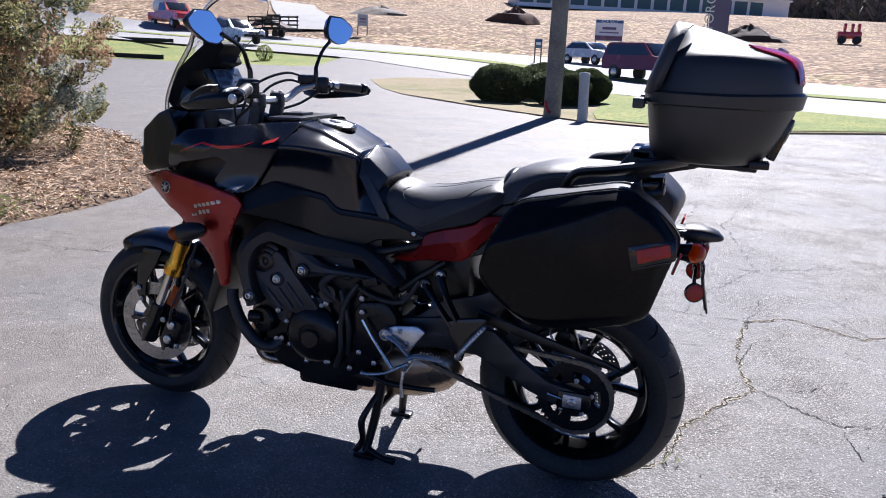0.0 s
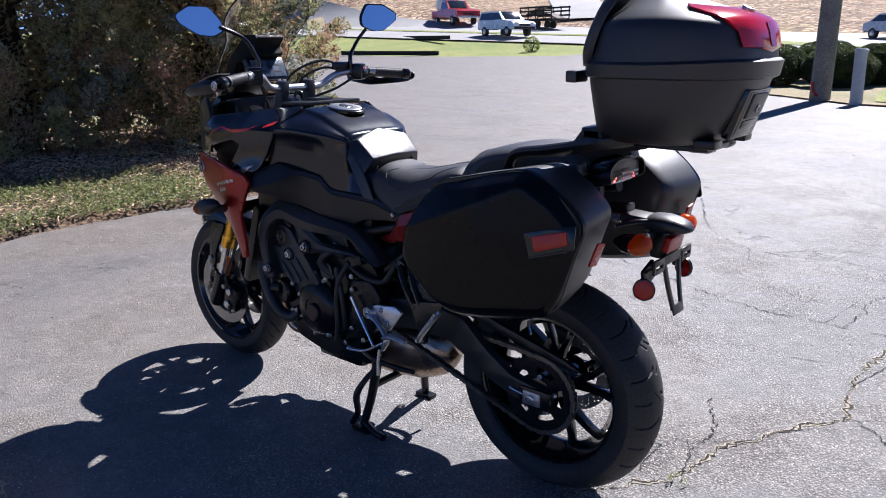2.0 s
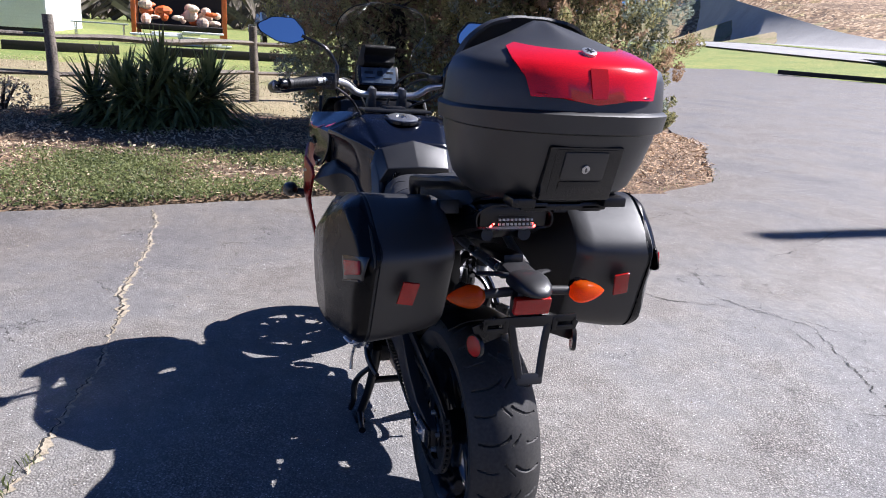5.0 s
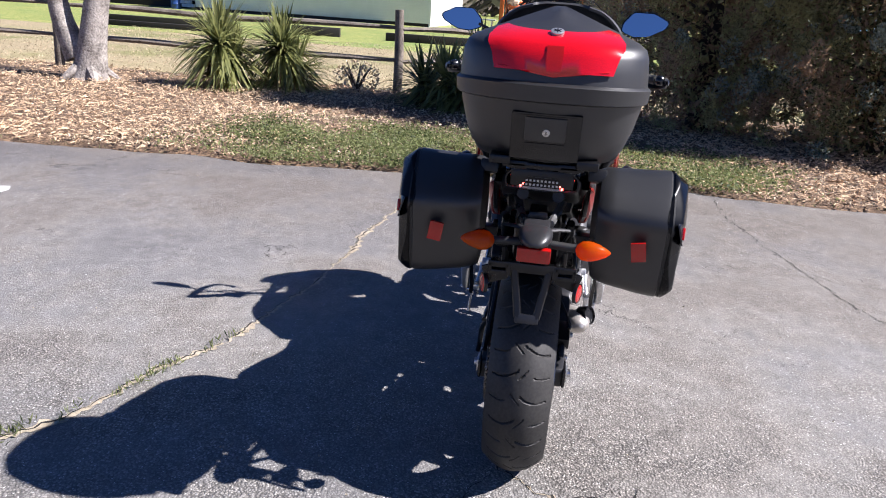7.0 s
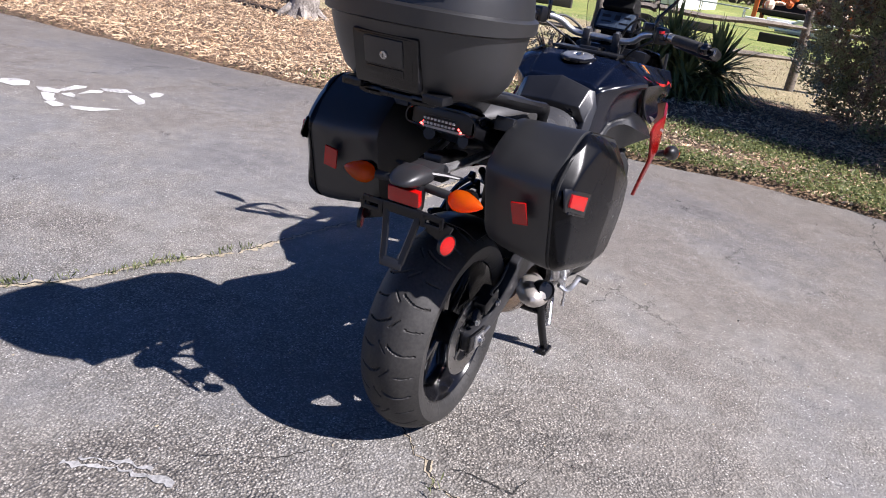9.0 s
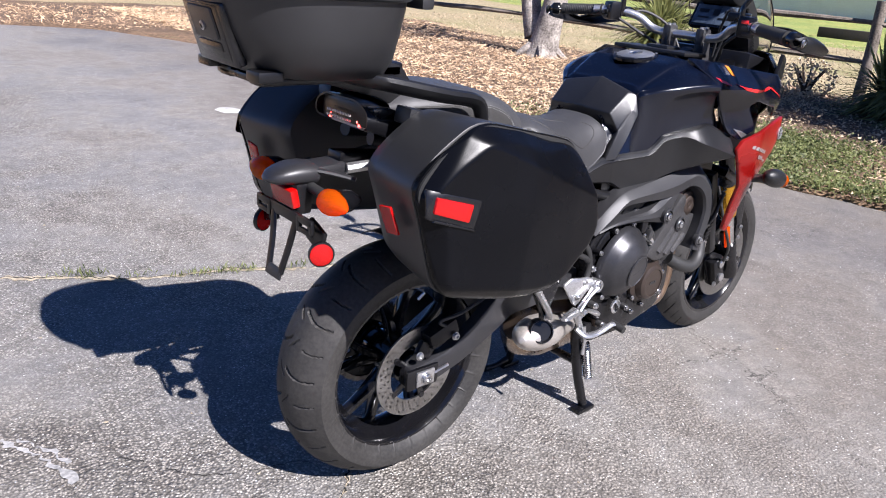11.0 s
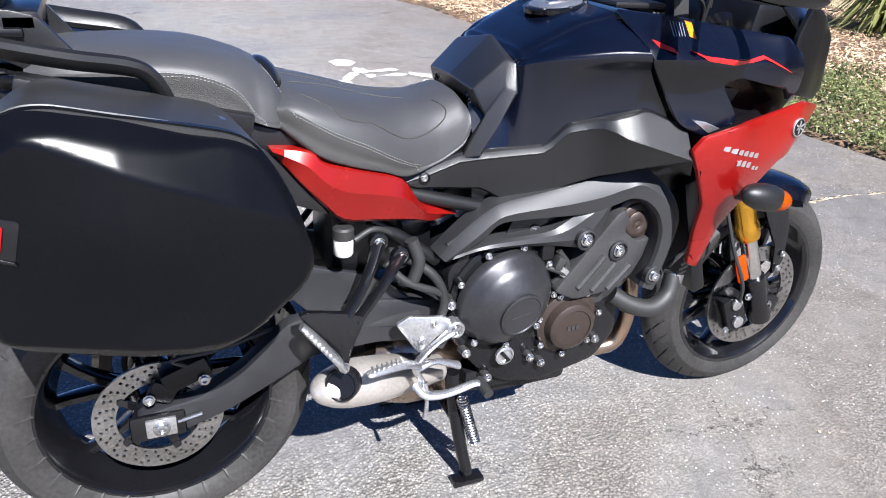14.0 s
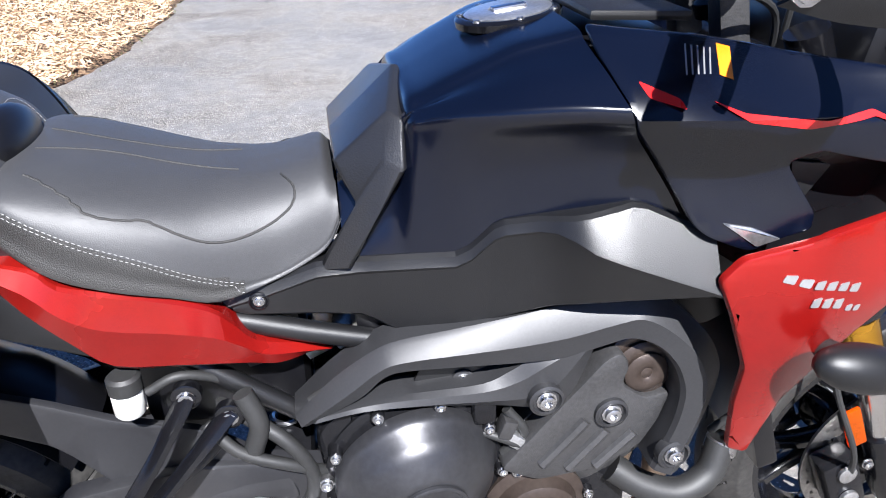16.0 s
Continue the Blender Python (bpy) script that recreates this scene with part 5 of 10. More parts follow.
    if s > 0:
        shape = [(y, z - 0.004) for y, z in shape]
    shape = [(y + (0.034 if s > 0 else -0.042), z + (0.004 if s > 0 else 0.024)) for y, z in shape]
    grow = 1.10 if s > 0 else 1.18
    cy, cz = sum(y for y, z in shape) / 8, sum(z for y, z in shape) / 8
    pr = rounded([V(0, s * (cy + (y - cy) * grow), cz + (z - cz) * grow) for y, z in shape], 0.012)
    mc, mx = (0.399, 0.024) if s > 0 else (0.323, -0.024)
    bm = loft([[p + V(0.996, 0, 0) for p in pr], [p + V(1.002, 0, 0) for p in pr], [V(1.022, s * mc + (p.y - s * mc) * 0.8, 1.328 + (p.z - 1.328) * 0.8) for p in pr],
               [V(1.030, s * mc + (p.y - s * mc) * 0.4, 1.328 + (p.z - 1.328) * 0.4) for p in pr]])
    for v in bm.verts:
        v.co.x += (v.co.z - 1.328) * 0.26 - 0.08 * (s * v.co.y - mc) + mx
    part("mirror_shell", bm, "plastic_smooth", ms, "black mirror housing")
    bm = loft([[V(0.9945 + 0.10 * 0 + (p.z - 1.328) * -0.0, s * mc + (p.y - s * mc) * 0.94, 1.327 + (p.z - 1.327) * 0.93) for p in pr],
               [V(0.9975, s * mc + (p.y - s * mc) * 0.94, 1.327 + (p.z - 1.327) * 0.93) for p in pr]])
    for v in bm.verts:
        v.co.x += (v.co.z - 1.328) * 0.26 - 0.08 * (s * v.co.y - mc) + mx
    part("mirror_glass", bm, "mirror", ms, "mirror glass reflecting blue sky", 20)
# clutch and brake details
bm = bmesh.new()
box(bm, (1.035, -0.185, 1.182), (0.055, 0.060, 0.026), Matrix.Rotation(radians(20), 4, 'Z'), 0.006)
part("brake_reservoir", bm, "plastic", bar, "black brake fluid reservoir")
for pts in ([(1.03, 0.20, 1.155), (1.08, 0.16, 1.165), (1.14, 0.10, 1.12), (1.16, 0.05, 1.03)], [(1.03, -0.20, 1.155), (1.09, -0.15, 1.175), (1.15, -0.09, 1.13), (1.17, -0.05, 1.02)],
            [(1.00, -0.21, 1.14), (1.04, -0.15, 1.10), (1.12, -0.10, 1.06), (1.15, -0.06, 0.98)], [(1.00, 0.21, 1.14), (1.05, 0.15, 1.10), (1.13, 0.10, 1.05), (1.15, 0.06, 0.98)],
            [(1.02, -0.20, 1.17), (1.08, -0.13, 1.20), (1.17, -0.06, 1.15), (1.20, -0.03, 1.05)]):
    bm = bmesh.new()
    tube(bm, pts, 0.0045, 8)
    part("cable", bm, "rubber_soft", bike)
bm = bmesh.new()
lathe(bm, [(0.024, 0), (0.024, 0.02), (0.018, 0.026), (0.002, 0.026)], (1.10, 0, 1.045), (-0.4, 0, 1), 20)
part("ignition_lock", bm, "plastic", bike)

# ---- seats ----
RIDER_SEW = [(0.222, 0.908), (0.247, 0.910), (0.28, 0.892), (0.328, 0.864), (0.384, 0.839), (0.437, 0.812), (0.494, 0.789), (0.53, 0.790), (0.56, 0.803), (0.588, 0.820), (0.603, 0.846)]
GUEST_SEW = [(-0.135, 0.968), (-0.09, 0.976), (0.0, 0.978), (0.06, 0.977), (0.10, 0.973), (0.125, 0.966), (0.150, 0.955), (0.168, 0.942), (0.183, 0.924), (0.198, 0.901), (0.212, 0.886), (0.230, 0.880), (0.250, 0.879)]


def make_seat(name, label, table, sew):
    """A cushion whose softer top meets a grained, flatter flank along the sewn line."""
    rows = []
    for x, zc, w, zs in table:
        zl = max(lin(sew, x), zs + 0.018)
        d = zc - zl
        rows.append([V(x, 0, zc), V(x, w * 0.42, zc - 0.04 * d), V(x, w * 0.72, zc - 0.20 * d), V(x, w * 0.91, zc - 0.52 * d), V(x, w, zl), V(x, w * 1.012, zl * 0.5 + zs * 0.5), V(x, w * 0.995, zs + 0.003), V(x + 0.004, w * 0.5, zs)])
    bm = patch(rows, 4, 4)
    skin = BVHTree.FromBMesh(bm)
    ob = part(name, solid(bm, 0.004), ["seat", "seat_side"], bike, label, 50)
    wide, last = [(x, w) for x, zc, w, zs in table], sew[-5][0]
    for p in ob.data.polygons:
        c = p.center + ob.location
        if c.x < last and c.z < lin(sew, c.x) - 0.001 and abs(c.y) > 0.9 * lin(wide, c.x):
            p.material_index = 1
    return ob, skin


seat, seat_skin = make_seat("rider_seat", "black vinyl rider seat with white stitching",
                            ((0.222, 0.916, 0.128, 0.882), (0.258, 0.930, 0.150, 0.851), (0.30, 0.926, 0.160, 0.820), (0.356, 0.914, 0.162, 0.800), (0.412, 0.900, 0.156, 0.784), (0.460, 0.892, 0.146, 0.768), (0.52, 0.890, 0.130, 0.780), (0.560, 0.898, 0.121, 0.795), (0.588, 0.903, 0.115, 0.812), (0.603, 0.885, 0.108, 0.838)), RIDER_SEW)
pseat, pseat_skin = make_seat("passenger_seat", "black vinyl passenger seat",
                              ((-0.135, 0.985, 0.090, 0.955), (-0.09, 1.005, 0.118, 0.950), (0.0, 1.007, 0.135, 0.935), (0.06, 1.005, 0.141, 0.923), (0.10, 1.001, 0.145, 0.914), (0.125, 0.997, 0.146, 0.908), (0.150, 0.991, 0.147, 0.902), (0.168, 0.986, 0.147, 0.896), (0.183, 0.982, 0.147, 0.892),
                               (0.198, 0.977, 0.146, 0.886), (0.212, 0.970, 0.144, 0.880), (0.230, 0.958, 0.138, 0.874), (0.250, 0.925, 0.122, 0.872)), GUEST_SEW)


def laid(path, skin, lift=0.001):
    """The line pressed onto a skin."""
    out = []
    for p in spline(path, 12):
        q, nrm, i, dist = skin.find_nearest(p)
        nrm = nrm if nrm.dot(V(0.0, q.y, 0.12)) > 0 else -nrm
        out.append(q + nrm * lift)
    return out


def stitches(path, skin):
    path = laid(path, skin, 0.0012)
    run, nxt = 0.0, 0.0
    bm = bmesh.new()
    for a, b in zip(path, path[1:]):
        seg, d = (b - a).length, (b - a).normalized()
        while nxt < run + seg:
            p = a + d * (nxt - run)
            cyl(bm, p, p + d * 0.0034, 0.00048, None, 5)
            nxt += 0.0060
        run += seg
    return bm


for dz in (0.003, -0.003):
    both("stitching", stitches([(x, -0.165, lin(RIDER_SEW, x) + dz) for x in (0.247, 0.280, 0.328, 0.384, 0.437, 0.494)], seat_skin), "thread", seat, "white double stitching", 0)
    both("stitching", stitches([(x, -0.152, lin(GUEST_SEW, x) + dz) for x in (0.02, 0.06, 0.10, 0.125, 0.150, 0.168, 0.183, 0.198, 0.212)], pseat_skin), "thread", pseat, "white double stitching", 0)
SEAM_LINE = [V(0.273, -0.100, 0.900), V(0.309, -0.118, 0.886), V(0.343, -0.131, 0.872), V(0.394, -0.130, 0.866), V(0.428, -0.137, 0.854), V(0.463, -0.137, 0.842), V(0.500, -0.125, 0.842), V(0.545, -0.100, 0.856), V(0.556, -0.083, 0.872), V(0.540, -0.058, 0.886)]
bm = bmesh.new()
tube(bm, laid(SEAM_LINE, seat_skin, -0.0002), 0.0016, 6, 1)
both("seat_seam", bm, "seat_side", seat)
bm = bmesh.new()
tube(bm, laid([V(0.27, -0.035, 0.928), V(0.34, -0.022, 0.917), V(0.42, -0.026, 0.899), V(0.49, -0.036, 0.889)], seat_skin, -0.0002), 0.0014, 6, 1)
both("seat_seam", bm, "seat_side", seat)
# moulded front hollow of the passenger seat: black ball as its shade, stitched rim, strap
bm = bmesh.new()
ball(bm, (0.236, 0, 0.935), (0.024, 0.075, 0.036), 22, Matrix.Rotation(radians(-25), 4, 'Y'))
part("hand_hollow", bm, "plastic", pseat, "black bulge standing for the shade in the seat's front hollow")
both("stitching", stitches([(0.232, -0.083, 0.915), (0.226, -0.080, 0.945), (0.226, -0.060, 0.968), (0.232, -0.030, 0.975), (0.236, 0.0, 0.975)], pseat_skin), "thread", pseat, "", 0)
bm = bmesh.new()
box(bm, (0.237, -0.083, 0.917), (0.020, 0.022, 0.034), Matrix.Rotation(radians(-35), 4, 'Y'), 0.004)
both("strap_end", bm, "arm_paint", pseat, "short grey strap end")
# panels under the seat
UNDER = [(0.235, 0.872), (0.30, 0.818), (0.40, 0.782), (0.46, 0.764), (0.46, 0.745), (0.30, 0.770), (0.20, 0.820), (0.10, 0.862), (-0.06, 0.905), (-0.02, 0.935), (0.12, 0.904)]
both("seat_base", panel(UNDER, lambda x, z: 0.134, 0.02, 0.05, 0.003, 0.006), "plastic_grey", bike)
sts = []
for x0, z0, x1, z1 in ((0.211, 0.848, 0.216, 0.840), (0.276, 0.841, 0.257, 0.785), (0.300, 0.819, 0.300, 0.738), (0.340, 0.806, 0.336, 0.702), (0.399, 0.790, 0.402, 0.692), (0.449, 0.770, 0.455, 0.686), (0.472, 0.742, 0.486, 0.678), (0.494, 0.712, 0.520, 0.669), (0.540, 0.690, 0.552, 0.667), (0.584, 0.671, 0.583, 0.666)):
    y = lin([(0.20, 0.158), (0.29, 0.178), (0.45, 0.168), (0.60, 0.108)], x0)
    f = lambda k, yy: (x0 + (x1 - x0) * k, -yy, z0 + (z1 - z0) * k)
    sts.append([f(0.0, y - 0.040), f(0.0, y - 0.014), f(0.04, y - 0.009), f(0.40, y), f(0.94, y - 0.014), f(1.0, y - 0.020), f(1.0, y - 0.040)])
both("tail_panel", strip(sts, 3), "paint_red", bike, "metallic red panel under the seat", 14)
both("tail_under_cover", panel([(0.130, 0.872), (0.205, 0.846), (0.250, 0.790), (0.318, 0.712), (0.211, 0.755), (0.150, 0.825)], lambda x, z: 0.150, 0.012, 0.05, 0.003, 0.006), "plastic_grey", bike, "grained grey cover behind the red panel")

# ---- tail ----
rows = []
for x, zt, w, zb in ((0.12, 0.90, 0.10, 0.82), (0.0, 0.930, 0.11, 0.845), (-0.08, 0.955, 0.108, 0.875), (-0.15, 0.975, 0.100, 0.905), (-0.195, 0.982, 0.094, 0.920)):
    rows.append([V(x, 0, zt), V(x, w * 0.6, zt), V(x, w, zt - 0.02), V(x, w, zb + 0.01), V(x + 0.02, w * 0.7, zb), V(x + 0.02, 0, zb - 0.004)])
tail = part("tail_cowl", solid(patch(rows, 4, 3), 0.004), "plastic", bike, "black tail cowl")
bm = bmesh.new()
box(bm, (-0.172, 0, 0.952), (0.03, 0.17, 0.05), None, 0.008)
part("tail_cowl_end", bm, "plastic", tail)
TL = rounded([V(0, y, z) for y, z in ((0.092, 0.966), (0.045, 0.957), (-0.045, 0.957), (-0.092, 0.966), (-0.080, 0.944), (-0.060, 0.920), (0.060, 0.920), (0.080, 0.944))], 0.008)
bm = loft([[p + V(-0.180 + abs(p.y) * 0.25, 0, 0) for p in TL], [p + V(-0.195 + abs(p.y) * 0.3, 0, 0) for p in TL], [V(-0.199 + abs(p.y) * 0.3, p.y * 0.94, 0.943 + (p.z - 0.943) * 0.9) for p in TL]])
tl = part("tail_light", bm, "clear", bike, "clear tail light with lit red diodes")
for s in (-1, 1):
    for k in range(5):
        for j in range(2):
            bm = bmesh.new()
            ball(bm, (-0.2005 + (0.052 + k * 0.007) * 0.3, s * (0.055 + k * 0.0068 - j * 0.006), 0.930 + k * 0.0062 + j * 0.006), (0.003, 0.0038, 0.0038), 8)
            part("diode", bm, "led", tl)
for j in range(2):
    for k in range(9):
        bm = bmesh.new()
        box(bm, (-0.2000, -0.040 + k * 0.0100, 0.938 + j * 0.011), (0.004, 0.0055, 0.005))
        part("white_diode", bm, "led_off", tl, "", 0)
for s in (-1, 1):
    bm = panel([(0.10, 0.90), (-0.05, 0.942), (-0.15, 0.975), (-0.19, 0.972), (-0.15, 0.925), (-0.06, 0.885), (0.06, 0.855)], lambda x, z: 0.112 - 0.10 * max(0, -x - 0.05), 0.01, 0.06, 0.003, 0.01, s)
    part("tail_side", bm, "plastic_smooth", bike)
# grab rails and rack
for s in (-1, 1):
    bm = bmesh.new()
    tube(bm, [(0.072, s * 0.152, 0.905), (0.058, s * 0.168, 0.945), (0.036, s * 0.178, 0.982), (0.008, s * 0.180, 0.997), (-0.06, s * 0.180, 1.008), (-0.13, s * 0.172, 1.021), (-0.20, s * 0.150, 1.034), (-0.25, s * 0.10, 1.038)],
         [0.013, 0.014, 0.017, 0.020, 0.021, 0.021, 0.020, 0.015], 10, 6, 0.62)
    part("grab_rail", bm, "plastic_grey", bike, "black cast grab rail")
    bm = panel([(-0.05, 0.985), (-0.105, 1.055), (-0.145, 1.065), (-0.30, 1.045), (-0.28, 1.022), (-0.16, 0.992), (-0.10, 0.960)], lambda x, z: 0.085, 0.012, 0.1, 0.003, 0.01, s)
    part("rack_bracket", bm, "plastic_grey", bike)
bm = bmesh.new()
box(bm, (-0.275, 0, 1.032), (0.30, 0.19, 0.014), None, 0.005)
box(bm, (-0.13, 0, 1.045), (0.06, 0.17, 0.035), None, 0.010)
for s in (-1, 1):
    box(bm, (-0.40, s * 0.06, 1.032), (0.05, 0.05, 0.020), None, 0.006)
part("rear_rack", bm, "plastic", bike, "black luggage rack plate")
# pannier mounts
for s in (-1, 1):
    bm = bmesh.new()
    box(bm, (0.02, s * 0.145, 0.93), (0.34, 0.05, 0.035), Matrix.Rotation(radians(13), 4, 'Y'), 0.006)
    box(bm, (0.16, s * 0.155, 0.70), (0.05, 0.06, 0.03), None, 0.006)
    part("pannier_mount", bm, "plastic_grey", bike)

# ---- plate holder and rear lights ----
rings = []
for x, zt, w, zb in ((-0.268, 0.850, 0.042, 0.808), (-0.285, 0.853, 0.044, 0.807), (-0.312, 0.853, 0.043, 0.808), (-0.338, 0.848, 0.038, 0.810), (-0.358, 0.840, 0.030, 0.813), (-0.370, 0.830, 0.018, 0.817), (-0.374, 0.824, 0.006, 0.821)):
    zm, h = (zt + zb) / 2, (zt - zb) / 2
    rings.append([V(x, math.copysign(abs(math.cos(a)) ** 0.7, math.cos(a)) * w, zm + math.copysign(abs(math.sin(a)) ** 0.8, math.sin(a)) * h) for a in (2 * math.pi * k / 28 for k in range(28))])
pf = part("plate_fender", loft(rings), "arm_paint", bike, "satin grey rear fender stub", 50)
bm = bmesh.new()
box(bm, (-0.235, 0, 0.834), (0.076, 0.070, 0.026), Matrix.Rotation(radians(-3), 4, 'Y'), 0.009)
part("fender_neck", bm, "arm_paint", pf)
bm = bmesh.new()
box(bm, (-0.13, 0, 0.848), (0.16, 0.050, 0.022), Matrix.Rotation(radians(6), 4, 'Y'), 0.006)
part("fender_stay", bm, "plastic", pf)
for s in (-1, 1):
    bm = bmesh.new()
    tube(bm, [(-0.275, s * 0.028, 0.838), (-0.245, s * 0.055, 0.834), (-0.212, s * 0.090, 0.826)], [0.012, 0.011, 0.009], 8, 4, 0.5)
    part("fender_fork", bm, "arm_paint", pf)
for s in (-1, 1):
    bm = bmesh.new()
    tube(bm, [(0.02, s * 0.07, 0.86), (-0.08, s * 0.055, 0.845), (-0.20, s * 0.035, 0.835)], 0.012, 8)
    part("fender_arm", bm, "alu", pf)
    bm = bmesh.new()
    cyl(bm, (-0.285, s * 0.03, 0.805), (-0.290, s * 0.105, 0.803), 0.011)
    st = part("indicator_stalk", bm, "rubber_soft", bike)
    bm = bmesh.new()
    tube(bm, [(-0.240, s * 0.142, 0.803), (-0.262, s * 0.142, 0.803), (-0.29, s * 0.142, 0.803)], [0.010, 0.022, 0.026], 16, 4)
    part("indicator_body", bm, "plastic_smooth", st)
    bm = bmesh.new()
    prof = [(0.003, -0.046), (0.011, -0.036), (0.020, -0.018), (0.0255, 0.0), (0.0265, 0.012), (0.024, 0.026), (0.014, 0.038), (0.003, 0.042)]
    lathe(bm, prof, (-0.302, s * 0.146, 0.803), (0, -s, 0), 22)
    part("indicator_lens", bm, "amber", st, "amber rear turn signal lens")
    bm = bmesh.new()
    lathe(bm, [(0.002, 0.006), (0.020, 0.006), (0.0245, 0.004), (0.0245, -0.004), (0.002, -0.004)], (-0.312, s * 0.121, 0.690), (-0.35, s * 0.94, 0), 26)
    rr = part("round_reflector", bm, "red_lens", bike, "round red side reflector")
    bm = bmesh.new()
    lathe(bm, [(0.0240, -0.004), (0.0268, -0.004), (0.0268, 0.005), (0.0240, 0.0055)], (-0.312, s * 0.121, 0.690), (-0.35, s * 0.94, 0), 26, cap=False)
    part("reflector_rim", bm, "plastic", rr)
    bm = bmesh.new()
    box(bm, (-0.308, s * 0.095, 0.722), (0.010, 0.060, 0.050), Matrix.Rotation(radians(-s * 20), 4, 'X'), 0.004)
    part("reflector_arm", bm, "plastic", rr)
bm = bmesh.new()
box(bm, (-0.326, 0, 0.785), (0.018, 0.086, 0.040), Matrix.Rotation(radians(-12), 4, 'Y'), 0.004)
part("rear_reflector", bm, "red_lens", bike, "red rear reflector")
bm = bmesh.new()
for s in (-1, 1):
    box(bm, (-0.328, s * 0.085, 0.752), (0.008, 0.055, 0.016), None, 0.003)
    box(bm, (-0.328, s * 0.085, 0.730), (0.008, 0.050, 0.012), None, 0.003)
    box(bm, (-0.328, s * 0.060, 0.740), (0.008, 0.014, 0.034), None, 0.003)
    box(bm, (-0.328, s * 0.108, 0.742), (0.008, 0.010, 0.026), None, 0.002)
box(bm, (-0.326, 0, 0.747), (0.008, 0.13, 0.026), None, 0.003)
box(bm, (-0.300, 0, 0.780), (0.04, 0.07, 0.07), None, 0.01)
pb = part("plate_bracket", bm, "plastic", bike, "empty black number plate bracket")
for s in (-1, 1):
    bm = bmesh.new()
    tube(bm, [(-0.326, s * 0.045, 0.74), (-0.336, s * 0.034, 0.68), (-0.350, s * 0.024, 0.62)], 0.010, 8, 4, 0.5)
    part("bracket_leg", bm, "plastic", pb)
bm = bmesh.new()
box(bm, (-0.352, 0, 0.618), (0.006, 0.062, 0.026), Matrix.Rotation(radians(14), 4, 'Y'), 0.004)
part("bracket_foot", bm, "arm_paint", pb)

# ---- pegs, pedals, stand ----
for s in (-1, 1):
    PL = [(0.440, 0.464), (0.468, 0.481), (0.536, 0.474), (0.556, 0.464), (0.566, 0.446), (0.548, 0.436), (0.528, 0.432), (0.493, 0.397), (0.484, 0.399)]
    hp = part("heel_plate", panel(PL, lambda x, z: 0.178 - 0.22 * max(0.0, 0.500 - x) - 0.15 * max(0.0, z - 0.455), 0.006, 0.02, 0.002, 0.007, s), "alu", bike, "bare aluminium heel plate")
    for p, rr in (((0.516, 0.461), 0.0045), ((0.493, 0.424), 0.0045)):
        bm = bmesh.new()
        lathe(bm, [(rr * 1.8, -0.004), (rr * 1.8, 0.002), (rr * 1.5, 0.003), (rr * 1.3, 0.001), (rr * 0.9, 0.001)], (p[0], s * 0.178, p[1]), (0, s, 0), 20)
        bs = part("pivot_boss", bm, "alu", hp)
        part("bolt", bolt_head(bmesh.new(), (p[0], s * 0.179, p[1]), (0, s, 0), rr, 0.004), "bolt", bs)
    bm = bmesh.new()
    lathe(bm, [(0.019, -0.02), (0.019, 0.008), (0.017, 0.010), (0.014, 0.010), (0.012, 0.006), (0.002, 0.006)], (0.560, s * 0.186, 0.447), (0, s, 0), 28)
    pb = part("pivot_boss", bm, "alu", hp)
    part("bolt", bolt_head(bmesh.new(), (0.560, s * 0.192, 0.447), (0, s, 0), 0.009, 0.006), "bolt", pb)
    bm = bmesh.new()
    tube(bm, [(0.552, s * 0.190, 0.444), (0.521, s * 0.194, 0.428), (0.483, s * 0.199, 0.401), (0.470, s * 0.203, 0.379), (0.486, s * 0.206, 0.345)], [0.014, 0.0085, 0.010, 0.012, 0.009], 12, 5, 0.6)
    if s < 0:
        tube(bm, [(0.472, -0.203, 0.380), (0.515, -0.201, 0.386), (0.568, -0.196, 0.362)], [0.012, 0.008, 0.012], 12, 5, 0.7)
    part("peg_arm", bm, "alu", hp)
    bm = bmesh.new()
    tube(bm, [(0.474, s * 0.208, 0.390), (0.446, s * 0.216, 0.404), (0.404, s * 0.230, 0.413), (0.364, s * 0.242, 0.417), (0.354, s * 0.244, 0.417)], [0.013, 0.013, 0.012, 0.011, 0.007], 12, 5, 0.6)
    peg = part("foot_peg", bm, "alu", bike, "silver rider foot peg")
    for k in range(7):
        bm = bmesh.new()
        box(bm, (0.368 + k * 0.011, s * (0.240 - 0.0036 * k), 0.4255 - k * 0.0011), (0.004, 0.018, 0.004), None, 0.001, 1)
        part("peg_tread", bm, "alu", peg)
    bm = bmesh.new()
    tube(bm, [(0.486, s * 0.218, 0.352), (0.488, s * 0.226, 0.310), (0.485, s * 0.228, 0.270)], [0.006, 0.0045, 0.006], 10, 4)
    part("peg_feeler", bm, "alu", peg)
    # passenger bracket
    for pts in ([(0.406, 0.150, 0.650), (0.372, 0.190, 0.600), (0.326, 0.206, 0.532)], [(0.452, 0.150, 0.616), (0.404, 0.190, 0.578), (0.345, 0.206, 0.515)]):
        bm = bmesh.new()
        tube(bm, [(x, s * y, z) for x, y, z in pts], [0.015, 0.011, 0.012], 8, 5, 0.7)
        part("passenger_bracket", bm, "plastic_smooth", bike)
    PB = [(0.236, 0.552), (0.250, 0.556), (0.320, 0.542), (0.362, 0.528), (0.352, 0.500), (0.334, 0.455), (0.326, 0.415), (0.306, 0.412), (0.300, 0.440), (0.262, 0.505)]
    part("passenger_bracket_foot", panel(PB, lambda x, z: 0.214, 0.012, 0.2, 0.003, 0.006, s), "plastic_smooth", bike)
    bm = bmesh.new()
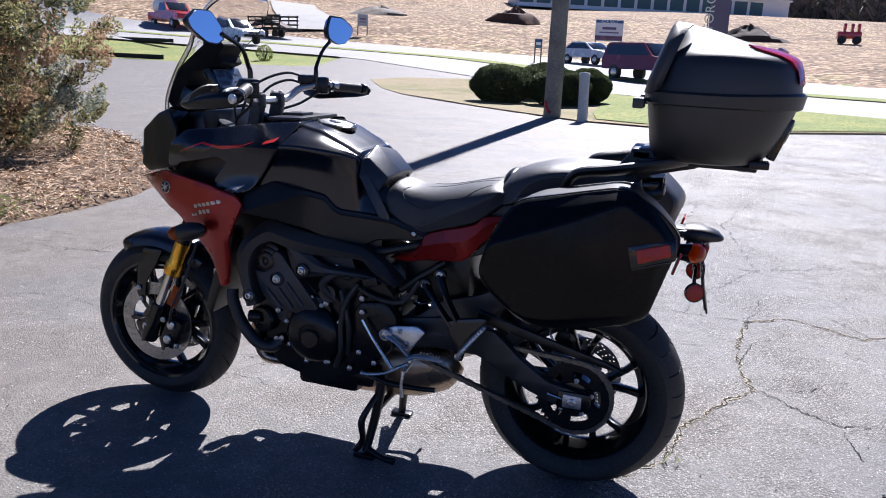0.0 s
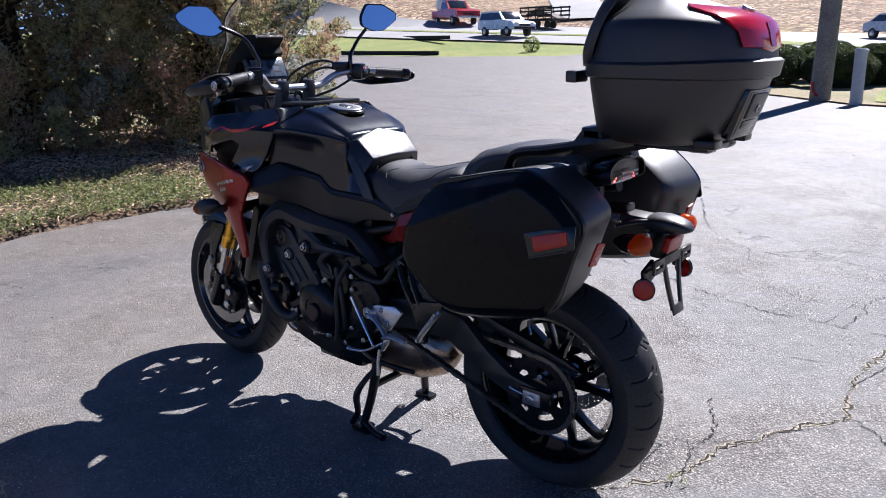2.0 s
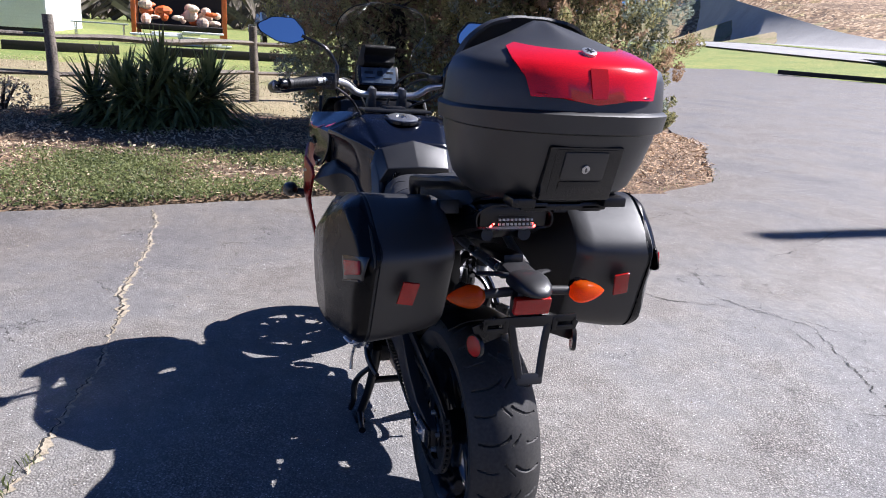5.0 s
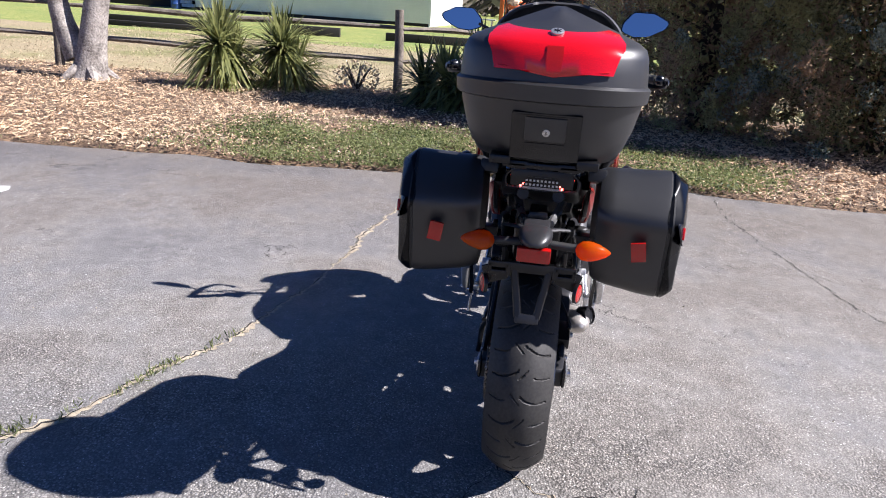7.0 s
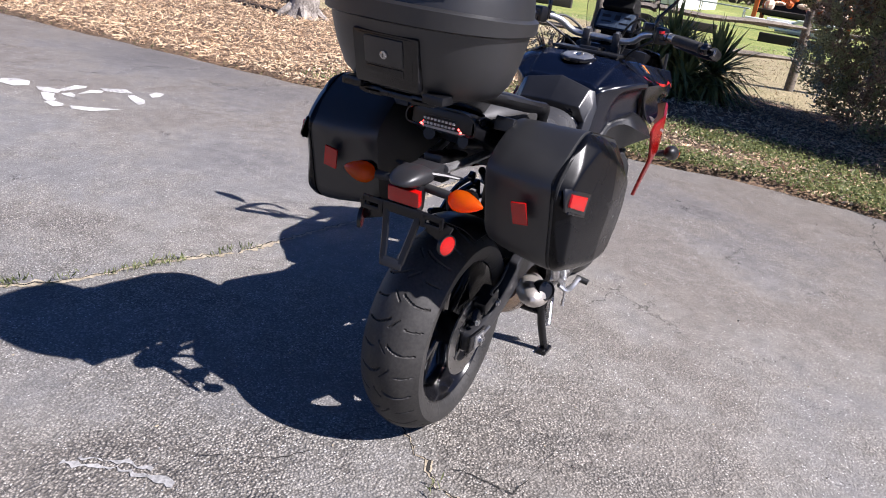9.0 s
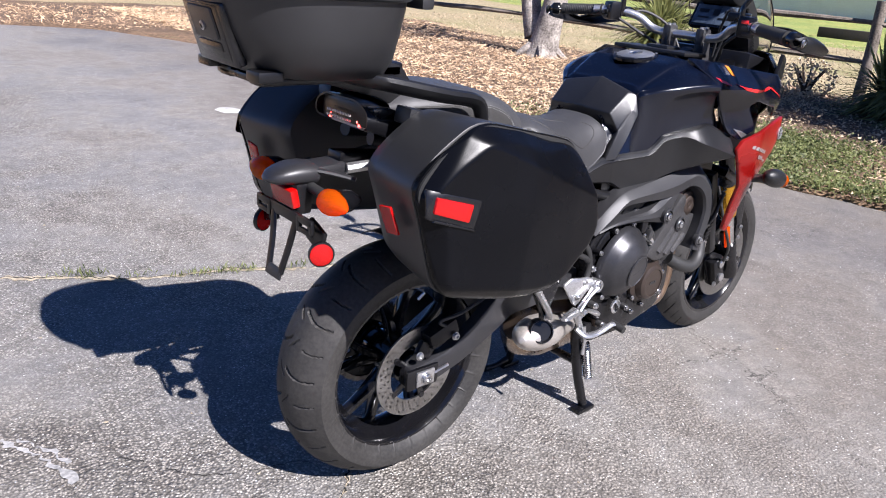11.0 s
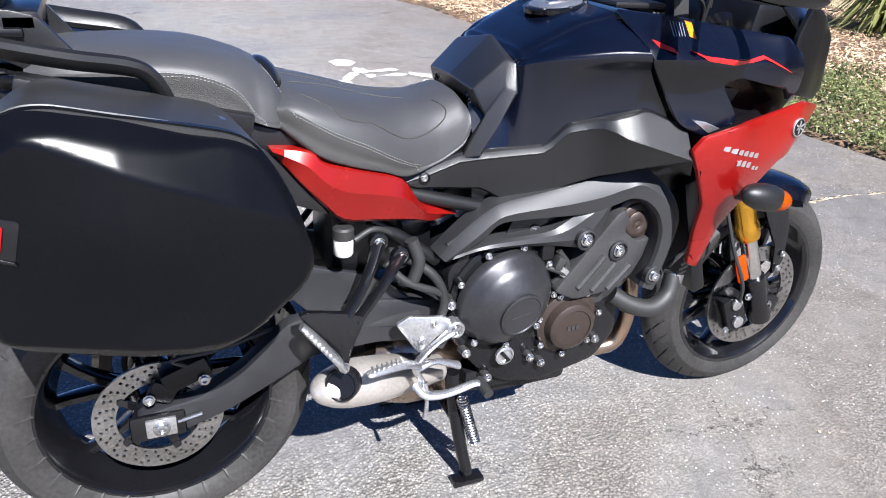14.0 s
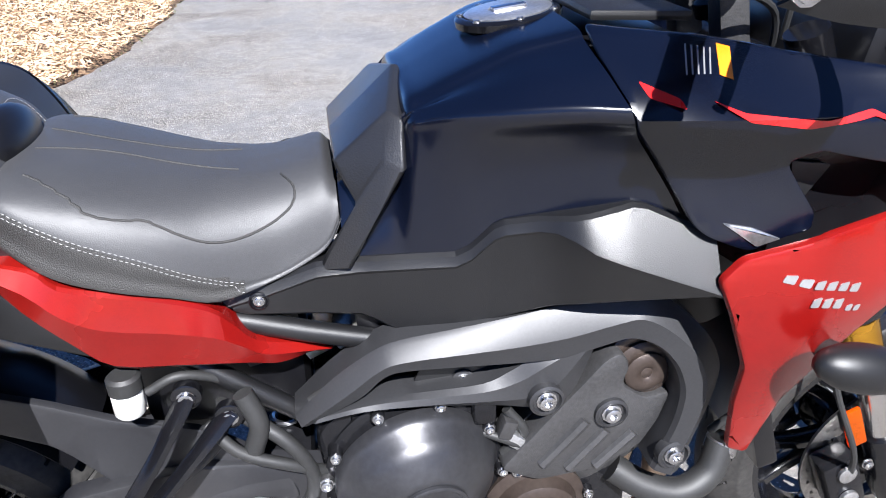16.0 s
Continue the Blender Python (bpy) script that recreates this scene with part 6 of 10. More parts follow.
    tube(bm, [(0.238, s * 0.222, 0.536), (0.258, s * 0.226, 0.512), (0.300, s * 0.230, 0.456), (0.316, s * 0.228, 0.428)], [0.011, 0.014, 0.014, 0.010], 12, 4, 0.6)
    for k in range(9):
        box(bm, (0.246 + k * 0.0065, s * 0.238, 0.528 - k * 0.0090), (0.008, 0.010, 0.004), Matrix.Rotation(radians(-35), 4, 'Y'))
    part("passenger_peg", bm, "alu", bike, "folded silver passenger foot peg")
    part("bolt", bolt_head(bmesh.new(), (0.318, s * 0.216, 0.426), (0, s, 0), 0.009, 0.008), "bolt", bike)
    for p in ((0.405, 0.648), (0.451, 0.612)):
        bm = bmesh.new()
        lathe(bm, [(0.018, -0.01), (0.018, 0.004), (0.014, 0.006), (0.002, 0.005)], (p[0], s * 0.152, p[1]), (0, s, 0), 18)
        w = part("mount_boss", bm, "plastic_smooth", bike)
        part("bolt", bolt_head(bmesh.new(), (p[0], s * 0.157, p[1]), (0, s, 0), 0.009, 0.006), "bolt", w)
# brake pedal on the right, shifter on the left
bm = bmesh.new()
tube(bm, [(0.470, -0.205, 0.345), (0.487, -0.226, 0.328), (0.530, -0.234, 0.326), (0.585, -0.238, 0.340), (0.604, -0.240, 0.336)], [0.013, 0.013, 0.010, 0.009, 0.009], 12, 5, 0.6)
bp = part("brake_pedal", bm, "alu", bike, "silver brake pedal")
bm = bmesh.new()
tube(bm, [(0.604, -0.225, 0.336), (0.606, -0.270, 0.330)], 0.011, 14, 1)
part("pedal_tip", bm, "rubber_soft", bp)
bm = bmesh.new()
tube(bm, [(0.478, 0.205, 0.372), (0.506, 0.210, 0.356), (0.551, 0.214, 0.331), (0.604, 0.218, 0.321), (0.625, 0.222, 0.324)], [0.009, 0.007, 0.006, 0.007, 0.008], 10, 5, 0.7)
tube(bm, [(0.536, 0.195, 0.340), (0.609, 0.170, 0.414)], 0.003, 8, 1)
part("shift_lever", bm, "alu", bike, "silver gear shift lever")
# reservoir
bm = bmesh.new()
lathe(bm, [(0.016, 0), (0.0185, 0.004), (0.0185, 0.034), (0.017, 0.036)], (0.338, -0.148, 0.630), (0, 0, 1), 22)
rsv = part("rear_brake_reservoir", bm, "white_plastic", bike, "white rear brake fluid reservoir")
bm = bmesh.new()
lathe(bm, [(0.020, 0), (0.020, 0.018), (0.016, 0.022)], (0.338, -0.148, 0.665), (0, 0, 1), 18)
part("reservoir_cap", bm, "rubber_soft", rsv)
for pts, r in (([(0.36, -0.145, 0.655), (0.40, -0.14, 0.67), (0.45, -0.12, 0.64), (0.50, -0.10, 0.58)], 0.006), ([(0.47, -0.145, 0.60), (0.52, -0.16, 0.56), (0.545, -0.16, 0.50), (0.53, -0.16, 0.44)], 0.010),
               ([(0.47, -0.155, 0.645), (0.485, -0.16, 0.60), (0.475, -0.16, 0.56)], 0.013), ([(0.42, -0.15, 0.60), (0.46, -0.165, 0.56), (0.52, -0.165, 0.53), (0.56, -0.15, 0.50)], 0.008),
               ([(0.36, -0.15, 0.50), (0.43, -0.14, 0.56), (0.44, -0.13, 0.62)], 0.007), ([(0.47, 0.15, 0.62), (0.52, 0.16, 0.55), (0.60, 0.165, 0.55), (0.68, 0.16, 0.58)], 0.008),
               ([(0.74, 0.16, 0.52), (0.78, 0.18, 0.57), (0.74, 0.17, 0.61), (0.70, 0.15, 0.60)], 0.013), ([(0.70, 0.16, 0.35), (0.69, 0.175, 0.45), (0.72, 0.17, 0.56)], 0.009),
               ([(0.80, -0.16, 0.50), (0.825, -0.17, 0.54), (0.80, -0.165, 0.58)], 0.007), ([(0.76, -0.165, 0.55), (0.80, -0.175, 0.535), (0.85, -0.17, 0.50)], 0.006),
               ([(1.10, -0.17, 0.50), (1.13, -0.19, 0.56), (1.17, -0.19, 0.64)], 0.006), ([(0.55, -0.15, 0.62), (0.60, -0.16, 0.66), (0.66, -0.14, 0.69)], 0.006)):
    bm = bmesh.new()
    tube(bm, pts, r, 10)
    part("hose", bm, "rubber_soft", bike)
for p in ((0.80, -0.172, 0.548), (0.825, -0.172, 0.505), (0.83, -0.17, 0.60), (0.56, -0.165, 0.49), (0.575, -0.165, 0.42), (0.60, -0.165, 0.365), (0.76, -0.165, 0.32), (0.79, -0.165, 0.300), (0.66, -0.16, 0.285), (0.93, -0.165, 0.335)):
    bm = bmesh.new()
    cyl(bm, (p[0], p[1] + 0.02, p[2]), p, 0.011, 0.010, 12)
    boss = part("boss", bm, "engine_grey", eng)
    part("bolt", bolt_head(bmesh.new(), p, (0, -1, 0), 0.008, 0.008), "bolt", boss)
# sensor plugs and small castings
for c, sz, ry, m in (((0.565, -0.075, 0.655), (0.04, 0.03, 0.024), -25, "alu"), ((0.60, -0.085, 0.665), (0.030, 0.02, 0.02), -30, "white_plastic"), ((0.82, -0.165, 0.525), (0.05, 0.03, 0.02), 40, "alu"),
                     ((0.80, -0.17, 0.555), (0.02, 0.025, 0.03), 20, "engine_grey"), ((0.845, -0.165, 0.600), (0.045, 0.03, 0.022), 10, "engine_grey"), ((0.77, -0.16, 0.585), (0.03, 0.03, 0.04), 0, "engine"),
                     ((0.54, -0.150, 0.405), (0.03, 0.03, 0.03), 30, "engine_grey"), ((0.62, 0.165, 0.60), (0.05, 0.03, 0.03), 20, "engine"), ((0.90, 0.165, 0.55), (0.05, 0.03, 0.05), 30, "engine")):
    bm = bmesh.new()
    box(bm, c, sz, Matrix.Rotation(radians(ry), 4, 'Y'), 0.005)
    part("bracket", bm, m, eng)
# centre stand
for s in (-1, 1):
    bm = bmesh.new()
    tube(bm, [(0.595, s * 0.115, 0.285), (0.600, s * 0.120, 0.22), (0.612, s * 0.135, 0.12), (0.628, s * 0.160, 0.020)], [0.017, 0.017, 0.015, 0.014], 12, 5)
    cs = part("centre_stand_leg", bm, "plastic", bike, "black centre stand leg")
    bm = bmesh.new()
    box(bm, (0.628, s * 0.163, 0.008), (0.075, 0.036, 0.014), None, 0.005)
    part("stand_foot", bm, "plastic", cs)
bm = bmesh.new()
tube(bm, [(0.606, -0.125, 0.16), (0.606, 0.125, 0.16)], 0.012, 12, 1)
part("stand_crossbar", bm, "plastic", bike)
bm = bmesh.new()
tube(bm, [(0.604, 0.130, 0.215), (0.622, 0.165, 0.175), (0.637, 0.180, 0.132), (0.630, 0.184, 0.075), (0.652, 0.190, 0.034)], [0.009, 0.010, 0.012, 0.010, 0.011], 10, 5)
tube(bm, [(0.622, 0.160, 0.030), (0.575, 0.166, 0.014), (0.525, 0.172, 0.012)], [0.012, 0.010, 0.012], 10, 5)
part("stand_pedal", bm, "plastic", bike)
bm = bmesh.new()
coil = [(0.606 + 0.0005 * k + 0.013 * math.cos(k * 1.25), -0.148 - 0.013 * math.sin(k * 1.25), 0.235 - k * 0.0016) for k in range(84)]
tube(bm, coil, 0.0026, 6, 2)
part("stand_spring", bm, "bolt", bike)
bm = bmesh.new()
tube(bm, [(0.640, 0.14, 0.285), (0.560, 0.155, 0.272), (0.46, 0.160, 0.274), (0.40, 0.160, 0.280)], [0.011, 0.010, 0.008, 0.008], 10, 5)
part("side_stand", bm, "plastic", bike, "folded black side stand")

# ---- panniers ----
CASE = [(-0.266, 0.880), (-0.245, 0.820), (-0.205, 0.684), (-0.175, 0.652), (-0.06, 0.628), (0.06, 0.613), (0.100, 0.620), (0.160, 0.672), (0.212, 0.715), (0.228, 0.752), (0.196, 0.862), (0.160, 0.922), (0.130, 0.942), (-0.100, 0.992), (-0.140, 0.986), (-0.215, 0.935)]


def lid_y(x, z):
    y = 0.405 - 0.16 * max(0.0, -x - 0.02) * 1.0 - 0.05 * max(0.0, x - 0.12)
    top = 0.905 - 0.43 * x
    bot = 0.660 - 0.16 * min(0.0, x - 0.04) + 0.25 * max(0.0, x - 0.09)
    y2 = y - 0.52 * over(z - top, 0.002)
    y3 = y - 0.75 * over(bot - z, 0.003) + 0.010 * sstep(0.034, 0.0, z - bot)
    y4 = y - 0.55 * max(0.0, (-0.19 + 0.75 * (z - 0.93)) - x)
    bulge = 0.012 * math.exp(-((x + 0.02) / 0.16) ** 2 - ((z - 0.82) / 0.10) ** 2)
    return smin(smin(y2, y3, 0.003), y4, 0.003) + bulge


for s in (-1, 1):
    side = "right" if s < 0 else "left"
    pan = thing("pannier", (0.0, s * 0.28, 0.62), "hard black plastic pannier with red reflectors on the motorcycle's side", "pannier", "panniers on the motorcycle")
    pr = rounded([V(x, 0, z) for x, z in CASE], 0.030, 4)
    fine = []
    for i, p in enumerate(pr):
        q = pr[(i + 1) % len(pr)]
        k = max(1, round((q - p).length / 0.008))
        fine += [p.lerp(q, j / k) for j in range(k)]
    c = V(-0.02, 0, 0.81)
    rings = [[V(p.x, s * (0.352 - 0.06 * max(0.0, -p.x - 0.05)), p.z) for p in fine]]
    for k in [1.0 - 0.0125 * j for j in range(13)] + [0.83 - 0.035 * j for j in range(23)]:
        row = []
        for p in fine:
            d, q = p - c, c + (p - c) * k
            wide = 0.010 + 0.020 * sstep(-0.15, 0.45, (0.8 * d.z - 0.5 * d.x) / d.length)
            row.append(V(q.x, s * (lid_y(q.x, q.z) - 0.80 * over(wide - d.length * (1 - k), 0.004)), q.z))
        rings.append(row)
    lid = part("lid", loft(rings), "lid", pan, "black grained pannier lid", 50)

    def ring(y, k, dz=0.0):
        return [V(c.x + (p.x - c.x) * k, s * (y - 0.06 * max(0.0, -p.x - 0.05)), c.z + (p.z - c.z) * k + dz) for p in pr]
    bm = loft([ring(0.165, 0.86, 0.012), ring(0.175, 0.90, 0.010), ring(0.21, 0.935, 0.006), ring(0.300, 0.985), ring(0.335, 1.0), ring(0.343, 1.0), ring(0.345, 0.985)])
    part("shell", bm, "case", pan, "black grained pannier shell")
    bm = loft([ring(0.343, 0.982), ring(0.357, 0.982)])
    part("seal", bm, "rubber_soft", pan)
    # side reflector in its recess
    RF = [(-0.236, 0.872), (-0.160, 0.852), (-0.168, 0.818), (-0.242, 0.842)]
    part("reflector_recess", panel([(-0.250, 0.885), (-0.140, 0.858), (-0.155, 0.800), (-0.255, 0.832)], lambda x, z: lid_y(x, z) + 0.0015, 0.004, 0.03, 0.001, 0.006, s), "plastic_smooth", pan)
    part("side_reflector", panel(RF, lambda x, z: lid_y(x, z) + 0.0060, 0.006, 0.03, 0.0015, 0.003, s), "red_lens", pan, "red side reflector")
    part("recess_lip", panel([(-0.238, 0.830), (-0.155, 0.804), (-0.152, 0.799), (-0.240, 0.825)], lambda x, z: lid_y(x, z) + 0.004, 0.005, 0.05, 0.001, 0, s), "plastic_smooth", pan)
    # rear reflector
    bm = bmesh.new()
    box(bm, (-0.2565, s * 0.266, 0.800), (0.006, 0.038, 0.058), Matrix.Rotation(radians(-16), 4, 'Y') @ Matrix.Rotation(radians(s * 10), 4, 'X'), 0.002)
    part("rear_reflector", bm, "red_lens", pan, "red rear reflector")
    # handle, lock and hinge
    bm = bmesh.new()
    box(bm, (0.0, s * 0.262, 0.958), (0.15, 0.050, 0.014), Matrix.Rotation(radians(11.5), 4, 'Y'), 0.005)
    part("handle", bm, "plastic_grey", pan, "grey carrying handle")
    bm = bmesh.new()
    lathe(bm, [(0.013, 0), (0.013, 0.005), (0.009, 0.006), (0.002, 0.005)], (0.115, s * 0.270, 0.935), (0.2, 0, 1), 18)
    part("lock", bm, "bolt", pan, "round metal lock")
    for x, z in ((-0.12, 0.652), (0.06, 0.628)):
        bm = bmesh.new()
        box(bm, (x, s * 0.338, z), (0.06, 0.035, 0.014), Matrix.Rotation(radians(5), 4, 'Y'), 0.004)
        part("hinge", bm, "plastic", pan)

# ---- top case ----
tc = thing("top_case", (-0.30, 0, 1.03), "black top case with a red lens on the motorcycle's rear rack", "top case")


def case_ring(z, xf, xr, w, pf=3.2, drop=0.0, peak=0.0, n=72):
    """A rounded plan outline at one height; the rear is drawn to a slight point."""
    out = []
    for k in range(n):
        a = 2 * math.pi * k / n
        ca, sa = math.cos(a), math.sin(a)
        r = (abs(ca) ** pf + abs(sa) ** pf) ** (-1 / pf)
        u, v = ca * r, sa * r
        x = (xf + xr) / 2 + u * (xf - xr) / 2
        if u < 0:
            x += 0.020 * (abs(v)) ** 2 * (-u)
        wy = w * (1 - 0.10 * max(0, -u) ** 2 - 0.06 * max(0, u) ** 2)
        out.append(V(x, v * wy, z - drop * max(0, -u) + peak * max(0.0, -u) * (abs(v) - 0.5) * 0.5))
    return out


bm = loft([case_ring(1.038, -0.165, -0.400, 0.135), case_ring(1.044, -0.155, -0.428, 0.158), case_ring(1.072, -0.145, -0.457, 0.182), case_ring(1.120, -0.138, -0.480, 0.199), case_ring(1.170, -0.130, -0.498, 0.210), case_ring(1.190, -0.128, -0.503, 0.212)])
part("base_shell", bm, "case", tc, "black grained case base", 45)
bm = loft([case_ring(1.186, -0.124, -0.508, 0.217), case_ring(1.190, -0.118, -0.516, 0.223), case_ring(1.216, -0.120, -0.522, 0.226, drop=-0.008), case_ring(1.222, -0.128, -0.514, 0.220, drop=-0.008)])
part("rim_band", bm, "case", tc, "projecting black rim band", 45)
LID = [(1.218, -0.130, -0.510, 0.218, 3.2, -0.008), (1.245, -0.142, -0.507, 0.216, 3.2, -0.006), (1.285, -0.154, -0.499, 0.212, 3.4, 0.0), (1.305, -0.162, -0.491, 0.205, 3.4, 0.002), (1.318, -0.170, -0.480, 0.188, 3.2, 0.006), (1.336, -0.180, -0.452, 0.146, 2.9, 0.012),
       (1.355, -0.185, -0.412, 0.098, 2.6, 0.018), (1.372, -0.188, -0.350, 0.056, 2.4, 0.016), (1.384, -0.192, -0.295, 0.026, 2.3, 0.010), (1.389, -0.205, -0.255, 0.012, 2.2, 0.004)]
bm = loft([case_ring(*r) for r in LID])
lid = part("case_lid", bm, "case", tc, "domed black grained lid", 50)


def rear_arc(r, ylim, out, m=17):
    """Points across the back of one lid ring, moved outward a little."""
    ring = sorted((p for p in case_ring(*r, n=400) if p.x < (r[1] + r[2]) / 2), key=lambda p: p.y)
    pts = []
    for k in range(m):
        y = -ylim + 2 * ylim * k / (m - 1)
        p = min(ring, key=lambda q: abs(q.y - y))
        pts.append(V(p.x - out[0], p.y, p.z + out[1]))
    return pts


ARCS = [((1.240, -0.142, -0.507, 0.216, 3.2, -0.006), 0.118, (0.003, 0.0)), ((1.247, -0.142, -0.507, 0.216, 3.2, -0.006), 0.128, (0.006, 0.0)), (LID[2], 0.136, (0.006, 0.001)), (LID[3], 0.148, (0.005, 0.003)), (LID[4], 0.150, (0.004, 0.005)), (LID[5], 0.136, (0.002, 0.006)),
        ((1.346, -0.183, -0.432, 0.123, 2.8, 0.015), 0.114, (0.001, 0.005))]
arcs = [rear_arc(r, y, o) for r, y, o in ARCS]
for i, p in enumerate(arcs[0]):
    p.z += 0.016 * abs(p.y) / 0.12 - 0.004
bm = bmesh.new()
vs = [[bm.verts.new(p) for p in a] for a in arcs]
for a, b in zip(vs, vs[1:]):
    for i in range(len(a) - 1):
        bm.faces.new((a[i], a[i + 1], b[i + 1], b[i]))
part("lens", solid(bm, 0.004), "lid_lens", lid, "glossy red reflector lens across the lid", 40)
# orange patch laid on the lens, painted as the glow inside it
for i0, i1 in ((7, 10),):
    bm = bmesh.new()
    vs = [[bm.verts.new(p + V(-0.0018, 0, 0.0006)) for p in a[i0:i1]] for a in arcs[1:4]]
    for a, b in zip(vs, vs[1:]):
        for i in range(len(a) - 1):
            bm.faces.new((a[i], a[i + 1], b[i + 1], b[i]))
    part("prism", solid(bm, 0.001), "orange_lens", lid, "orange patch painted as the glow inside the red lens", 40)
d = V(-0.42, 0, 0.9).normalized()
ec = V(-0.452, 0, 1.3335)
bm = bmesh.new()
lathe(bm, [(0.0145, -0.004), (0.0145, 0.003), (0.012, 0.004), (0.002, 0.004)], ec, d, 26)
em = part("emblem", bm, "decal", lid, "round silver emblem")
for k in range(3):
    bm = bmesh.new()
    box(bm, ec + d * 0.0042, (0.018, 0.0024, 0.0012), Matrix.Rotation(radians(-25), 4, 'Y') @ Matrix.Rotation(radians(60 * k), 4, 'Z'))
    part("emblem_bar", bm, "plastic", em, "", 0)
# latch plate with keyhole
def back_x(z):
    return -0.4975 + (1.17 - z) * 0.36 if z < 1.17 else -0.4985


def back_box(y, z, sy, sz, thick, proud, bev):
    b = bmesh.new()
    box(b, (back_x(z) - proud, y, z), (thick, sy, sz), Matrix.Rotation(radians(-18), 4, 'Y'), bev)
    return b


lp = part("latch_surround", back_box(0.002, 1.112, 0.155, 0.115, 0.022, -0.006, 0.006), "plastic_smooth", tc, "gloss black latch surround")
part("latch_plate", back_box(0.002, 1.113, 0.130, 0.100, 0.010, 0.002, 0.004), "plastic_smooth", lp)
part("latch_button", back_box(0.003, 1.128, 0.092, 0.058, 0.010, 0.006, 0.004), "case", lp)
part("latch_grip", back_box(0.003, 1.088, 0.092, 0.020, 0.014, 0.004, 0.006), "plastic_smooth", lp)
bm = bmesh.new()
p = V(back_x(1.121) - 0.0125, 0.001, 1.121)
lathe(bm, [(0.0085, -0.004), (0.0085, 0.002), (0.006, 0.003), (0.002, 0.003)], p, (-1, 0, -0.3), 18)
key = part("keyhole", bm, "bolt", lp, "round chrome keyhole")
bm = bmesh.new()
box(bm, p + V(-0.0033, 0, -0.001), (0.001, 0.0022, 0.008), Matrix.Rotation(radians(-18), 4, 'Y'))
part("key_slot", bm, "plastic", key, "", 0)
# front hinge lugs and backrest
for s in (-1, 1):
    bm = bmesh.new()
    box(bm, (-0.112, s * 0.135, 1.186), (0.030, 0.06, 0.028), None, 0.006)
    part("hinge", bm, "case", tc)
rows = []
for z, x, w in ((1.215, -0.118, 0.150), (1.25, -0.126, 0.170), (1.30, -0.142, 0.170), (1.35, -0.158, 0.150), (1.385, -0.170, 0.110), (1.398, -0.182, 0.070)):
    rows.append([V(x, 0, z), V(x - 0.001, w * 0.5, z), V(x - 0.006, w * 0.85, z - 0.003), V(x - 0.024, w, z - 0.006), V(x - 0.042, w * 0.97, z - 0.008)])
part("backrest", solid(patch(rows, 4, 4), 0.006), "seat", tc, "black padded backrest")
for y in (-0.10, 0.10):
    bm = bmesh.new()
    box(bm, (-0.425, y, 1.046), (0.05, 0.05, 0.020), None, 0.005)
    part("base_foot", bm, "plastic", tc)

# ---- outdoor materials ----
def stone_mix(name, cols, scale, blotch_cols, blotch, rough, bump):
    """Grainy ground: single stones or clods over a broad stain layer."""
    m = bpy.data.materials.new(name)
    m.use_nodes = True
    nt = m.node_tree
    L = nt.links.new
    p = nt.nodes["Principled BSDF"]
    tc = nt.nodes.new("ShaderNodeTexCoord")
    vor = nt.nodes.new("ShaderNodeTexVoronoi")
    vor.inputs["Scale"].default_value = scale
    L(tc.outputs["Object"], vor.inputs["Vector"])
    sep = nt.nodes.new("ShaderNodeSeparateColor")
    L(vor.outputs["Color"], sep.inputs["Color"])
    r1 = nt.nodes.new("ShaderNodeValToRGB")
    for i, (pos, c) in enumerate(cols):
        e = r1.color_ramp.elements[i] if i < 2 else r1.color_ramp.elements.new(pos)
        e.position, e.color = pos, (*c, 1)
    L(sep.outputs["Red"], r1.inputs["Fac"])
    n2 = nt.nodes.new("ShaderNodeTexNoise")
    n2.inputs["Scale"].default_value, n2.inputs["Detail"].default_value, n2.inputs["Roughness"].default_value = blotch, 7, 0.62
    L(tc.outputs["Object"], n2.inputs["Vector"])
    r2 = nt.nodes.new("ShaderNodeValToRGB")
    for i, (pos, c) in enumerate(blotch_cols):
        e = r2.color_ramp.elements[i] if i < 2 else r2.color_ramp.elements.new(pos)
        e.position, e.color = pos, (*c, 1)
    L(n2.outputs["Fac"], r2.inputs["Fac"])
    mix = nt.nodes.new("ShaderNodeMix")
    mix.data_type, mix.blend_type = 'RGBA', 'MULTIPLY'
    mix.inputs["Factor"].default_value = 1.0
    L(r1.outputs["Color"], mix.inputs["A"])
    L(r2.outputs["Color"], mix.inputs["B"])
    out = mix.outputs["Result"]
    L(out, p.inputs["Base Color"])
    p.inputs["Roughness"].default_value = rough
    b = nt.nodes.new("ShaderNodeBump")
    b.inputs["Strength"].default_value, b.inputs["Distance"].default_value = bump, 0.004
    L(vor.outputs["Distance"], b.inputs["Height"])
    L(b.outputs["Normal"], p.inputs["Normal"])
    return m


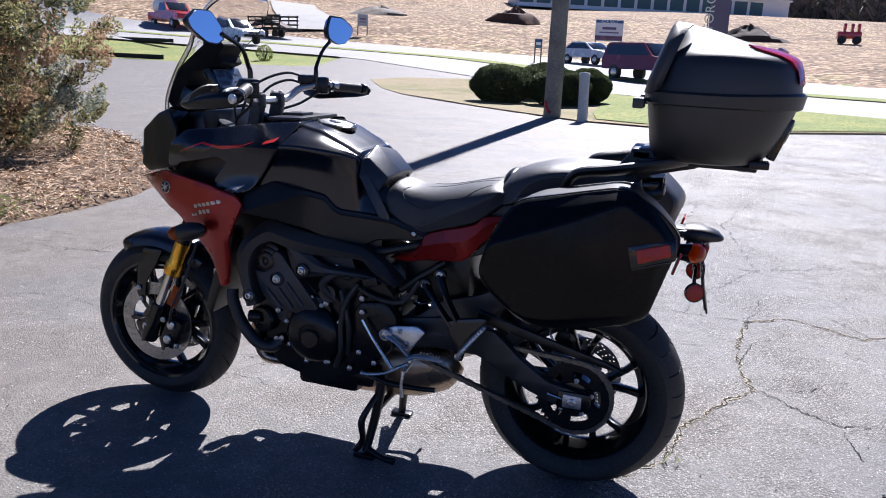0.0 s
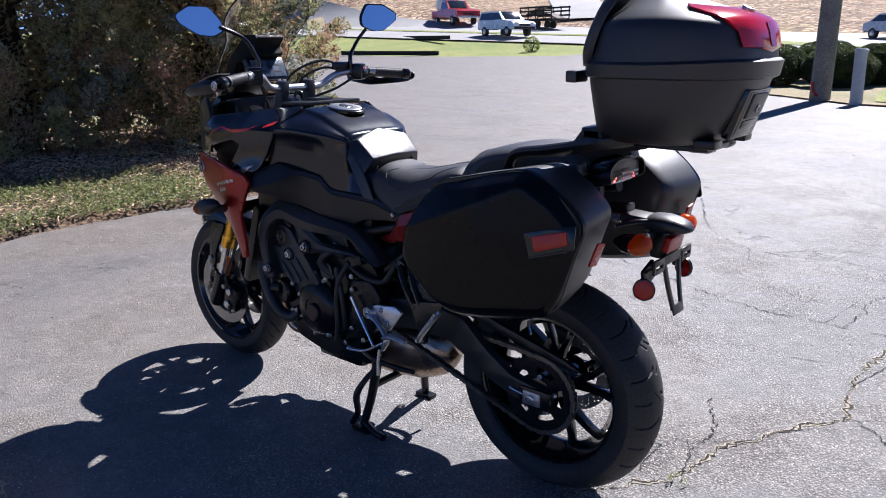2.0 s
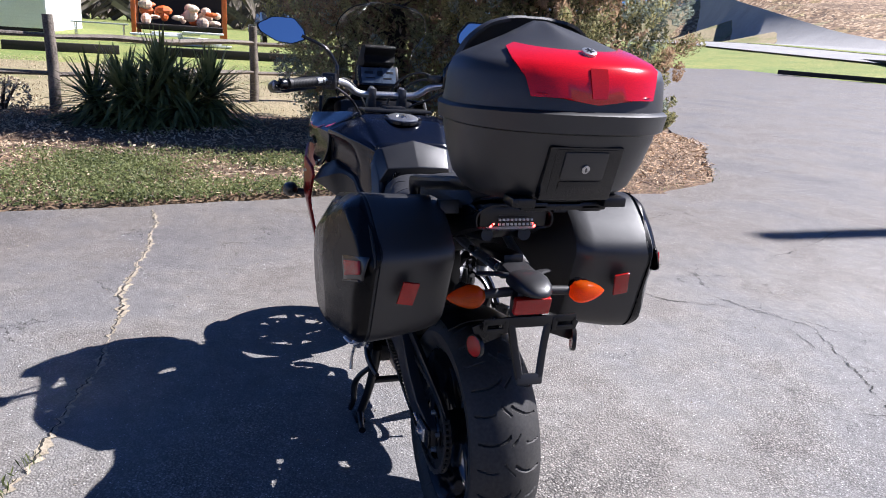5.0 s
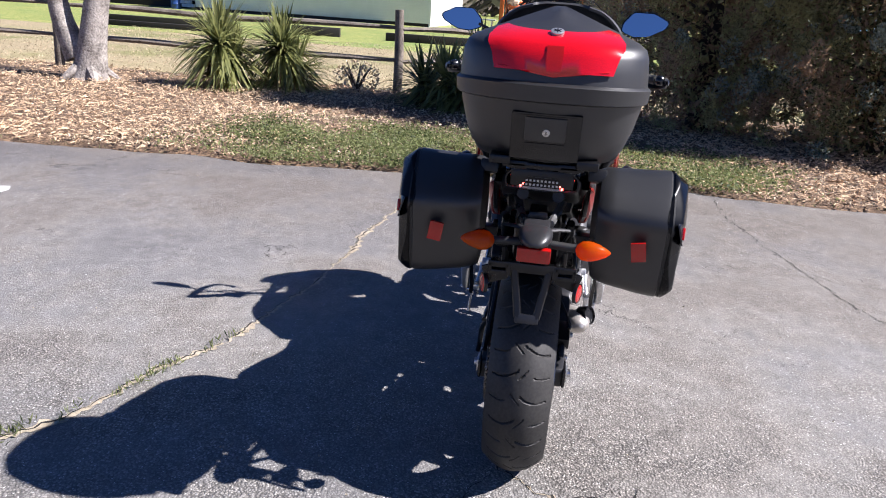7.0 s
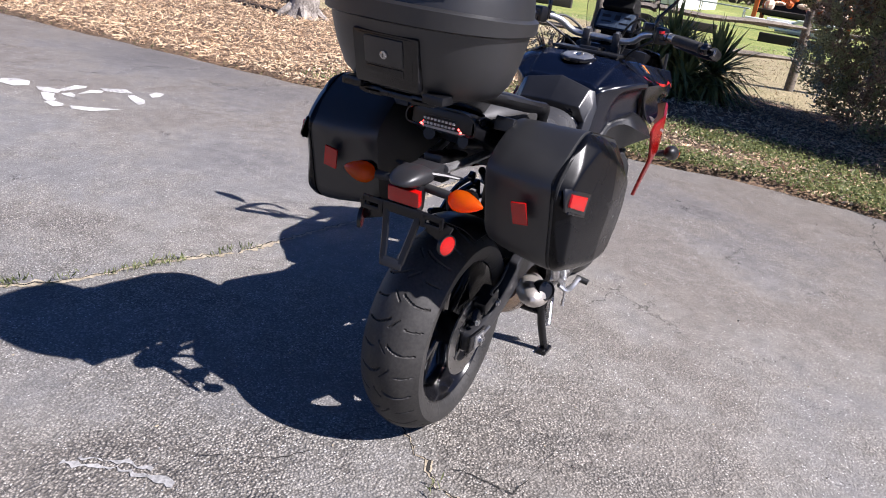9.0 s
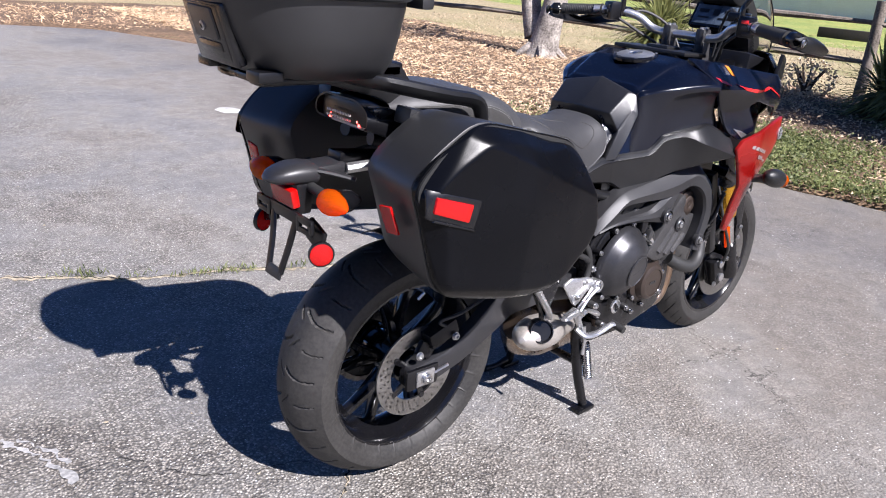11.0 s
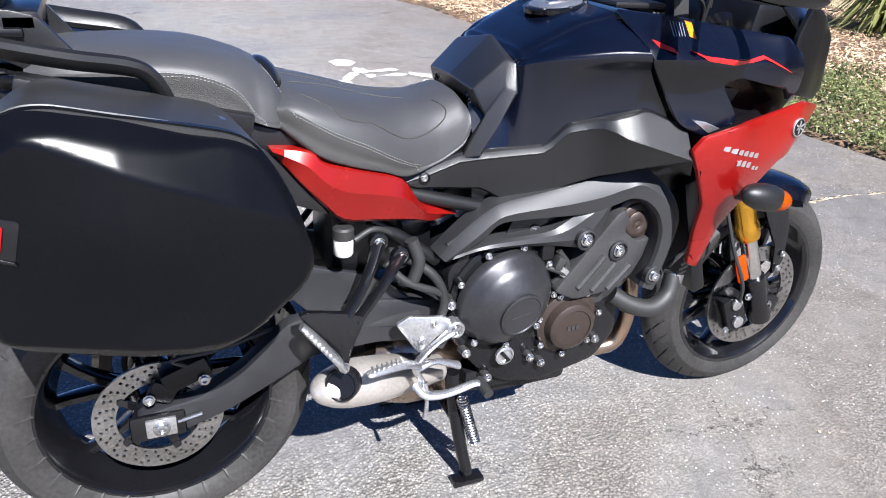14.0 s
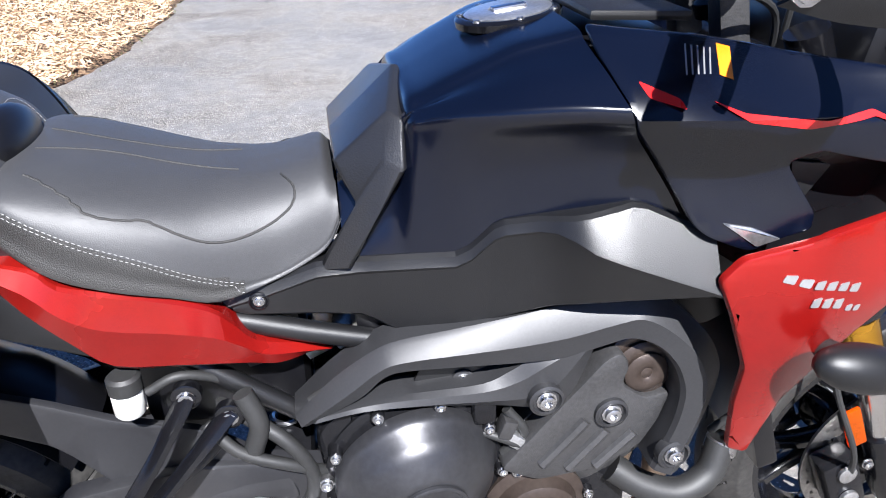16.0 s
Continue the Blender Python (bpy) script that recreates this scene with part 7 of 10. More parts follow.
def worn_asphalt():
    """Old asphalt: proud aggregate where the binder has gone, rubbed smooth in between, stains, hairline cracks and pale flecks."""
    m = bpy.data.materials.new("worn_asphalt")
    m.use_nodes = True
    nt = m.node_tree
    L = nt.links.new
    p = nt.nodes["Principled BSDF"]
    tc = nt.nodes.new("ShaderNodeTexCoord").outputs["Object"]

    def put(kind, **kw):
        n = nt.nodes.new(kind)
        for k, v in kw.items():
            n.inputs[k].default_value = v
        return n

    def noisy(scale, detail=4, rough=0.5):
        n = put("ShaderNodeTexNoise", Scale=scale, Detail=detail, Roughness=rough)
        L(tc, n.inputs["Vector"])
        return n

    def span(src, a, b, c=0.0, d=1.0):
        n = nt.nodes.new("ShaderNodeMapRange")
        for k, v in zip(("From Min", "From Max", "To Min", "To Max"), (a, b, c, d)):
            n.inputs[k].default_value = v
        L(src, n.inputs["Value"])
        return n.outputs["Result"]

    def calc(op, a, b=None, c=None):
        n = nt.nodes.new("ShaderNodeMath")
        n.operation = op
        for k, v in enumerate((a, b, c)):
            if v is None:
                continue
            if isinstance(v, (int, float)):
                n.inputs[k].default_value = v
            else:
                L(v, n.inputs[k])
        return n.outputs[0]

    def ramp(src, stops):
        n = nt.nodes.new("ShaderNodeValToRGB")
        for i, (pos, c) in enumerate(stops):
            e = n.color_ramp.elements[i] if i < 2 else n.color_ramp.elements.new(pos)
            e.position, e.color = pos, (*c, 1)
        L(src, n.inputs["Fac"])
        return n.outputs["Color"]

    def mixed(fac, a, b, kind='MIX'):
        n = nt.nodes.new("ShaderNodeMix")
        n.data_type, n.blend_type = 'RGBA', kind
        for k, v in (("Factor", fac), ("A", a), ("B", b)):
            if isinstance(v, (int, float)):
                n.inputs[k].default_value = v
            elif isinstance(v, tuple):
                n.inputs[k].default_value = (*v, 1)
            else:
                L(v, n.inputs[k])
        return n.outputs["Result"]

    big = put("ShaderNodeTexVoronoi", Scale=135.0, Randomness=1.0)
    L(tc, big.inputs["Vector"])
    tone = nt.nodes.new("ShaderNodeSeparateColor")
    L(big.outputs["Color"], tone.inputs["Color"])
    stone = ramp(tone.outputs["Red"], [(0.0, (0.138, 0.134, 0.128)), (0.45, (0.206, 0.200, 0.190)), (0.78, (0.290, 0.281, 0.266)), (1.0, (0.46, 0.447, 0.42))])
    gap = span(big.outputs["Distance"], 0.40, 0.64)
    stone = mixed(gap, stone, (0.082, 0.078, 0.073))
    fine = noisy(420, 6, 0.8).outputs["Fac"]
    rubbed = ramp(fine, [(0.36, (0.112, 0.109, 0.104)), (0.52, (0.205, 0.198, 0.188)), (0.66, (0.33, 0.320, 0.302))])
    bare = span(noisy(1.5, 7, 0.68).outputs["Fac"], 0.40, 0.60, 0.35, 0.95)
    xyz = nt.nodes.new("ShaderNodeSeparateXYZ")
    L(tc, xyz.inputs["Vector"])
    bare = calc('MULTIPLY', bare, span(xyz.outputs["X"], -0.1, 1.1, 1.08, 0.50))
    col = mixed(bare, rubbed, stone)
    # broad stains, nearly neutral
    col = mixed(1.0, col, ramp(noisy(0.75, 8, 0.66).outputs["Fac"], [(0.33, (0.70, 0.70, 0.73)), (0.44, (0.96, 0.96, 0.98)), (0.52, (1.12, 1.09, 1.05)), (0.58, (1.0, 0.945, 0.89)), (0.66, (1.13, 1.09, 1.04))]), 'MULTIPLY')
    col = mixed(1.0, col, span(noisy(9, 8, 0.75).outputs["Fac"], 0.3, 0.7, 0.76, 1.26), 'MULTIPLY')
    # darker and browner towards the planted side, with a noisy edge
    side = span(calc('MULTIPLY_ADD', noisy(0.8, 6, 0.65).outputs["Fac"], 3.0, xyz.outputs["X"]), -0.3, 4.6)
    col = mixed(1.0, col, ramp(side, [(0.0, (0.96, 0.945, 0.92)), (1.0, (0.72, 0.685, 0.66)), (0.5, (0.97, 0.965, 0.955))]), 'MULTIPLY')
    # hairline cracks in old patches
    warp = put("ShaderNodeVectorMath")
    warp.operation = 'MULTIPLY_ADD'
    L(noisy(4.5, 8, 0.7).outputs["Color"], warp.inputs[0])
    warp.inputs[1].default_value = (0.5, 0.5, 0.0)
    L(tc, warp.inputs[2])
    edge = put("ShaderNodeTexVoronoi", Scale=1.9)
    edge.feature = 'DISTANCE_TO_EDGE'
    L(warp.outputs["Vector"], edge.inputs["Vector"])
    width = span(noisy(1.1, 6, 0.7).outputs["Fac"], 0.52, 0.70, 0.0, 0.0062)
    line = calc('LESS_THAN', edge.outputs["Distance"], width)
    col = mixed(line, col, (0.045, 0.040, 0.036))
    # pale stones and flecks
    chip = put("ShaderNodeTexVoronoi", Scale=170.0)
    L(tc, chip.inputs["Vector"])
    cc = nt.nodes.new("ShaderNodeSeparateColor")
    L(chip.outputs["Color"], cc.inputs["Color"])
    fleck = calc('GREATER_THAN', cc.outputs["Green"], span(noisy(2.3, 5, 0.6).outputs["Fac"], 0.40, 0.70, 1.0, 0.945))
    fleck = calc('MULTIPLY', fleck, calc('LESS_THAN', chip.outputs["Distance"], 0.42))
    col = mixed(fleck, col, (0.58, 0.57, 0.55))
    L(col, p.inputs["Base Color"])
    L(calc('MULTIPLY_ADD', fleck, -0.28, 0.68), p.inputs["Roughness"])
    h = calc('MULTIPLY', calc('SUBTRACT', 1.0, big.outputs["Distance"]), bare)
    h = calc('MULTIPLY_ADD', fine, 0.35, h)
    h = calc('MULTIPLY_ADD', line, -1.2, h)
    b = put("ShaderNodeBump", Strength=1.0, Distance=0.0068)
    L(h, b.inputs["Height"])
    L(b.outputs["Normal"], p.inputs["Normal"])
    return m


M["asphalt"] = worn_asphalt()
M["road"] = stone_mix("pale_road", [(0.0, (0.24, 0.235, 0.23)), (1.0, (0.36, 0.35, 0.34))], 60, [(0.3, (0.85, 0.85, 0.85)), (0.7, (1.1, 1.1, 1.08))], 0.3, 0.8, 0.3)
M["bed"] = stone_mix("bark_bed_soil", [(0.0, (0.045, 0.028, 0.017)), (0.5, (0.12, 0.075, 0.045)), (1.0, (0.24, 0.16, 0.095))], 60, [(0.3, (0.6, 0.6, 0.6)), (0.7, (1.2, 1.15, 1.1))], 1.2, 0.95, 1.0)
M["lawn"] = stone_mix("dry_lawn", [(0.0, (0.15, 0.13, 0.07)), (0.5, (0.26, 0.225, 0.14)), (1.0, (0.37, 0.325, 0.22))], 45, [(0.36, (0.60, 0.68, 0.36)), (0.47, (0.92, 0.88, 0.74)), (0.60, (1.0, 0.92, 0.84))], 0.30, 0.95, 0.9)
M["green"] = stone_mix("green_grass", [(0.0, (0.085, 0.125, 0.022)), (0.5, (0.16, 0.20, 0.045)), (1.0, (0.30, 0.29, 0.12))], 22, [(0.35, (0.8, 0.92, 0.7)), (0.65, (1.3, 1.15, 1.0))], 0.45, 0.95, 0.9)
M["field"] = stone_mix("cut_field", [(0.0, (0.060, 0.036, 0.020)), (0.40, (0.19, 0.125, 0.072)), (0.75, (0.30, 0.21, 0.13)), (1.0, (0.52, 0.43, 0.31))], 3.2, [(0.36, (0.66, 0.56, 0.46)), (0.46, (0.92, 0.84, 0.74)), (0.54, (1.10, 1.02, 0.95)), (0.62, (0.90, 0.92, 0.62))], 0.22, 0.95, 0.9)
M["dirt"] = mat("dark_red_dirt", (0.085, 0.042, 0.025), 0.95, 0, 0.4, 3, 0.6, 0.6, 6)
M["chip"] = mat("bark_chip", (0.27, 0.15, 0.08), 0.8, 0, 0.65, 40, 2.0, 0.2, 90, tint=(0.64, 0.45, 0.28), random=0.8)
M["straw"] = mat("dry_leaf_litter", (0.30, 0.23, 0.14), 0.8, 0, 0.5, 30, 1.5, 0.1, 60, tint=(0.55, 0.44, 0.30), random=0.9)
M["leaf"] = mat("ground_cover_leaf", (0.080, 0.120, 0.035), 0.55, 0, 0.5, 30, 1.2, 0.0, None, tint=(0.25, 0.28, 0.11), random=0.8)
M["cedar"] = mat("cedar_sprig", (0.13, 0.145, 0.062), 0.7, 0, 0.5, 20, 1.1, 0.0, None, tint=(0.48, 0.45, 0.22), random=0.7)
M["cedar_brown"] = mat("browned_cedar_sprig", (0.19, 0.125, 0.07), 0.75, 0, 0.5, 20, 1.1, 0.0, None, tint=(0.46, 0.32, 0.20), random=0.7)
M["shrub"] = mat("light_green_shrub_leaf", (0.09, 0.14, 0.03), 0.55, 0, 0.4, 20, 1.3, 0.0, None, tint=(0.26, 0.30, 0.09), random=0.8)
M["boxwood"] = mat("dark_boxwood_leaf", (0.018, 0.032, 0.010), 0.4, 0, 0.4, 20, 1.3, 0.0, None, tint=(0.085, 0.105, 0.045), random=0.8)
M["yucca"] = mat("yucca_blade", (0.060, 0.095, 0.030), 0.34, 0, 0.5, 12, 2.0, 0.0, None, tint=(0.28, 0.29, 0.11), random=0.7)
M["yucca_dry"] = mat("dry_yucca_blade", (0.30, 0.23, 0.12), 0.7, 0, 0.4, 12, 2.0, 0.0, None, tint=(0.45, 0.36, 0.2), random=0.7)
M["bark"] = mat("grey_bark", (0.17, 0.14, 0.12), 0.9, 0, 0.55, 35, 5, 0.9, 40, tint=(0.40, 0.36, 0.32))
M["bark_dark"] = mat("dark_bark", (0.045, 0.030, 0.022), 0.9, 0, 0.5, 30, 5, 0.8, 40)
M["rail"] = mat("weathered_fence_wood", (0.10, 0.078, 0.058), 0.85, 0, 0.5, 45, 3, 0.5, 70, tint=(0.26, 0.22, 0.18))
M["tie"] = mat("creosoted_timber", (0.020, 0.016, 0.013), 0.85, 0, 0.5, 30, 3, 0.5, 50)
M["pole_wood"] = mat("grey_pole_wood", (0.15, 0.145, 0.125), 0.85, 0, 0.3, 30, 2, 0.4, 60, tint=(0.27, 0.255, 0.22))
M["siding"] = mat("pale_green_siding", (0.72, 0.74, 0.69), 0.6, 0, 0.08, 20, 1, 0.05, 60)
M["white_wall"] = mat("white_painted_wall", (0.80, 0.80, 0.78), 0.6, 0, 0.05, 20, 1, 0.05, 60)
M["roof"] = mat("grey_roof", (0.20, 0.19, 0.18), 0.8, 0, 0.2, 10, 1, 0.3, 30)
M["teal"] = mat("teal_roller_door", (0.06, 0.13, 0.13), 0.5, 0, 0.15, 5, 1, 0.1, 20)
M["paint_white"] = mat("worn_white_line_paint", (0.34, 0.33, 0.32), 0.7, 0, 0.35, 60, 6, 0.3, 120, tint=(0.66, 0.65, 0.62))
M["paint_faded"] = mat("rubbed_line_paint", (0.20, 0.20, 0.20), 0.75, 0, 0.3, 90, 8, 0.3, 120, tint=(0.40, 0.39, 0.38))
M["sand"] = mat("sandy_crack_filling", (0.34, 0.28, 0.19), 0.9, 0, 0.4, 60, 8, 0.4, 120, tint=(0.50, 0.43, 0.32))
M["crack"] = mat("open_crack", (0.020, 0.018, 0.015), 0.95, 0, 0.4, 40, 8, 0.3, 120)
for nm, c in (("car_white", (0.75, 0.76, 0.77)), ("car_maroon", (0.14, 0.010, 0.016)), ("car_silver", (0.45, 0.46, 0.48)), ("car_red", (0.45, 0.02, 0.015)), ("car_blue", (0.05, 0.09, 0.16)), ("car_black", (0.012, 0.012, 0.014)), ("yellow", (0.55, 0.33, 0.03))):
    M[nm] = mat(nm + "_paint", c, 0.25, 0.2, 0.06, 30, 1, 0.0, None, 0.6)
M["orange"] = mat("orange_painted_steel", (0.60, 0.13, 0.025), 0.5, 0.0, 0.2, 20, 2, 0.05)
M["blue_barrel"] = mat("blue_plastic_barrel", (0.02, 0.06, 0.22), 0.4, 0, 0.15, 20, 2, 0.02)
M["grey_tube"] = mat("grey_plastic_pedestal", (0.42, 0.44, 0.44), 0.5, 0, 0.12, 20, 2, 0.05)
M["sign_white"] = mat("white_sign_board", (0.78, 0.78, 0.78), 0.5, 0, 0.05, 20, 2, 0.0)
M["banner"] = mat("faded_purple_banner", (0.16, 0.12, 0.20), 0.7, 0, 0.15, 20, 2, 0.05)
M["banner_orange"] = mat("faded_orange_banner", (0.55, 0.30, 0.16), 0.7, 0, 0.15, 20, 2, 0.05)
M["litter"] = mat("mixed_junk", (0.35, 0.30, 0.25), 0.6, 0, 0.7, 9, 4, 0.0, None, tint=(0.75, 0.55, 0.40), random=0.9)
M["woods"] = mat("bare_winter_woods", (0.10, 0.085, 0.07), 0.9, 0, 0.4, 3, 0.5, 0.0, None, tint=(0.20, 0.17, 0.14), random=0.6)

M["cedar_blue"] = mat("blue_grey_cedar_sprig", (0.15, 0.19, 0.15), 0.7, 0, 0.5, 20, 1.1, 0.0, None, tint=(0.42, 0.47, 0.38), random=0.7)
for nm in ("cedar", "cedar_brown", "cedar_blue", "leaf", "shrub", "yucca", "boxwood"):
    thin(M[nm])

# ---- lie of the land ----
def bend(s):
    return 0.9 * max(0.0, s - 45) if s < 80 else 31.5 + 0.3 * (s - 80)


def road_frame(x, y):
    s, n = 0.75 * x - 0.66 * y, -0.66 * x - 0.75 * y
    return s, n + bend(s)


def rise(x, y):
    """Height of the land: level round the lot, climbing across the road to a hillside."""
    s, n = road_frame(x, y)
    z = 0.03 * max(0.0, min(n, 37) - 12)
    z += 0.038 * max(0.0, min(s, 75) - 24) * sstep(-10, 25, n)
    if n > 37:
        z += 0.097 * (min(n, 50) - 37) + 0.063 * max(0.0, min(n, 156) - 50) + 0.03 * max(0.0, min(s, 160) - 60) + 0.10 * max(0.0, min(x, 140) - 50) + 0.21 * max(0.0, min(x, 62) - 32) * sstep(75, 120, n)
    return z


LOT = [(-0.55, 10.6), (1.2, 10.4), (2.4, 9.8), (3.05, 8.6), (3.45, 7.2), (3.52, 5.9), (3.66, 4.5), (3.76, 3.4), (3.76, 2.3), (3.95, 1.2), (4.15, 0.3), (4.32, -0.6), (4.22, -1.5), (4.15, -2.5), (4.35, -3.6), (4.9, -4.6), (6.0, -5.4), (7.4, -6.4),
       (14, -9), (30, -14), (45, -20), (40, -33), (27, -33.5), (21, -35), (20, -36.2), (22.4, -44.6), (10, -33.7), (-8, -17.9), (-20, -7.5), (-30, 3), (-30, 14), (-14, 14), (-6, 2.2), (-3, 2.4), (-1.6, 2.7), (-1.05, 3.4), (-0.75, 4.6), (-0.6, 6.0)]
ISLAND = [(13.4, -28.6), (11.2, -24.6), (9.0, -21.3), (5.5, -17.8), (2.2, -15.0), (-0.5, -14.5), (-4.2, -16.3), (-7.4, -18.6), (1.0, -25.2), (9.0, -32.2), (12.6, -30.6)]


def inside(poly, x, y):
    hit = False
    j = len(poly) - 1
    for i in range(len(poly)):
        (xi, yi), (xj, yj) = poly[i], poly[j]
        if (yi > y) != (yj > y) and x < (xj - xi) * (y - yi) / (yj - yi) + xi:
            hit = not hit
        j = i
    return hit


def wavy(poly, amp, step, seed):
    """The outline with small irregularities, as a worn pavement edge has."""
    out = []
    for i in range(len(poly)):
        a, b = V(*poly[i], 0), V(*poly[(i + 1) % len(poly)], 0)
        k = max(1, int((b - a).length / step)) if (a.length < 14) else 1
        for j in range(k):
            p = a.lerp(b, j / k)
            w = amp if a.length < 14 else 0
            out.append((p.x + w * noise.noise((p.x * 1.7 + seed, p.y * 1.7, 0)) + w * 0.5 * noise.noise((p.x * 6, p.y * 6, seed)), p.y + w * noise.noise((p.x * 1.7, p.y * 1.7, seed + 5))))
    return out


EDGE = wavy(LOT, 0.09, 0.12, 3.0)


def cut_sheet(poly, step, zf):
    bm = bmesh.new()
    bm.faces.new([bm.verts.new((x, y, 0)) for x, y in poly])
    xs, ys = [p[0] for p in poly], [p[1] for p in poly]
    for lo, hi, ax in ((min(xs), max(xs), V(1, 0, 0)), (min(ys), max(ys), V(0, 1, 0))):
        k = math.ceil(lo / step)
        while k * step < hi:
            bmesh.ops.bisect_plane(bm, geom=bm.verts[:] + bm.edges[:] + bm.faces[:], plane_co=ax * (k * step), plane_no=ax, dist=1e-5)
            k += 1
    bmesh.ops.triangulate(bm, faces=[f for f in bm.faces if len(f.verts) > 4])
    for v in bm.verts:
        v.co.z = zf(v.co.x, v.co.y)
    return bm


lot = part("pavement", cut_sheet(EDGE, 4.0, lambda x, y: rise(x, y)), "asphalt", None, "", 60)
tagged(lot, "old cracked grey asphalt parking lot", "pavement", kind="structure")

fine_x = [-10 + 0.4 * i for i in range(66)]
fine_y = [-12 + 0.4 * i for i in range(66)]
far = [20, 24, 28, 33, 38, 44, 50, 57, 65, 74, 84, 96, 110, 130, 160, 200, 260, 340, 450, 600]
gx = [-v for v in reversed(far)] + [-16, -13] + fine_x + [17, 18.5] + far
gy = [-v for v in reversed(far)] + [-18, -16, -14] + fine_y + [15, 17] + far
verts, faces, slots = [], [], []
for x in gx:
    for y in gy:
        s, n = road_frame(x, y)
        z = rise(x, y)
        if inside(LOT, x, y) or 18 < n < 38:
            z -= 0.10
        else:
            z += 0.02 + 0.03 * noise.noise((x * 0.8, y * 0.8, 0)) * (1 if abs(x) < 18 else 0)
        verts.append((x, y, z))
ny = len(gy)
for i in range(len(gx) - 1):
    for j in range(ny - 1):
        faces.append((i * ny + j, (i + 1) * ny + j, (i + 1) * ny + j + 1, i * ny + j + 1))
        x, y = (gx[i] + gx[i + 1]) / 2, (gy[j] + gy[j + 1]) / 2
        s, n = road_frame(x, y)
        if n > 36:
            slots.append(2)
        elif x > 9.7 + 0.4 * noise.noise((y, 0, 0)) or y > 14:
            slots.append(3 if (x > 20 and n < 18) else 1)
        elif n > 10 or x < -9 or y < -12:
            slots.append(3)
        else:
            slots.append(0)
me = raw_mesh("ground", verts, faces, ["bed", "lawn", "field", "green"])
me.polygons.foreach_set("material_index", slots)
me.polygons.foreach_set("use_smooth", [True] * len(me.polygons))
tagged(new("ground", me), "bark bed, dry lawn and rising cut field", "ground", kind="structure")

isl = part("grass_island", cut_sheet(ISLAND, 1.0, lambda x, y: rise(x, y) + 0.036 + 0.010 * noise.noise((x * 0.5, y * 0.5, 0))), "lawn", None, "", 60)
tagged(isl, "dry grass island beside the road", "grass island", kind="structure")


GRASS = [(1.9, -15.6), (-0.5, -14.7), (-4.2, -16.5), (-7.2, -18.6), (0.9, -25.0), (3.6, -27.3), (3.2, -24.0), (2.4, -20.5), (2.3, -18.0)]
gr = part("grass_patch", cut_sheet(wavy(GRASS, 0.0, 0.5, 2.0), 1.0, lambda x, y: rise(x, y) + 0.056 + 0.010 * noise.noise((x * 0.5, y * 0.5, 0))), "green", None, "", 60)
tagged(gr, "bright green grass at the end of the island", "grass", kind="structure")


def band(n0, n1, dz):
    bm = bmesh.new()
    rows = []
    for k in range(-30, 61):
        s = k * 3.0 + 10
        row = []
        for q in range(4):
            n = n0 + (n1 - n0) * q / 3 - bend(s)
            x, y = 0.7514 * s - 0.6613 * n, -0.6613 * s - 0.7514 * n
            row.append(bm.verts.new((x, y, rise(x, y) + dz)))
        rows.append(row)
    for a, b in zip(rows, rows[1:]):
        for q in range(3):
            bm.faces.new((a[q], a[q + 1], b[q + 1], b[q]))
    return bm


tagged(part("road", band(18.6, 25.6, 0.03), "road", None, "", 60), "pale two lane road", "road", kind="structure")
tagged(part("road", band(27.2, 37.2, 0.03), "road", None, "", 60), "pale far carriageway", "road", kind="structure")
tagged(part("verge", band(25.5, 27.3, 0.07), "green", None, "", 60), "narrow green verge between the carriageways", "verge", kind="structure")

# ---- cracks, filling and painted symbol ----
def ribbon(pts, width, seed, z=0.0025, jitter=0.03, step=0.014):
    """An uneven thin strip along a wandering line."""
    path = []
    for a, b in zip(pts, pts[1:]):
        a, b = V(*a, 0), V(*b, 0)
        k = max(2, int((b - a).length / step))
        for j in range(k):
            path.append(a.lerp(b, j / k))
    path.append(V(*pts[-1], 0))
    bm = bmesh.new()
    prev = None
    for i, p in enumerate(path):
        d = (path[min(i + 1, len(path) - 1)] - path[max(0, i - 1)]).normalized()
        t = V(-d.y, d.x, 0)
        off = jitter * (noise.noise((p.x * 3, p.y * 3, seed)) + 0.45 * noise.noise((p.x * 11, p.y * 11, seed + 3)) + 0.50 * noise.noise((p.x * 31, p.y * 31, seed + 5)) + 0.34 * noise.noise((p.x * 90, p.y * 90, seed + 6)))
        w = width * max(0.10, 0.75 + 1.3 * noise.noise((p.x * 9, p.y * 9, seed + 7)) + 1.3 * noise.noise((p.x * 55, p.y * 55, seed + 9)))
        c = p + t * off
        pair = [bm.verts.new((c.x + t.x * w, c.y + t.y * w, z)), bm.verts.new((c.x - t.x * w, c.y - t.y * w, z))]
        if prev:
            bm.faces.new((prev[0], prev[1], pair[1], pair[0]))
        prev = pair
    return bm


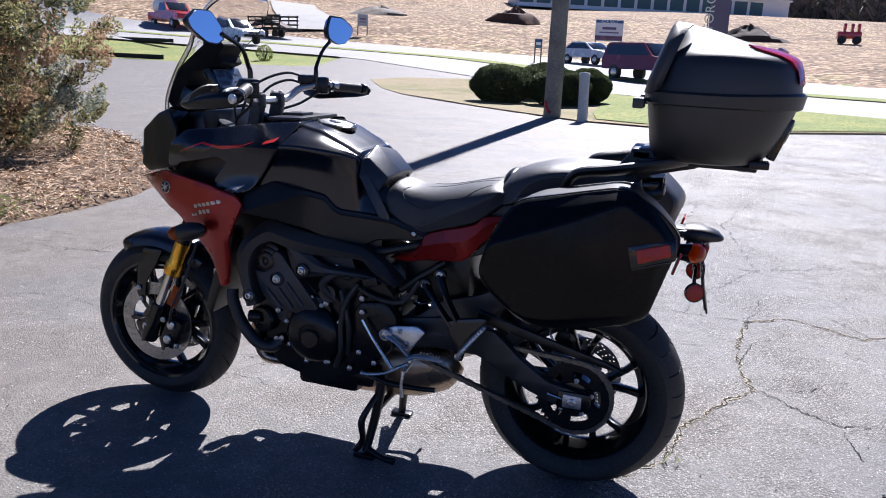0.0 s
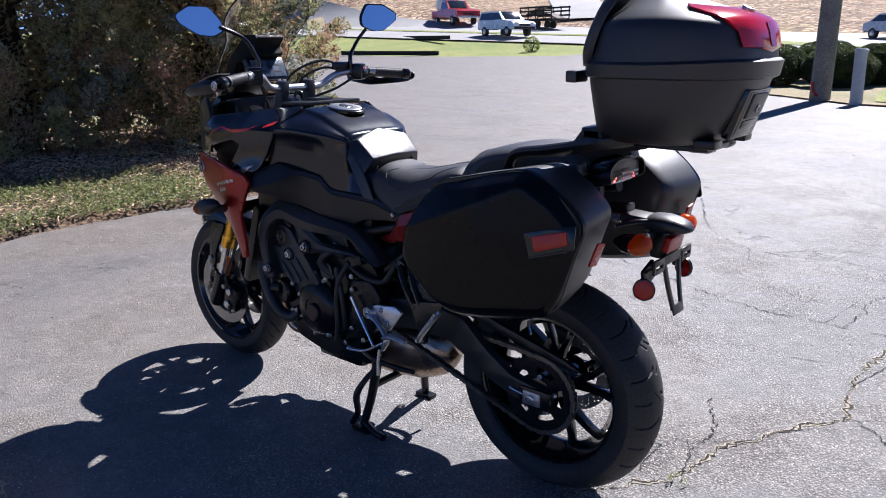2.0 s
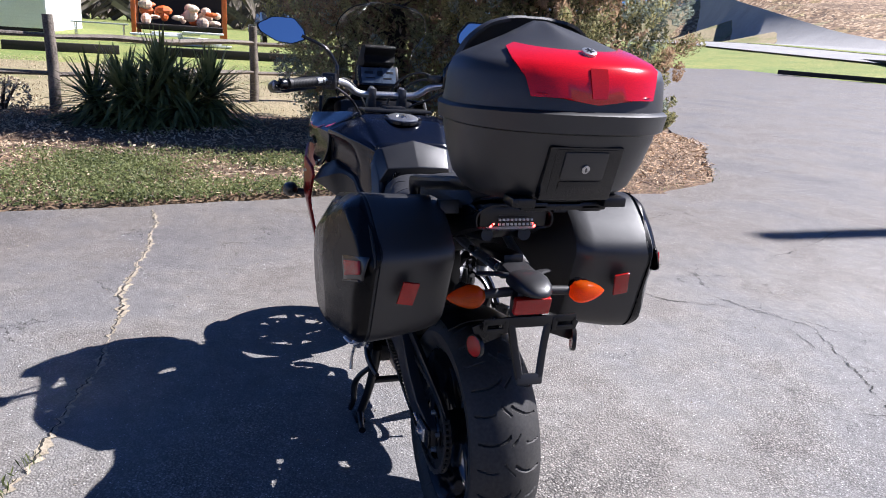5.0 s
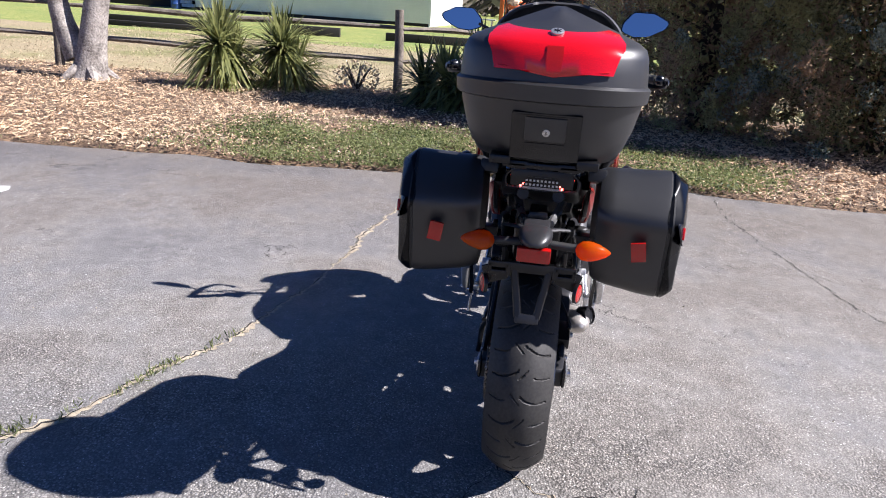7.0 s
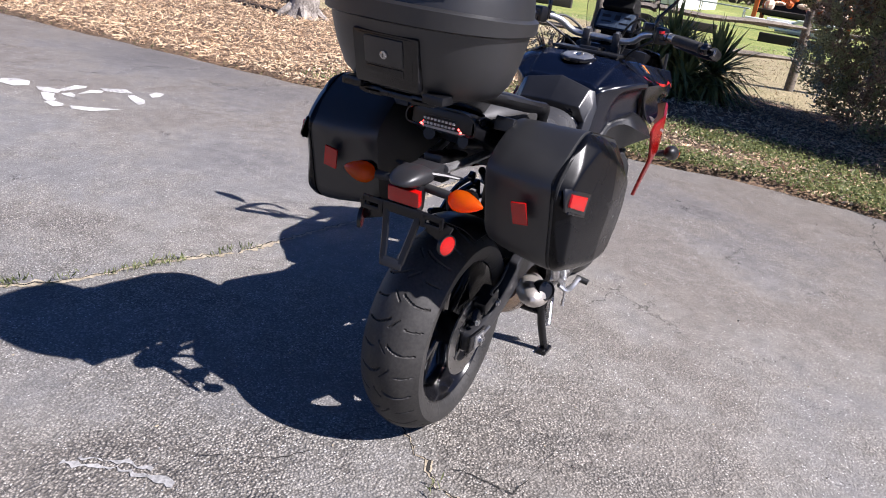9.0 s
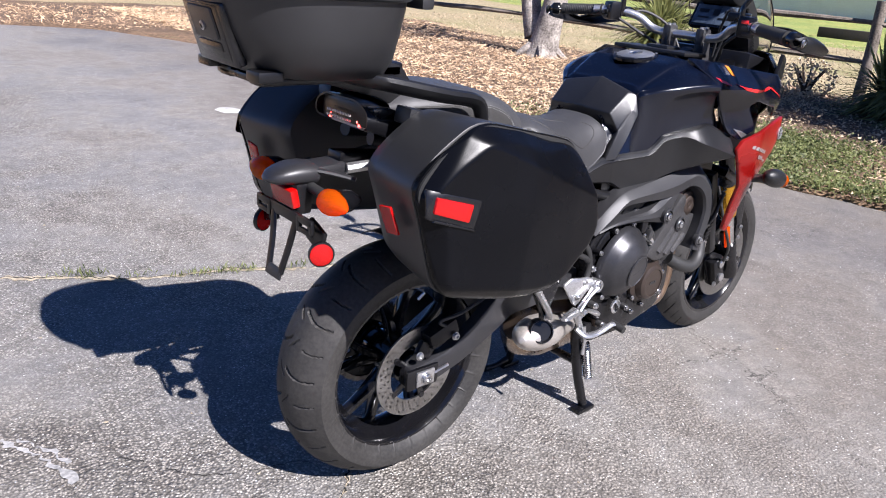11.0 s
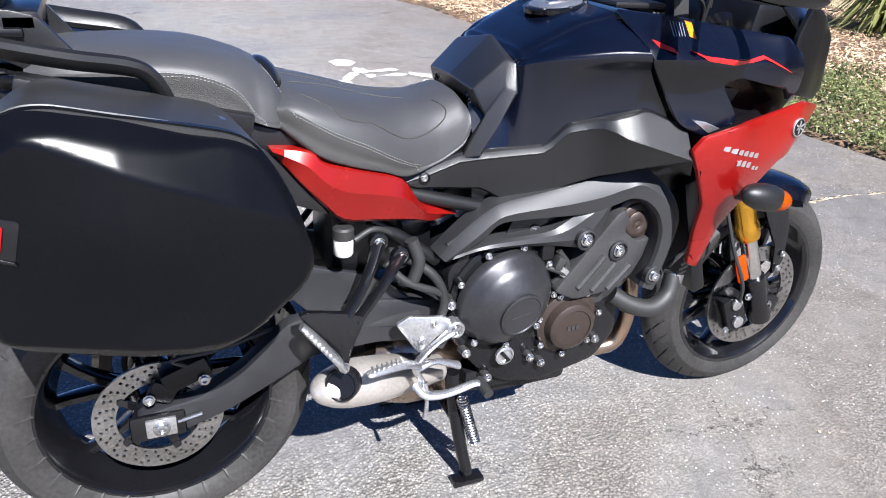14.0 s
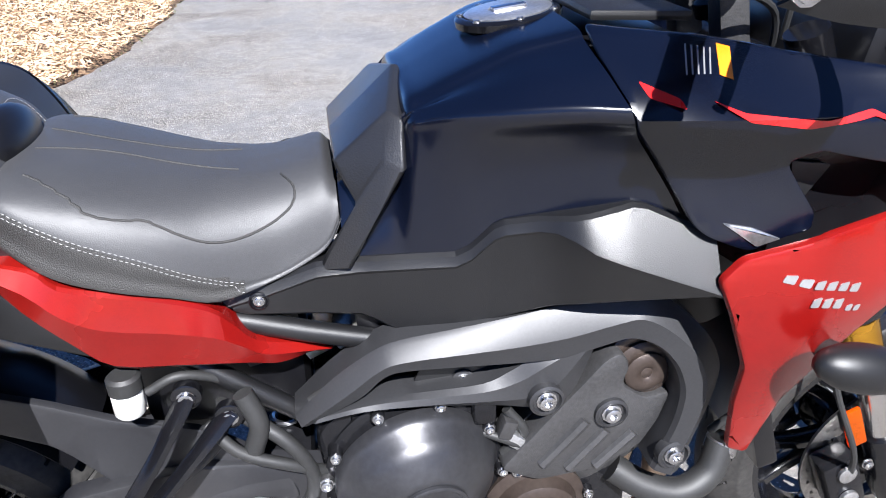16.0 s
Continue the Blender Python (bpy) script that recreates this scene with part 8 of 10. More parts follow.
JOINT = [(3.85, 0.98), (3.03, 0.96), (2.1, 1.06), (1.58, 1.05), (1.19, 1.09), (0.72, 1.175), (0.48, 1.23), (0.15, 1.35), (-0.18, 1.46), (-0.33, 1.56), (-1.2, 1.95), (-2.4, 2.3)]
CRACKS = [[(-0.1, 0.05), (-0.17, -0.02), (-0.29, -0.19), (-0.32, -0.34), (-0.40, -0.53), (-0.52, -0.82), (-0.63, -0.95), (-0.56, -1.32), (-0.60, -1.65), (-0.68, -1.88), (-0.87, -2.02), (-1.2, -1.85), (-1.6, -2.2)],
          [(1.6, -2.1), (1.31, -2.26), (1.09, -2.35), (0.47, -2.05), (0.10, -1.89), (-0.1, -1.86), (-0.44, -1.88), (-0.68, -1.88)],
          [(1.15, -4.3), (0.77, -3.4), (0.48, -2.99), (0.25, -2.95), (-0.2, -3.3)], [(-0.44, -1.87), (-0.42, -2.3), (-0.77, -3.0), (-0.6, -4.47), (-0.9, -6.0)],
          [(4.1, -1.4), (3.87, -1.36), (3.3, -1.39), (2.78, -1.48), (2.17, -1.6), (1.64, -1.76), (1.31, -2.26)], [(-0.29, -0.25), (-0.30, -0.55), (-0.2, -0.8)],
          [(-1.04, -2.16), (-1.27, -1.82), (-2.0, -1.9)], [(-0.63, -0.95), (-0.9, -0.75), (-1.3, -0.8), (-1.7, -0.4)], [(2.2, -3.0), (2.9, -4.4), (2.6, -6.5), (3.1, -8.5)], [(-0.6, -4.47), (0.4, -5.2), (1.6, -5.0), (2.75, -5.6)],
          [(-0.77, -3.0), (-1.8, -3.6), (-2.8, -3.4)], [(0.25, -2.95), (-0.77, -3.0)]]
tagged(part("filled_crack", ribbon(JOINT, 0.014, 1.0, 0.003, 0.035), "sand", None, "", 0), "sandy weathered crack across the asphalt", "crack", kind="structure")
g = np.random.default_rng(3)
twigs = []
for c in CRACKS:
    for (xa, ya), (xb, yb) in zip(c, c[1:]):
        L = math.hypot(xb - xa, yb - ya)
        for j in range(1 + int(L * 1.3)):
            if g.random() < 0.55:
                f, a = g.random(), math.atan2(yb - ya, xb - xa) + g.choice([-1, 1]) * g.uniform(0.6, 1.5)
                p = [(xa + (xb - xa) * f, ya + (yb - ya) * f)]
                for q in range(g.integers(2, 5)):
                    a += g.normal() * 0.5
                    p.append((p[-1][0] + math.cos(a) * g.uniform(0.05, 0.22), p[-1][1] + math.sin(a) * g.uniform(0.05, 0.22)))
                twigs.append(p)
for k, c in enumerate(CRACKS + twigs):
    w = 0.0042 if k == 0 else (0.0026 if k < len(CRACKS) else 0.0014)
    tagged(part("crack", ribbon(c, w, 2.0 + k, 0.003, 0.04 if k < len(CRACKS) else 0.015, 0.010), "crack", None, "", 0), "dark irregular crack in the asphalt", "crack", kind="structure")
tagged(part("crack", ribbon([(x, y + 0.006) for x, y in JOINT], 0.0030, 1.0, 0.0045, 0.035), "crack", None, "", 0), "dark line along the sandy joint", "crack", kind="structure")
tagged(part("crack_sand", ribbon(CRACKS[0], 0.009, 2.0, 0.0022, 0.04), "sand", None, "", 0), "sand washed along a crack", "crack", kind="structure")

SYM = [[(1.52, 4.36), (1.60, 4.44), (1.69, 4.42), (1.72, 4.30), (1.64, 4.19), (1.54, 4.21)], [(1.66, 4.14), (1.72, 4.09), (1.75, 3.98), (1.67, 3.92), (1.62, 3.98), (1.62, 4.06)],
       [(1.75, 4.01), (1.93, 4.07), (1.98, 4.01), (1.94, 3.97), (1.82, 3.96), (1.73, 3.95)], [(1.67, 3.90), (1.75, 3.90), (1.73, 3.82), (1.67, 3.77), (1.66, 3.84)], [(1.76, 3.84), (1.92, 3.91), (2.00, 3.86), (1.94, 3.81), (1.83, 3.83)],
       [(2.02, 3.93), (2.16, 3.82), (2.12, 3.70), (2.05, 3.75), (1.99, 3.84)], [(1.57, 3.97), (1.61, 3.99), (1.63, 3.91), (1.56, 3.83), (1.54, 3.77), (1.45, 3.73), (1.47, 3.81)], [(1.44, 3.75), (1.51, 3.75), (1.51, 3.64), (1.46, 3.60), (1.41, 3.63)],
       [(1.51, 3.59), (1.60, 3.49), (1.74, 3.34), (1.53, 3.41), (1.46, 3.52)], [(2.04, 3.66), (2.09, 3.65), (2.05, 3.50), (1.98, 3.42), (1.91, 3.40), (1.97, 3.54)], [(2.21, 3.63), (2.31, 3.66), (2.33, 3.59), (2.24, 3.54), (2.16, 3.54)]]
for k, poly in enumerate(SYM):
    pts = wavy([(x, y) for x, y in poly], 0.012, 0.03, k)
    b = bmesh.new()
    b.faces.new([b.verts.new((x, y, 0.004)) for x, y in pts])
    tagged(part("painted_mark", b, "paint_white", None, "", 0), "worn white patch of a painted parking symbol", "road marking", "painted parking symbol", "structure")
for x0, y0, x1, y1, w in ((-0.80, 0.62, -0.70, 0.34, 0.010), (-0.765, 0.60, -0.70, 0.42, 0.006), (-0.97, 1.0, -0.90, 0.74, 0.007)):
    tagged(part("painted_mark", ribbon([(x0, y0), (x1, y1)], w, 31 + x0, 0.0035, 0.03, 0.012), "paint_faded", None, "", 0), "last worn traces of a white parking line", "road marking", "", "structure")

# ---- loose growth ----
rng = np.random.default_rng(7)


def turned(n, flat=0.0, lean=None):
    """n random unit directions (long axes) and crosswise unit directions; flat pulls them level."""
    d = rng.normal(size=(n, 3))
    d[:, 2] *= 1 - flat
    if lean is not None:
        d = d * 0.55 + lean
    d /= np.linalg.norm(d, axis=1, keepdims=True)
    u = rng.normal(size=(n, 3))
    u[:, 2] *= 1 - flat
    u -= d * (u * d).sum(1, keepdims=True)
    u /= np.linalg.norm(u, axis=1, keepdims=True)
    return d, u


def blades(c, d, u, length, width, fold=0.25):
    """Folded diamond leaves: two triangles each, with a raised rib."""
    n = len(c)
    w = np.cross(d, u)
    L, W = np.broadcast_to(length, n)[:, None], np.broadcast_to(width, n)[:, None]
    a, b = c - d * L / 2, c + d * L / 2
    m = c + d * L * 0.05
    p, q = m + u * W / 2 + w * W * fold, m - u * W / 2 + w * W * fold
    v = np.stack([a, p, b, q], 1).reshape(-1, 3)
    i = np.arange(n)[:, None] * 4
    f = np.concatenate([i + np.array([0, 1, 2]), i + np.array([0, 2, 3])], 1).reshape(-1, 3)
    return v, f


def scatter(name, v, f, material, label, category, parent=None):
    me = raw_mesh(name, v.tolist(), f.tolist(), material)
    ob = new(name, me)
    if parent is not None:
        ob.parent = parent
        ob.matrix_parent_inverse = Matrix.Translation(-Vector(parent.matrix_basis.translation))
        if label:
            ob["label"] = label
    else:
        tagged(ob, label, category, kind="stuff")
    return ob


def in_bed(n, x0, x1, y0, y1, keep):
    out = []
    while len(out) < n:
        x, y = rng.uniform(x0, x1), rng.uniform(y0, y1)
        if not inside(EDGE, x, y) and keep(x, y):
            out.append((x, y, 0.035 + 0.03 * noise.noise((x * 0.8, y * 0.8, 0))))
    return np.array(out)


def cover_here(x, y):
    """How much low ground cover grows at a place in the bed."""
    w = sstep(3.7, 2.3, y) * sstep(-2.6, -1.4, y) * sstep(6.6, 5.2, x)
    return w * (0.55 + 0.9 * noise.noise((x * 1.1, y * 1.1, 4)))


c = in_bed(30000, 3.4, 9.6, 2.0, 13.0, lambda x, y: rng.random() < (0.25 + 0.75 * sstep(2.2, 4.0, y)) * (1.25 - 0.08 * x))
c2 = in_bed(16000, 4.0, 9.0, -6.6, 0.6, lambda x, y: rng.random() < 0.25 + 0.75 * sstep(0.0, -2.2, y))
c3 = in_bed(26000, -3.6, -0.4, 2.5, 8.5, lambda x, y: rng.random() < 1.15 - 0.1 * y)
c4 = in_bed(2500, -0.5, 4.0, 9.5, 13.0, lambda x, y: True)
c = np.concatenate([c, c2, c3, c4])
d, u = turned(len(c), 0.72)
c[:, 2] += rng.uniform(0.0, 0.035, len(c))
v, f = blades(c, d, u, rng.uniform(0.025, 0.06, len(c)) + 0.12 * rng.random(len(c)) ** 5, rng.uniform(0.006, 0.020, len(c)), 0.15)
c5 = in_bed(9000, 3.4, 9.6, 2.4, 13.0, lambda x, y: rng.random() < 0.3 + 0.7 * sstep(2.4, 4.5, y))
d5, u5 = turned(len(c5), 0.85)
v5, f5 = blades(c5 + np.array([0, 0, 0.03]), d5, u5, rng.uniform(0.06, 0.20, len(c5)), rng.uniform(0.002, 0.005, len(c5)), 0.1)
scatter("pine_straw", v5, f5, "straw", "scattered pine needles and twigs on the mulch", "pine straw")
scatter("bark_chips", v, f, "chip", "loose sunlit bark chips and pine bark mulch", "mulch")
c = in_bed(9000, 3.7, 9.6, -3.0, 4.2, lambda x, y: True)
d, u = turned(len(c), 0.6)
c[:, 2] += rng.uniform(0.0, 0.03, len(c))
v, f = blades(c, d, u, rng.uniform(0.02, 0.07, len(c)), rng.uniform(0.008, 0.03, len(c)), 0.3)
scatter("leaf_litter", v, f, "straw", "dry fallen leaves and straw", "leaf litter")
c = in_bed(23000, 3.7, 7.4, -2.8, 3.8, lambda x, y: rng.random() < cover_here(x, y))
d, u = turned(len(c), 0.3)
c[:, 2] += rng.uniform(0.0, 0.06, len(c)) ** 1.0
v, f = blades(c, d, u, rng.uniform(0.018, 0.042, len(c)), rng.uniform(0.012, 0.026, len(c)), 0.3)
scatter("ground_cover", v, f, "leaf", "low green creeping ground cover", "ground cover")
# grass tufts along the filled crack and the pavement edge
tuft = []
for px, py, k in ((0.18, 1.34, 60), (0.24, 1.31, 50), (0.02, 1.38, 40), (0.44, 1.24, 40), (-0.30, 1.55, 70), (-0.36, 1.60, 50), (-0.7, 1.75, 40), (-0.30, -0.2, 14), (0.10, 1.36, 40), (0.55, 1.20, 30), (-0.15, 1.46, 40)):
    tuft += [(px + rng.normal() * 0.035, py + rng.normal() * 0.012, 0.008) for _ in range(int(k * 0.55))]
for k in range(900):
    i = rng.integers(0, len(EDGE))
    if abs(EDGE[i][0]) < 6 and -6 < EDGE[i][1] < 9:
        tuft.append((EDGE[i][0] + rng.normal() * 0.05, EDGE[i][1] + rng.normal() * 0.05, 0.02))
c = np.array(tuft)
d, u = turned(len(c), 0.0, np.array([0, 0, 1.1]))
v, f = blades(c + d * 0.012, d, u, rng.uniform(0.02, 0.05, len(c)), 0.005, 0.1)
scatter("grass_tufts", v, f, "leaf", "small grass tufts in cracks and along the edge", "grass")
# thin pale grass past the fence
c = np.stack([rng.uniform(9.5, 22, 16000), rng.uniform(-6, 14, 16000), np.full(16000, 0.03)], 1)
d, u = turned(len(c), 0.0, np.array([0, 0, 0.7]))
v, f = blades(c + d * 0.015, d, u, rng.uniform(0.03, 0.08, len(c)), 0.012, 0.1)
scatter("dry_grass", v, f, "straw", "short dry winter grass", "grass")
# stones on the asphalt
c = np.stack([rng.uniform(-2.5, 3.6, 420), rng.uniform(-4, 4.5, 420), np.full(420, 0.003)], 1)
d, u = turned(len(c), 0.5)
v, f = blades(c, d, u, rng.uniform(0.005, 0.016, len(c)), rng.uniform(0.004, 0.01, len(c)), 0.5)
scatter("grit", v, f, "sand", "scattered grit and crumbs of stone", "grit")


def tree_limbs(bm, base, h, r, seed, spread, count, low, drawn=True):
    g = np.random.default_rng(seed)
    tips = []
    base = Vector(base)
    top = base + V(g.normal() * 0.15, g.normal() * 0.15, h)
    tube(bm, [base - V(0, 0, 0.1), base + V(0.03, 0.02, h * 0.33), base.lerp(top, 0.66), top], [r * 1.25, r * 0.85, r * 0.5, r * 0.12], 12, 5)
    for k in range(count):
        t = low + (0.95 - low) * (k + g.random()) / count
        p = base.lerp(top, t)
        a = k * 2.4 + g.normal() * 0.3
        L = spread(t) * (0.74 + 0.34 * g.random())
        q = p + V(math.cos(a) * L, math.sin(a) * L, L * (0.15 + 0.45 * t))
        if drawn:
            tube(bm, [p, p.lerp(q, 0.5) + V(0, 0, 0.06 * L), q], [r * 0.32 * (1.1 - t), r * 0.2 * (1.1 - t), 0.006], 6, 3)
        tips.append((p, q))
    return tips


def cedar(base, h, seed, radius, label, count=230, per=190):
    t = thing("cedar", base, label, "tree", "cedars by the lot")
    bm = bmesh.new()
    tips = tree_limbs(bm, base, h, 0.13, seed, lambda f: radius * (0.80 + 0.5 * f if f < 0.28 else 0.94 - 0.75 * (f - 0.28)), count, 0.015, False)
    part("trunk", bm, "bark_dark", t, "dark shaggy cedar trunk")
    bm = bmesh.new()
    for p, q in tips[::4]:
        tube(bm, [p, p.lerp(q, 0.35), p.lerp(q, 0.62)], [0.022, 0.014, 0.005], 5, 2)
    tagged(part("limbs", bm, "bark_dark", t), kind="stuff")
    g = np.random.default_rng(seed + 1)
    # upright plumes all over the outside, and a coarser fill behind them
    cs, ds, big = [], [], []
    for p, q in tips:
        a0 = (q - p).normalized()
        for k in range(4):
            f = (1.0 if k == 0 else g.uniform(0.62, 0.98))
            side = V(g.normal(), g.normal(), g.normal() * 0.8) * 0.16
            cs.append(p.lerp(q, f) + side * (0.3 if k == 0 else 1.0))
            ds.append((a0 * 0.75 + V(0, 0, g.uniform(0.3, 1.1)) + V(g.normal(), g.normal(), 0) * 0.22).normalized())
            big.append(g.uniform(0.16, 0.34))
    m = len(cs)
    cc = np.repeat(np.array([tuple(c) for c in cs]), per, 0)
    dd = np.repeat(np.array([tuple(c) for c in ds]), per, 0)
    bb = np.repeat(np.array(big), per)[:, None]
    out = rng.normal(size=cc.shape)
    out -= dd * (out * dd).sum(1, keepdims=True)
    out /= np.linalg.norm(out, axis=1, keepdims=True)
    f = rng.random((len(cc), 1))
    lump = 0.75 + 0.5 * rng.random((m, 1)).repeat(per, 0)
    pos = cc + dd * (f - 0.45) * bb * 1.35 + out * bb * 0.42 * lump * np.sqrt(np.maximum(0.02, f * (1.08 - f) * 3.0)) * rng.uniform(0.55, 1.08, f.shape)
    d = rng.normal(size=pos.shape) * 0.42 + dd * 0.55 + out * 0.5
    d /= np.linalg.norm(d, axis=1, keepdims=True)
    u = np.cross(out + rng.normal(size=pos.shape) * 0.3, d)
    u /= np.linalg.norm(u, axis=1, keepdims=True)
    tone = np.repeat([noise.noise((c.x * 1.3, c.y * 1.3, c.z * 1.3)) + 0.22 * g.normal() for c in cs], per)
    fill = np.repeat(np.array([tuple(p.lerp(q, w)) for p, q in tips for w in (0.22, 0.40, 0.58)]), 42, 0)
    fill = fill + rng.normal(size=fill.shape) * 0.13
    d2 = rng.normal(size=fill.shape)
    d2 /= np.linalg.norm(d2, axis=1, keepdims=True)
    u2 = np.cross(rng.normal(size=fill.shape), d2)
    u2 /= np.linalg.norm(u2, axis=1, keepdims=True)
    pos, d, u = np.concatenate([pos, fill]), np.concatenate([d, d2]), np.concatenate([u, u2])
    size = np.concatenate([rng.uniform(0.024, 0.060, len(tone)), rng.uniform(0.06, 0.11, len(fill))])
    tone = np.concatenate([tone, np.where(rng.random(len(fill)) < 0.4, 0.3, 0.0)])
    pos[:, 2] = np.maximum(pos[:, 2], 0.06)
    brown, blue = tone > 0.20, tone < -0.20
    for mask, mt, nm in ((~brown & ~blue, "cedar", "crown"), (brown, "cedar_brown", "browned_crown"), (blue, "cedar_blue", "blue_green_crown")):
        k = int(mask.sum())
        v, f = blades(pos[mask], d[mask], u[mask], size[mask], size[mask] * rng.uniform(0.34, 0.52, k), 0.3)
        scatter(nm, v, f, mt, "", "", t)
    return t


cedar((8.2, -1.9, 0), 5.2, 11, 1.75, "tall dark cedar with browning foliage beside the lot")
cedar((7.3, -3.8, 0), 4.6, 12, 1.75, "broad dark cedar with dense browning foliage", 250)


def leafy(name, base, r, h, material, label, count, size, group="", seed=5, flat_top=0.0, trunk=True):
    """A clipped or rounded shrub: stems inside, leaves in an uneven shell."""
    t = thing(name, base, label, "shrub", group)
    g = np.random.default_rng(seed)
    bm = bmesh.new()
    for k in range(7):
        a = k * 0.9
        tube(bm, [V(*base), V(base[0] + math.cos(a) * r * 0.3, base[1] + math.sin(a) * r * 0.3, base[2] + h * 0.45), V(base[0] + math.cos(a) * r * 0.65, base[1] + math.sin(a) * r * 0.65, base[2] + h * 0.8)], [0.03, 0.02, 0.006], 5, 3)
    part("stems", bm, "bark_dark", t)
    d = g.normal(size=(count, 3))
    d /= np.linalg.norm(d, axis=1, keepdims=True)
    k = 1 + 0.10 * np.array([noise.noise((x * 2.2 + seed, y * 2.2, z * 2.2)) for x, y, z in d])
    f = g.uniform(0.72, 1.0, count) ** 0.4
    rr = (k * f)[:, None]
    pos = np.array(base) + np.array([0, 0, h * 0.46]) + d * rr * np.array([r, r, h * 0.54])
    pos[:, 2] = np.maximum(pos[:, 2], base[2] + 0.02)
    dd = d * 0.5 + g.normal(size=d.shape) * 0.8
    dd /= np.linalg.norm(dd, axis=1, keepdims=True)
    u = g.normal(size=d.shape)
    u -= dd * (u * dd).sum(1, keepdims=True)
    u /= np.linalg.norm(u, axis=1, keepdims=True)
    v, fa = blades(pos, dd, u, g.uniform(0.6, 1.3, count) * size, g.uniform(0.4, 0.7, count) * size, 0.3)
    scatter("foliage", v, fa, material, "", "", t)
    return t


leafy("shrub", (8.3, -5.2, 0.0), 0.45, 0.70, "shrub", "light green leafy shrub at the end of the bed", 9000, 0.045, "", 21)
for x, y, r, h, sd in ((5.4, -20.3, 0.95, 1.15, 31), (3.6, -20.2, 0.90, 1.05, 32), (4.5, -22.6, 0.95, 1.15, 33), (3.0, -21.4, 0.75, 1.05, 34)):
    leafy("boxwood", (x, y, rise(x, y) + 0.03), r, h, "boxwood", "clipped round dark green boxwood on the grass island", 30000, 0.062, "boxwoods on the grass island", sd)
leafy("weed", (9.1, 3.0, 0.0), 0.35, 0.5, "straw", "dry brown weed stalks beside the fence", 500, 0.06, "", 41)
leafy("roadside_bush", (24.5, -38.0, rise(24.5, -38) + 0.0), 0.5, 0.95, "shrub", "small scrubby bush on the roadside grass", 900, 0.10, "", 42)


def yucca(base, h, count, seed, label, heads):
    t = thing("yucca", base, label, "yucca", "yuccas by the fence")
    g = np.random.default_rng(seed)
    for hx, hy, hz, k in heads:
        c = V(*base) + V(hx, hy, hz)
        bm = bmesh.new()
        tube(bm, [V(*base) + V(hx * 0.4, hy * 0.4, -0.03), c], [0.07, 0.05], 8, 1)
        part("stem", bm, "yucca_dry", t)
        for dry in (False, True):
            verts, faces = [], []
            n = int(k * (0.25 if dry else 1.0))
            for i in range(n):
                a = g.uniform(0, 2 * math.pi)
                el = radians(g.uniform(-75, -35) if dry else g.uniform(-30, 85))
                L = g.uniform(0.58, 0.92)
                d = V(math.cos(a) * math.cos(el), math.sin(a) * math.cos(el), math.sin(el))
                side = V(-math.sin(a), math.cos(a), 0) * 0.023
                droop = g.uniform(0.15, 0.85) * (1 - 0.5 * math.sin(max(0, el)))
                o = len(verts)
                for j, w in enumerate((0.7, 1.0, 0.8, 0.05)):
                    f = j / 3
                    p = c + d * (L * f) + V(0, 0, -droop * f * f * L)
                    p.z = max(p.z, 0.03)
                    verts += [tuple(p + side * w), tuple(p + V(0, 0, -0.006 * w)), tuple(p - side * w)]
                for j in range(3):
                    b = o + j * 3
                    faces += [(b, b + 1, b + 4, b + 3), (b + 1, b + 2, b + 5, b + 4)]
            me = raw_mesh("foliage", verts, faces, "yucca_dry" if dry else "yucca")
            ob = new("dry_foliage" if dry else "foliage", me)
            ob.parent = t
            ob.matrix_parent_inverse = Matrix.Translation(-Vector(base))
    return t


yucca((8.25, 4.75, 0), 1.2, 200, 51, "tall green yucca with drooping old blades", [(0, 0.05, 0.62, 320), (0.05, -0.1, 0.30, 160)])
yucca((8.75, 4.05, 0), 1.1, 200, 52, "green yucca with pointed blades beside the fence", [(0, 0, 0.58, 310), (0.0, -0.2, 0.25, 160)])
yucca((8.3, 0.95, 0), 1.0, 200, 53, "dark green spreading yucca in the cedar's shade", [(0, 0.1, 0.50, 260), (0.1, -0.45, 0.36, 220), (0.0, 0.55, 0.34, 200), (-0.2, 0.3, 0.22, 170), (-0.15, -0.15, 0.20, 170), (0.2, 0.9, 0.25, 140)])

# bare tree with a forked trunk
tr = thing("tree", (8.0, 6.75, 0), "grey barked leafless tree with a forked trunk on the mulch", "tree")
bm = bmesh.new()
tube(bm, [(8.0, 6.70, -0.1), (8.02, 6.68, 0.15), (8.05, 6.62, 0.6), (8.10, 6.50, 1.3), (8.2, 6.2, 2.4), (8.3, 5.9, 3.6)], [0.34, 0.24, 0.19, 0.16, 0.12, 0.07], 18, 5)
tube(bm, [(8.02, 6.85, 0.3), (8.02, 7.05, 0.8), (8.05, 7.25, 1.5), (7.9, 7.7, 2.6), (7.7, 8.1, 3.8)], [0.19, 0.15, 0.12, 0.09, 0.05], 14, 5)
for k in range(5):
    a = k * 1.3
    tube(bm, [(8.0 + math.cos(a) * 0.16, 6.7 + math.sin(a) * 0.16, 0.16), (8.0 + math.cos(a) * 0.42, 6.7 + math.sin(a) * 0.42, 0.0)], [0.09, 0.03], 8, 1)
part("trunk", bm, "bark", tr, "grey furrowed trunk")
g = np.random.default_rng(77)
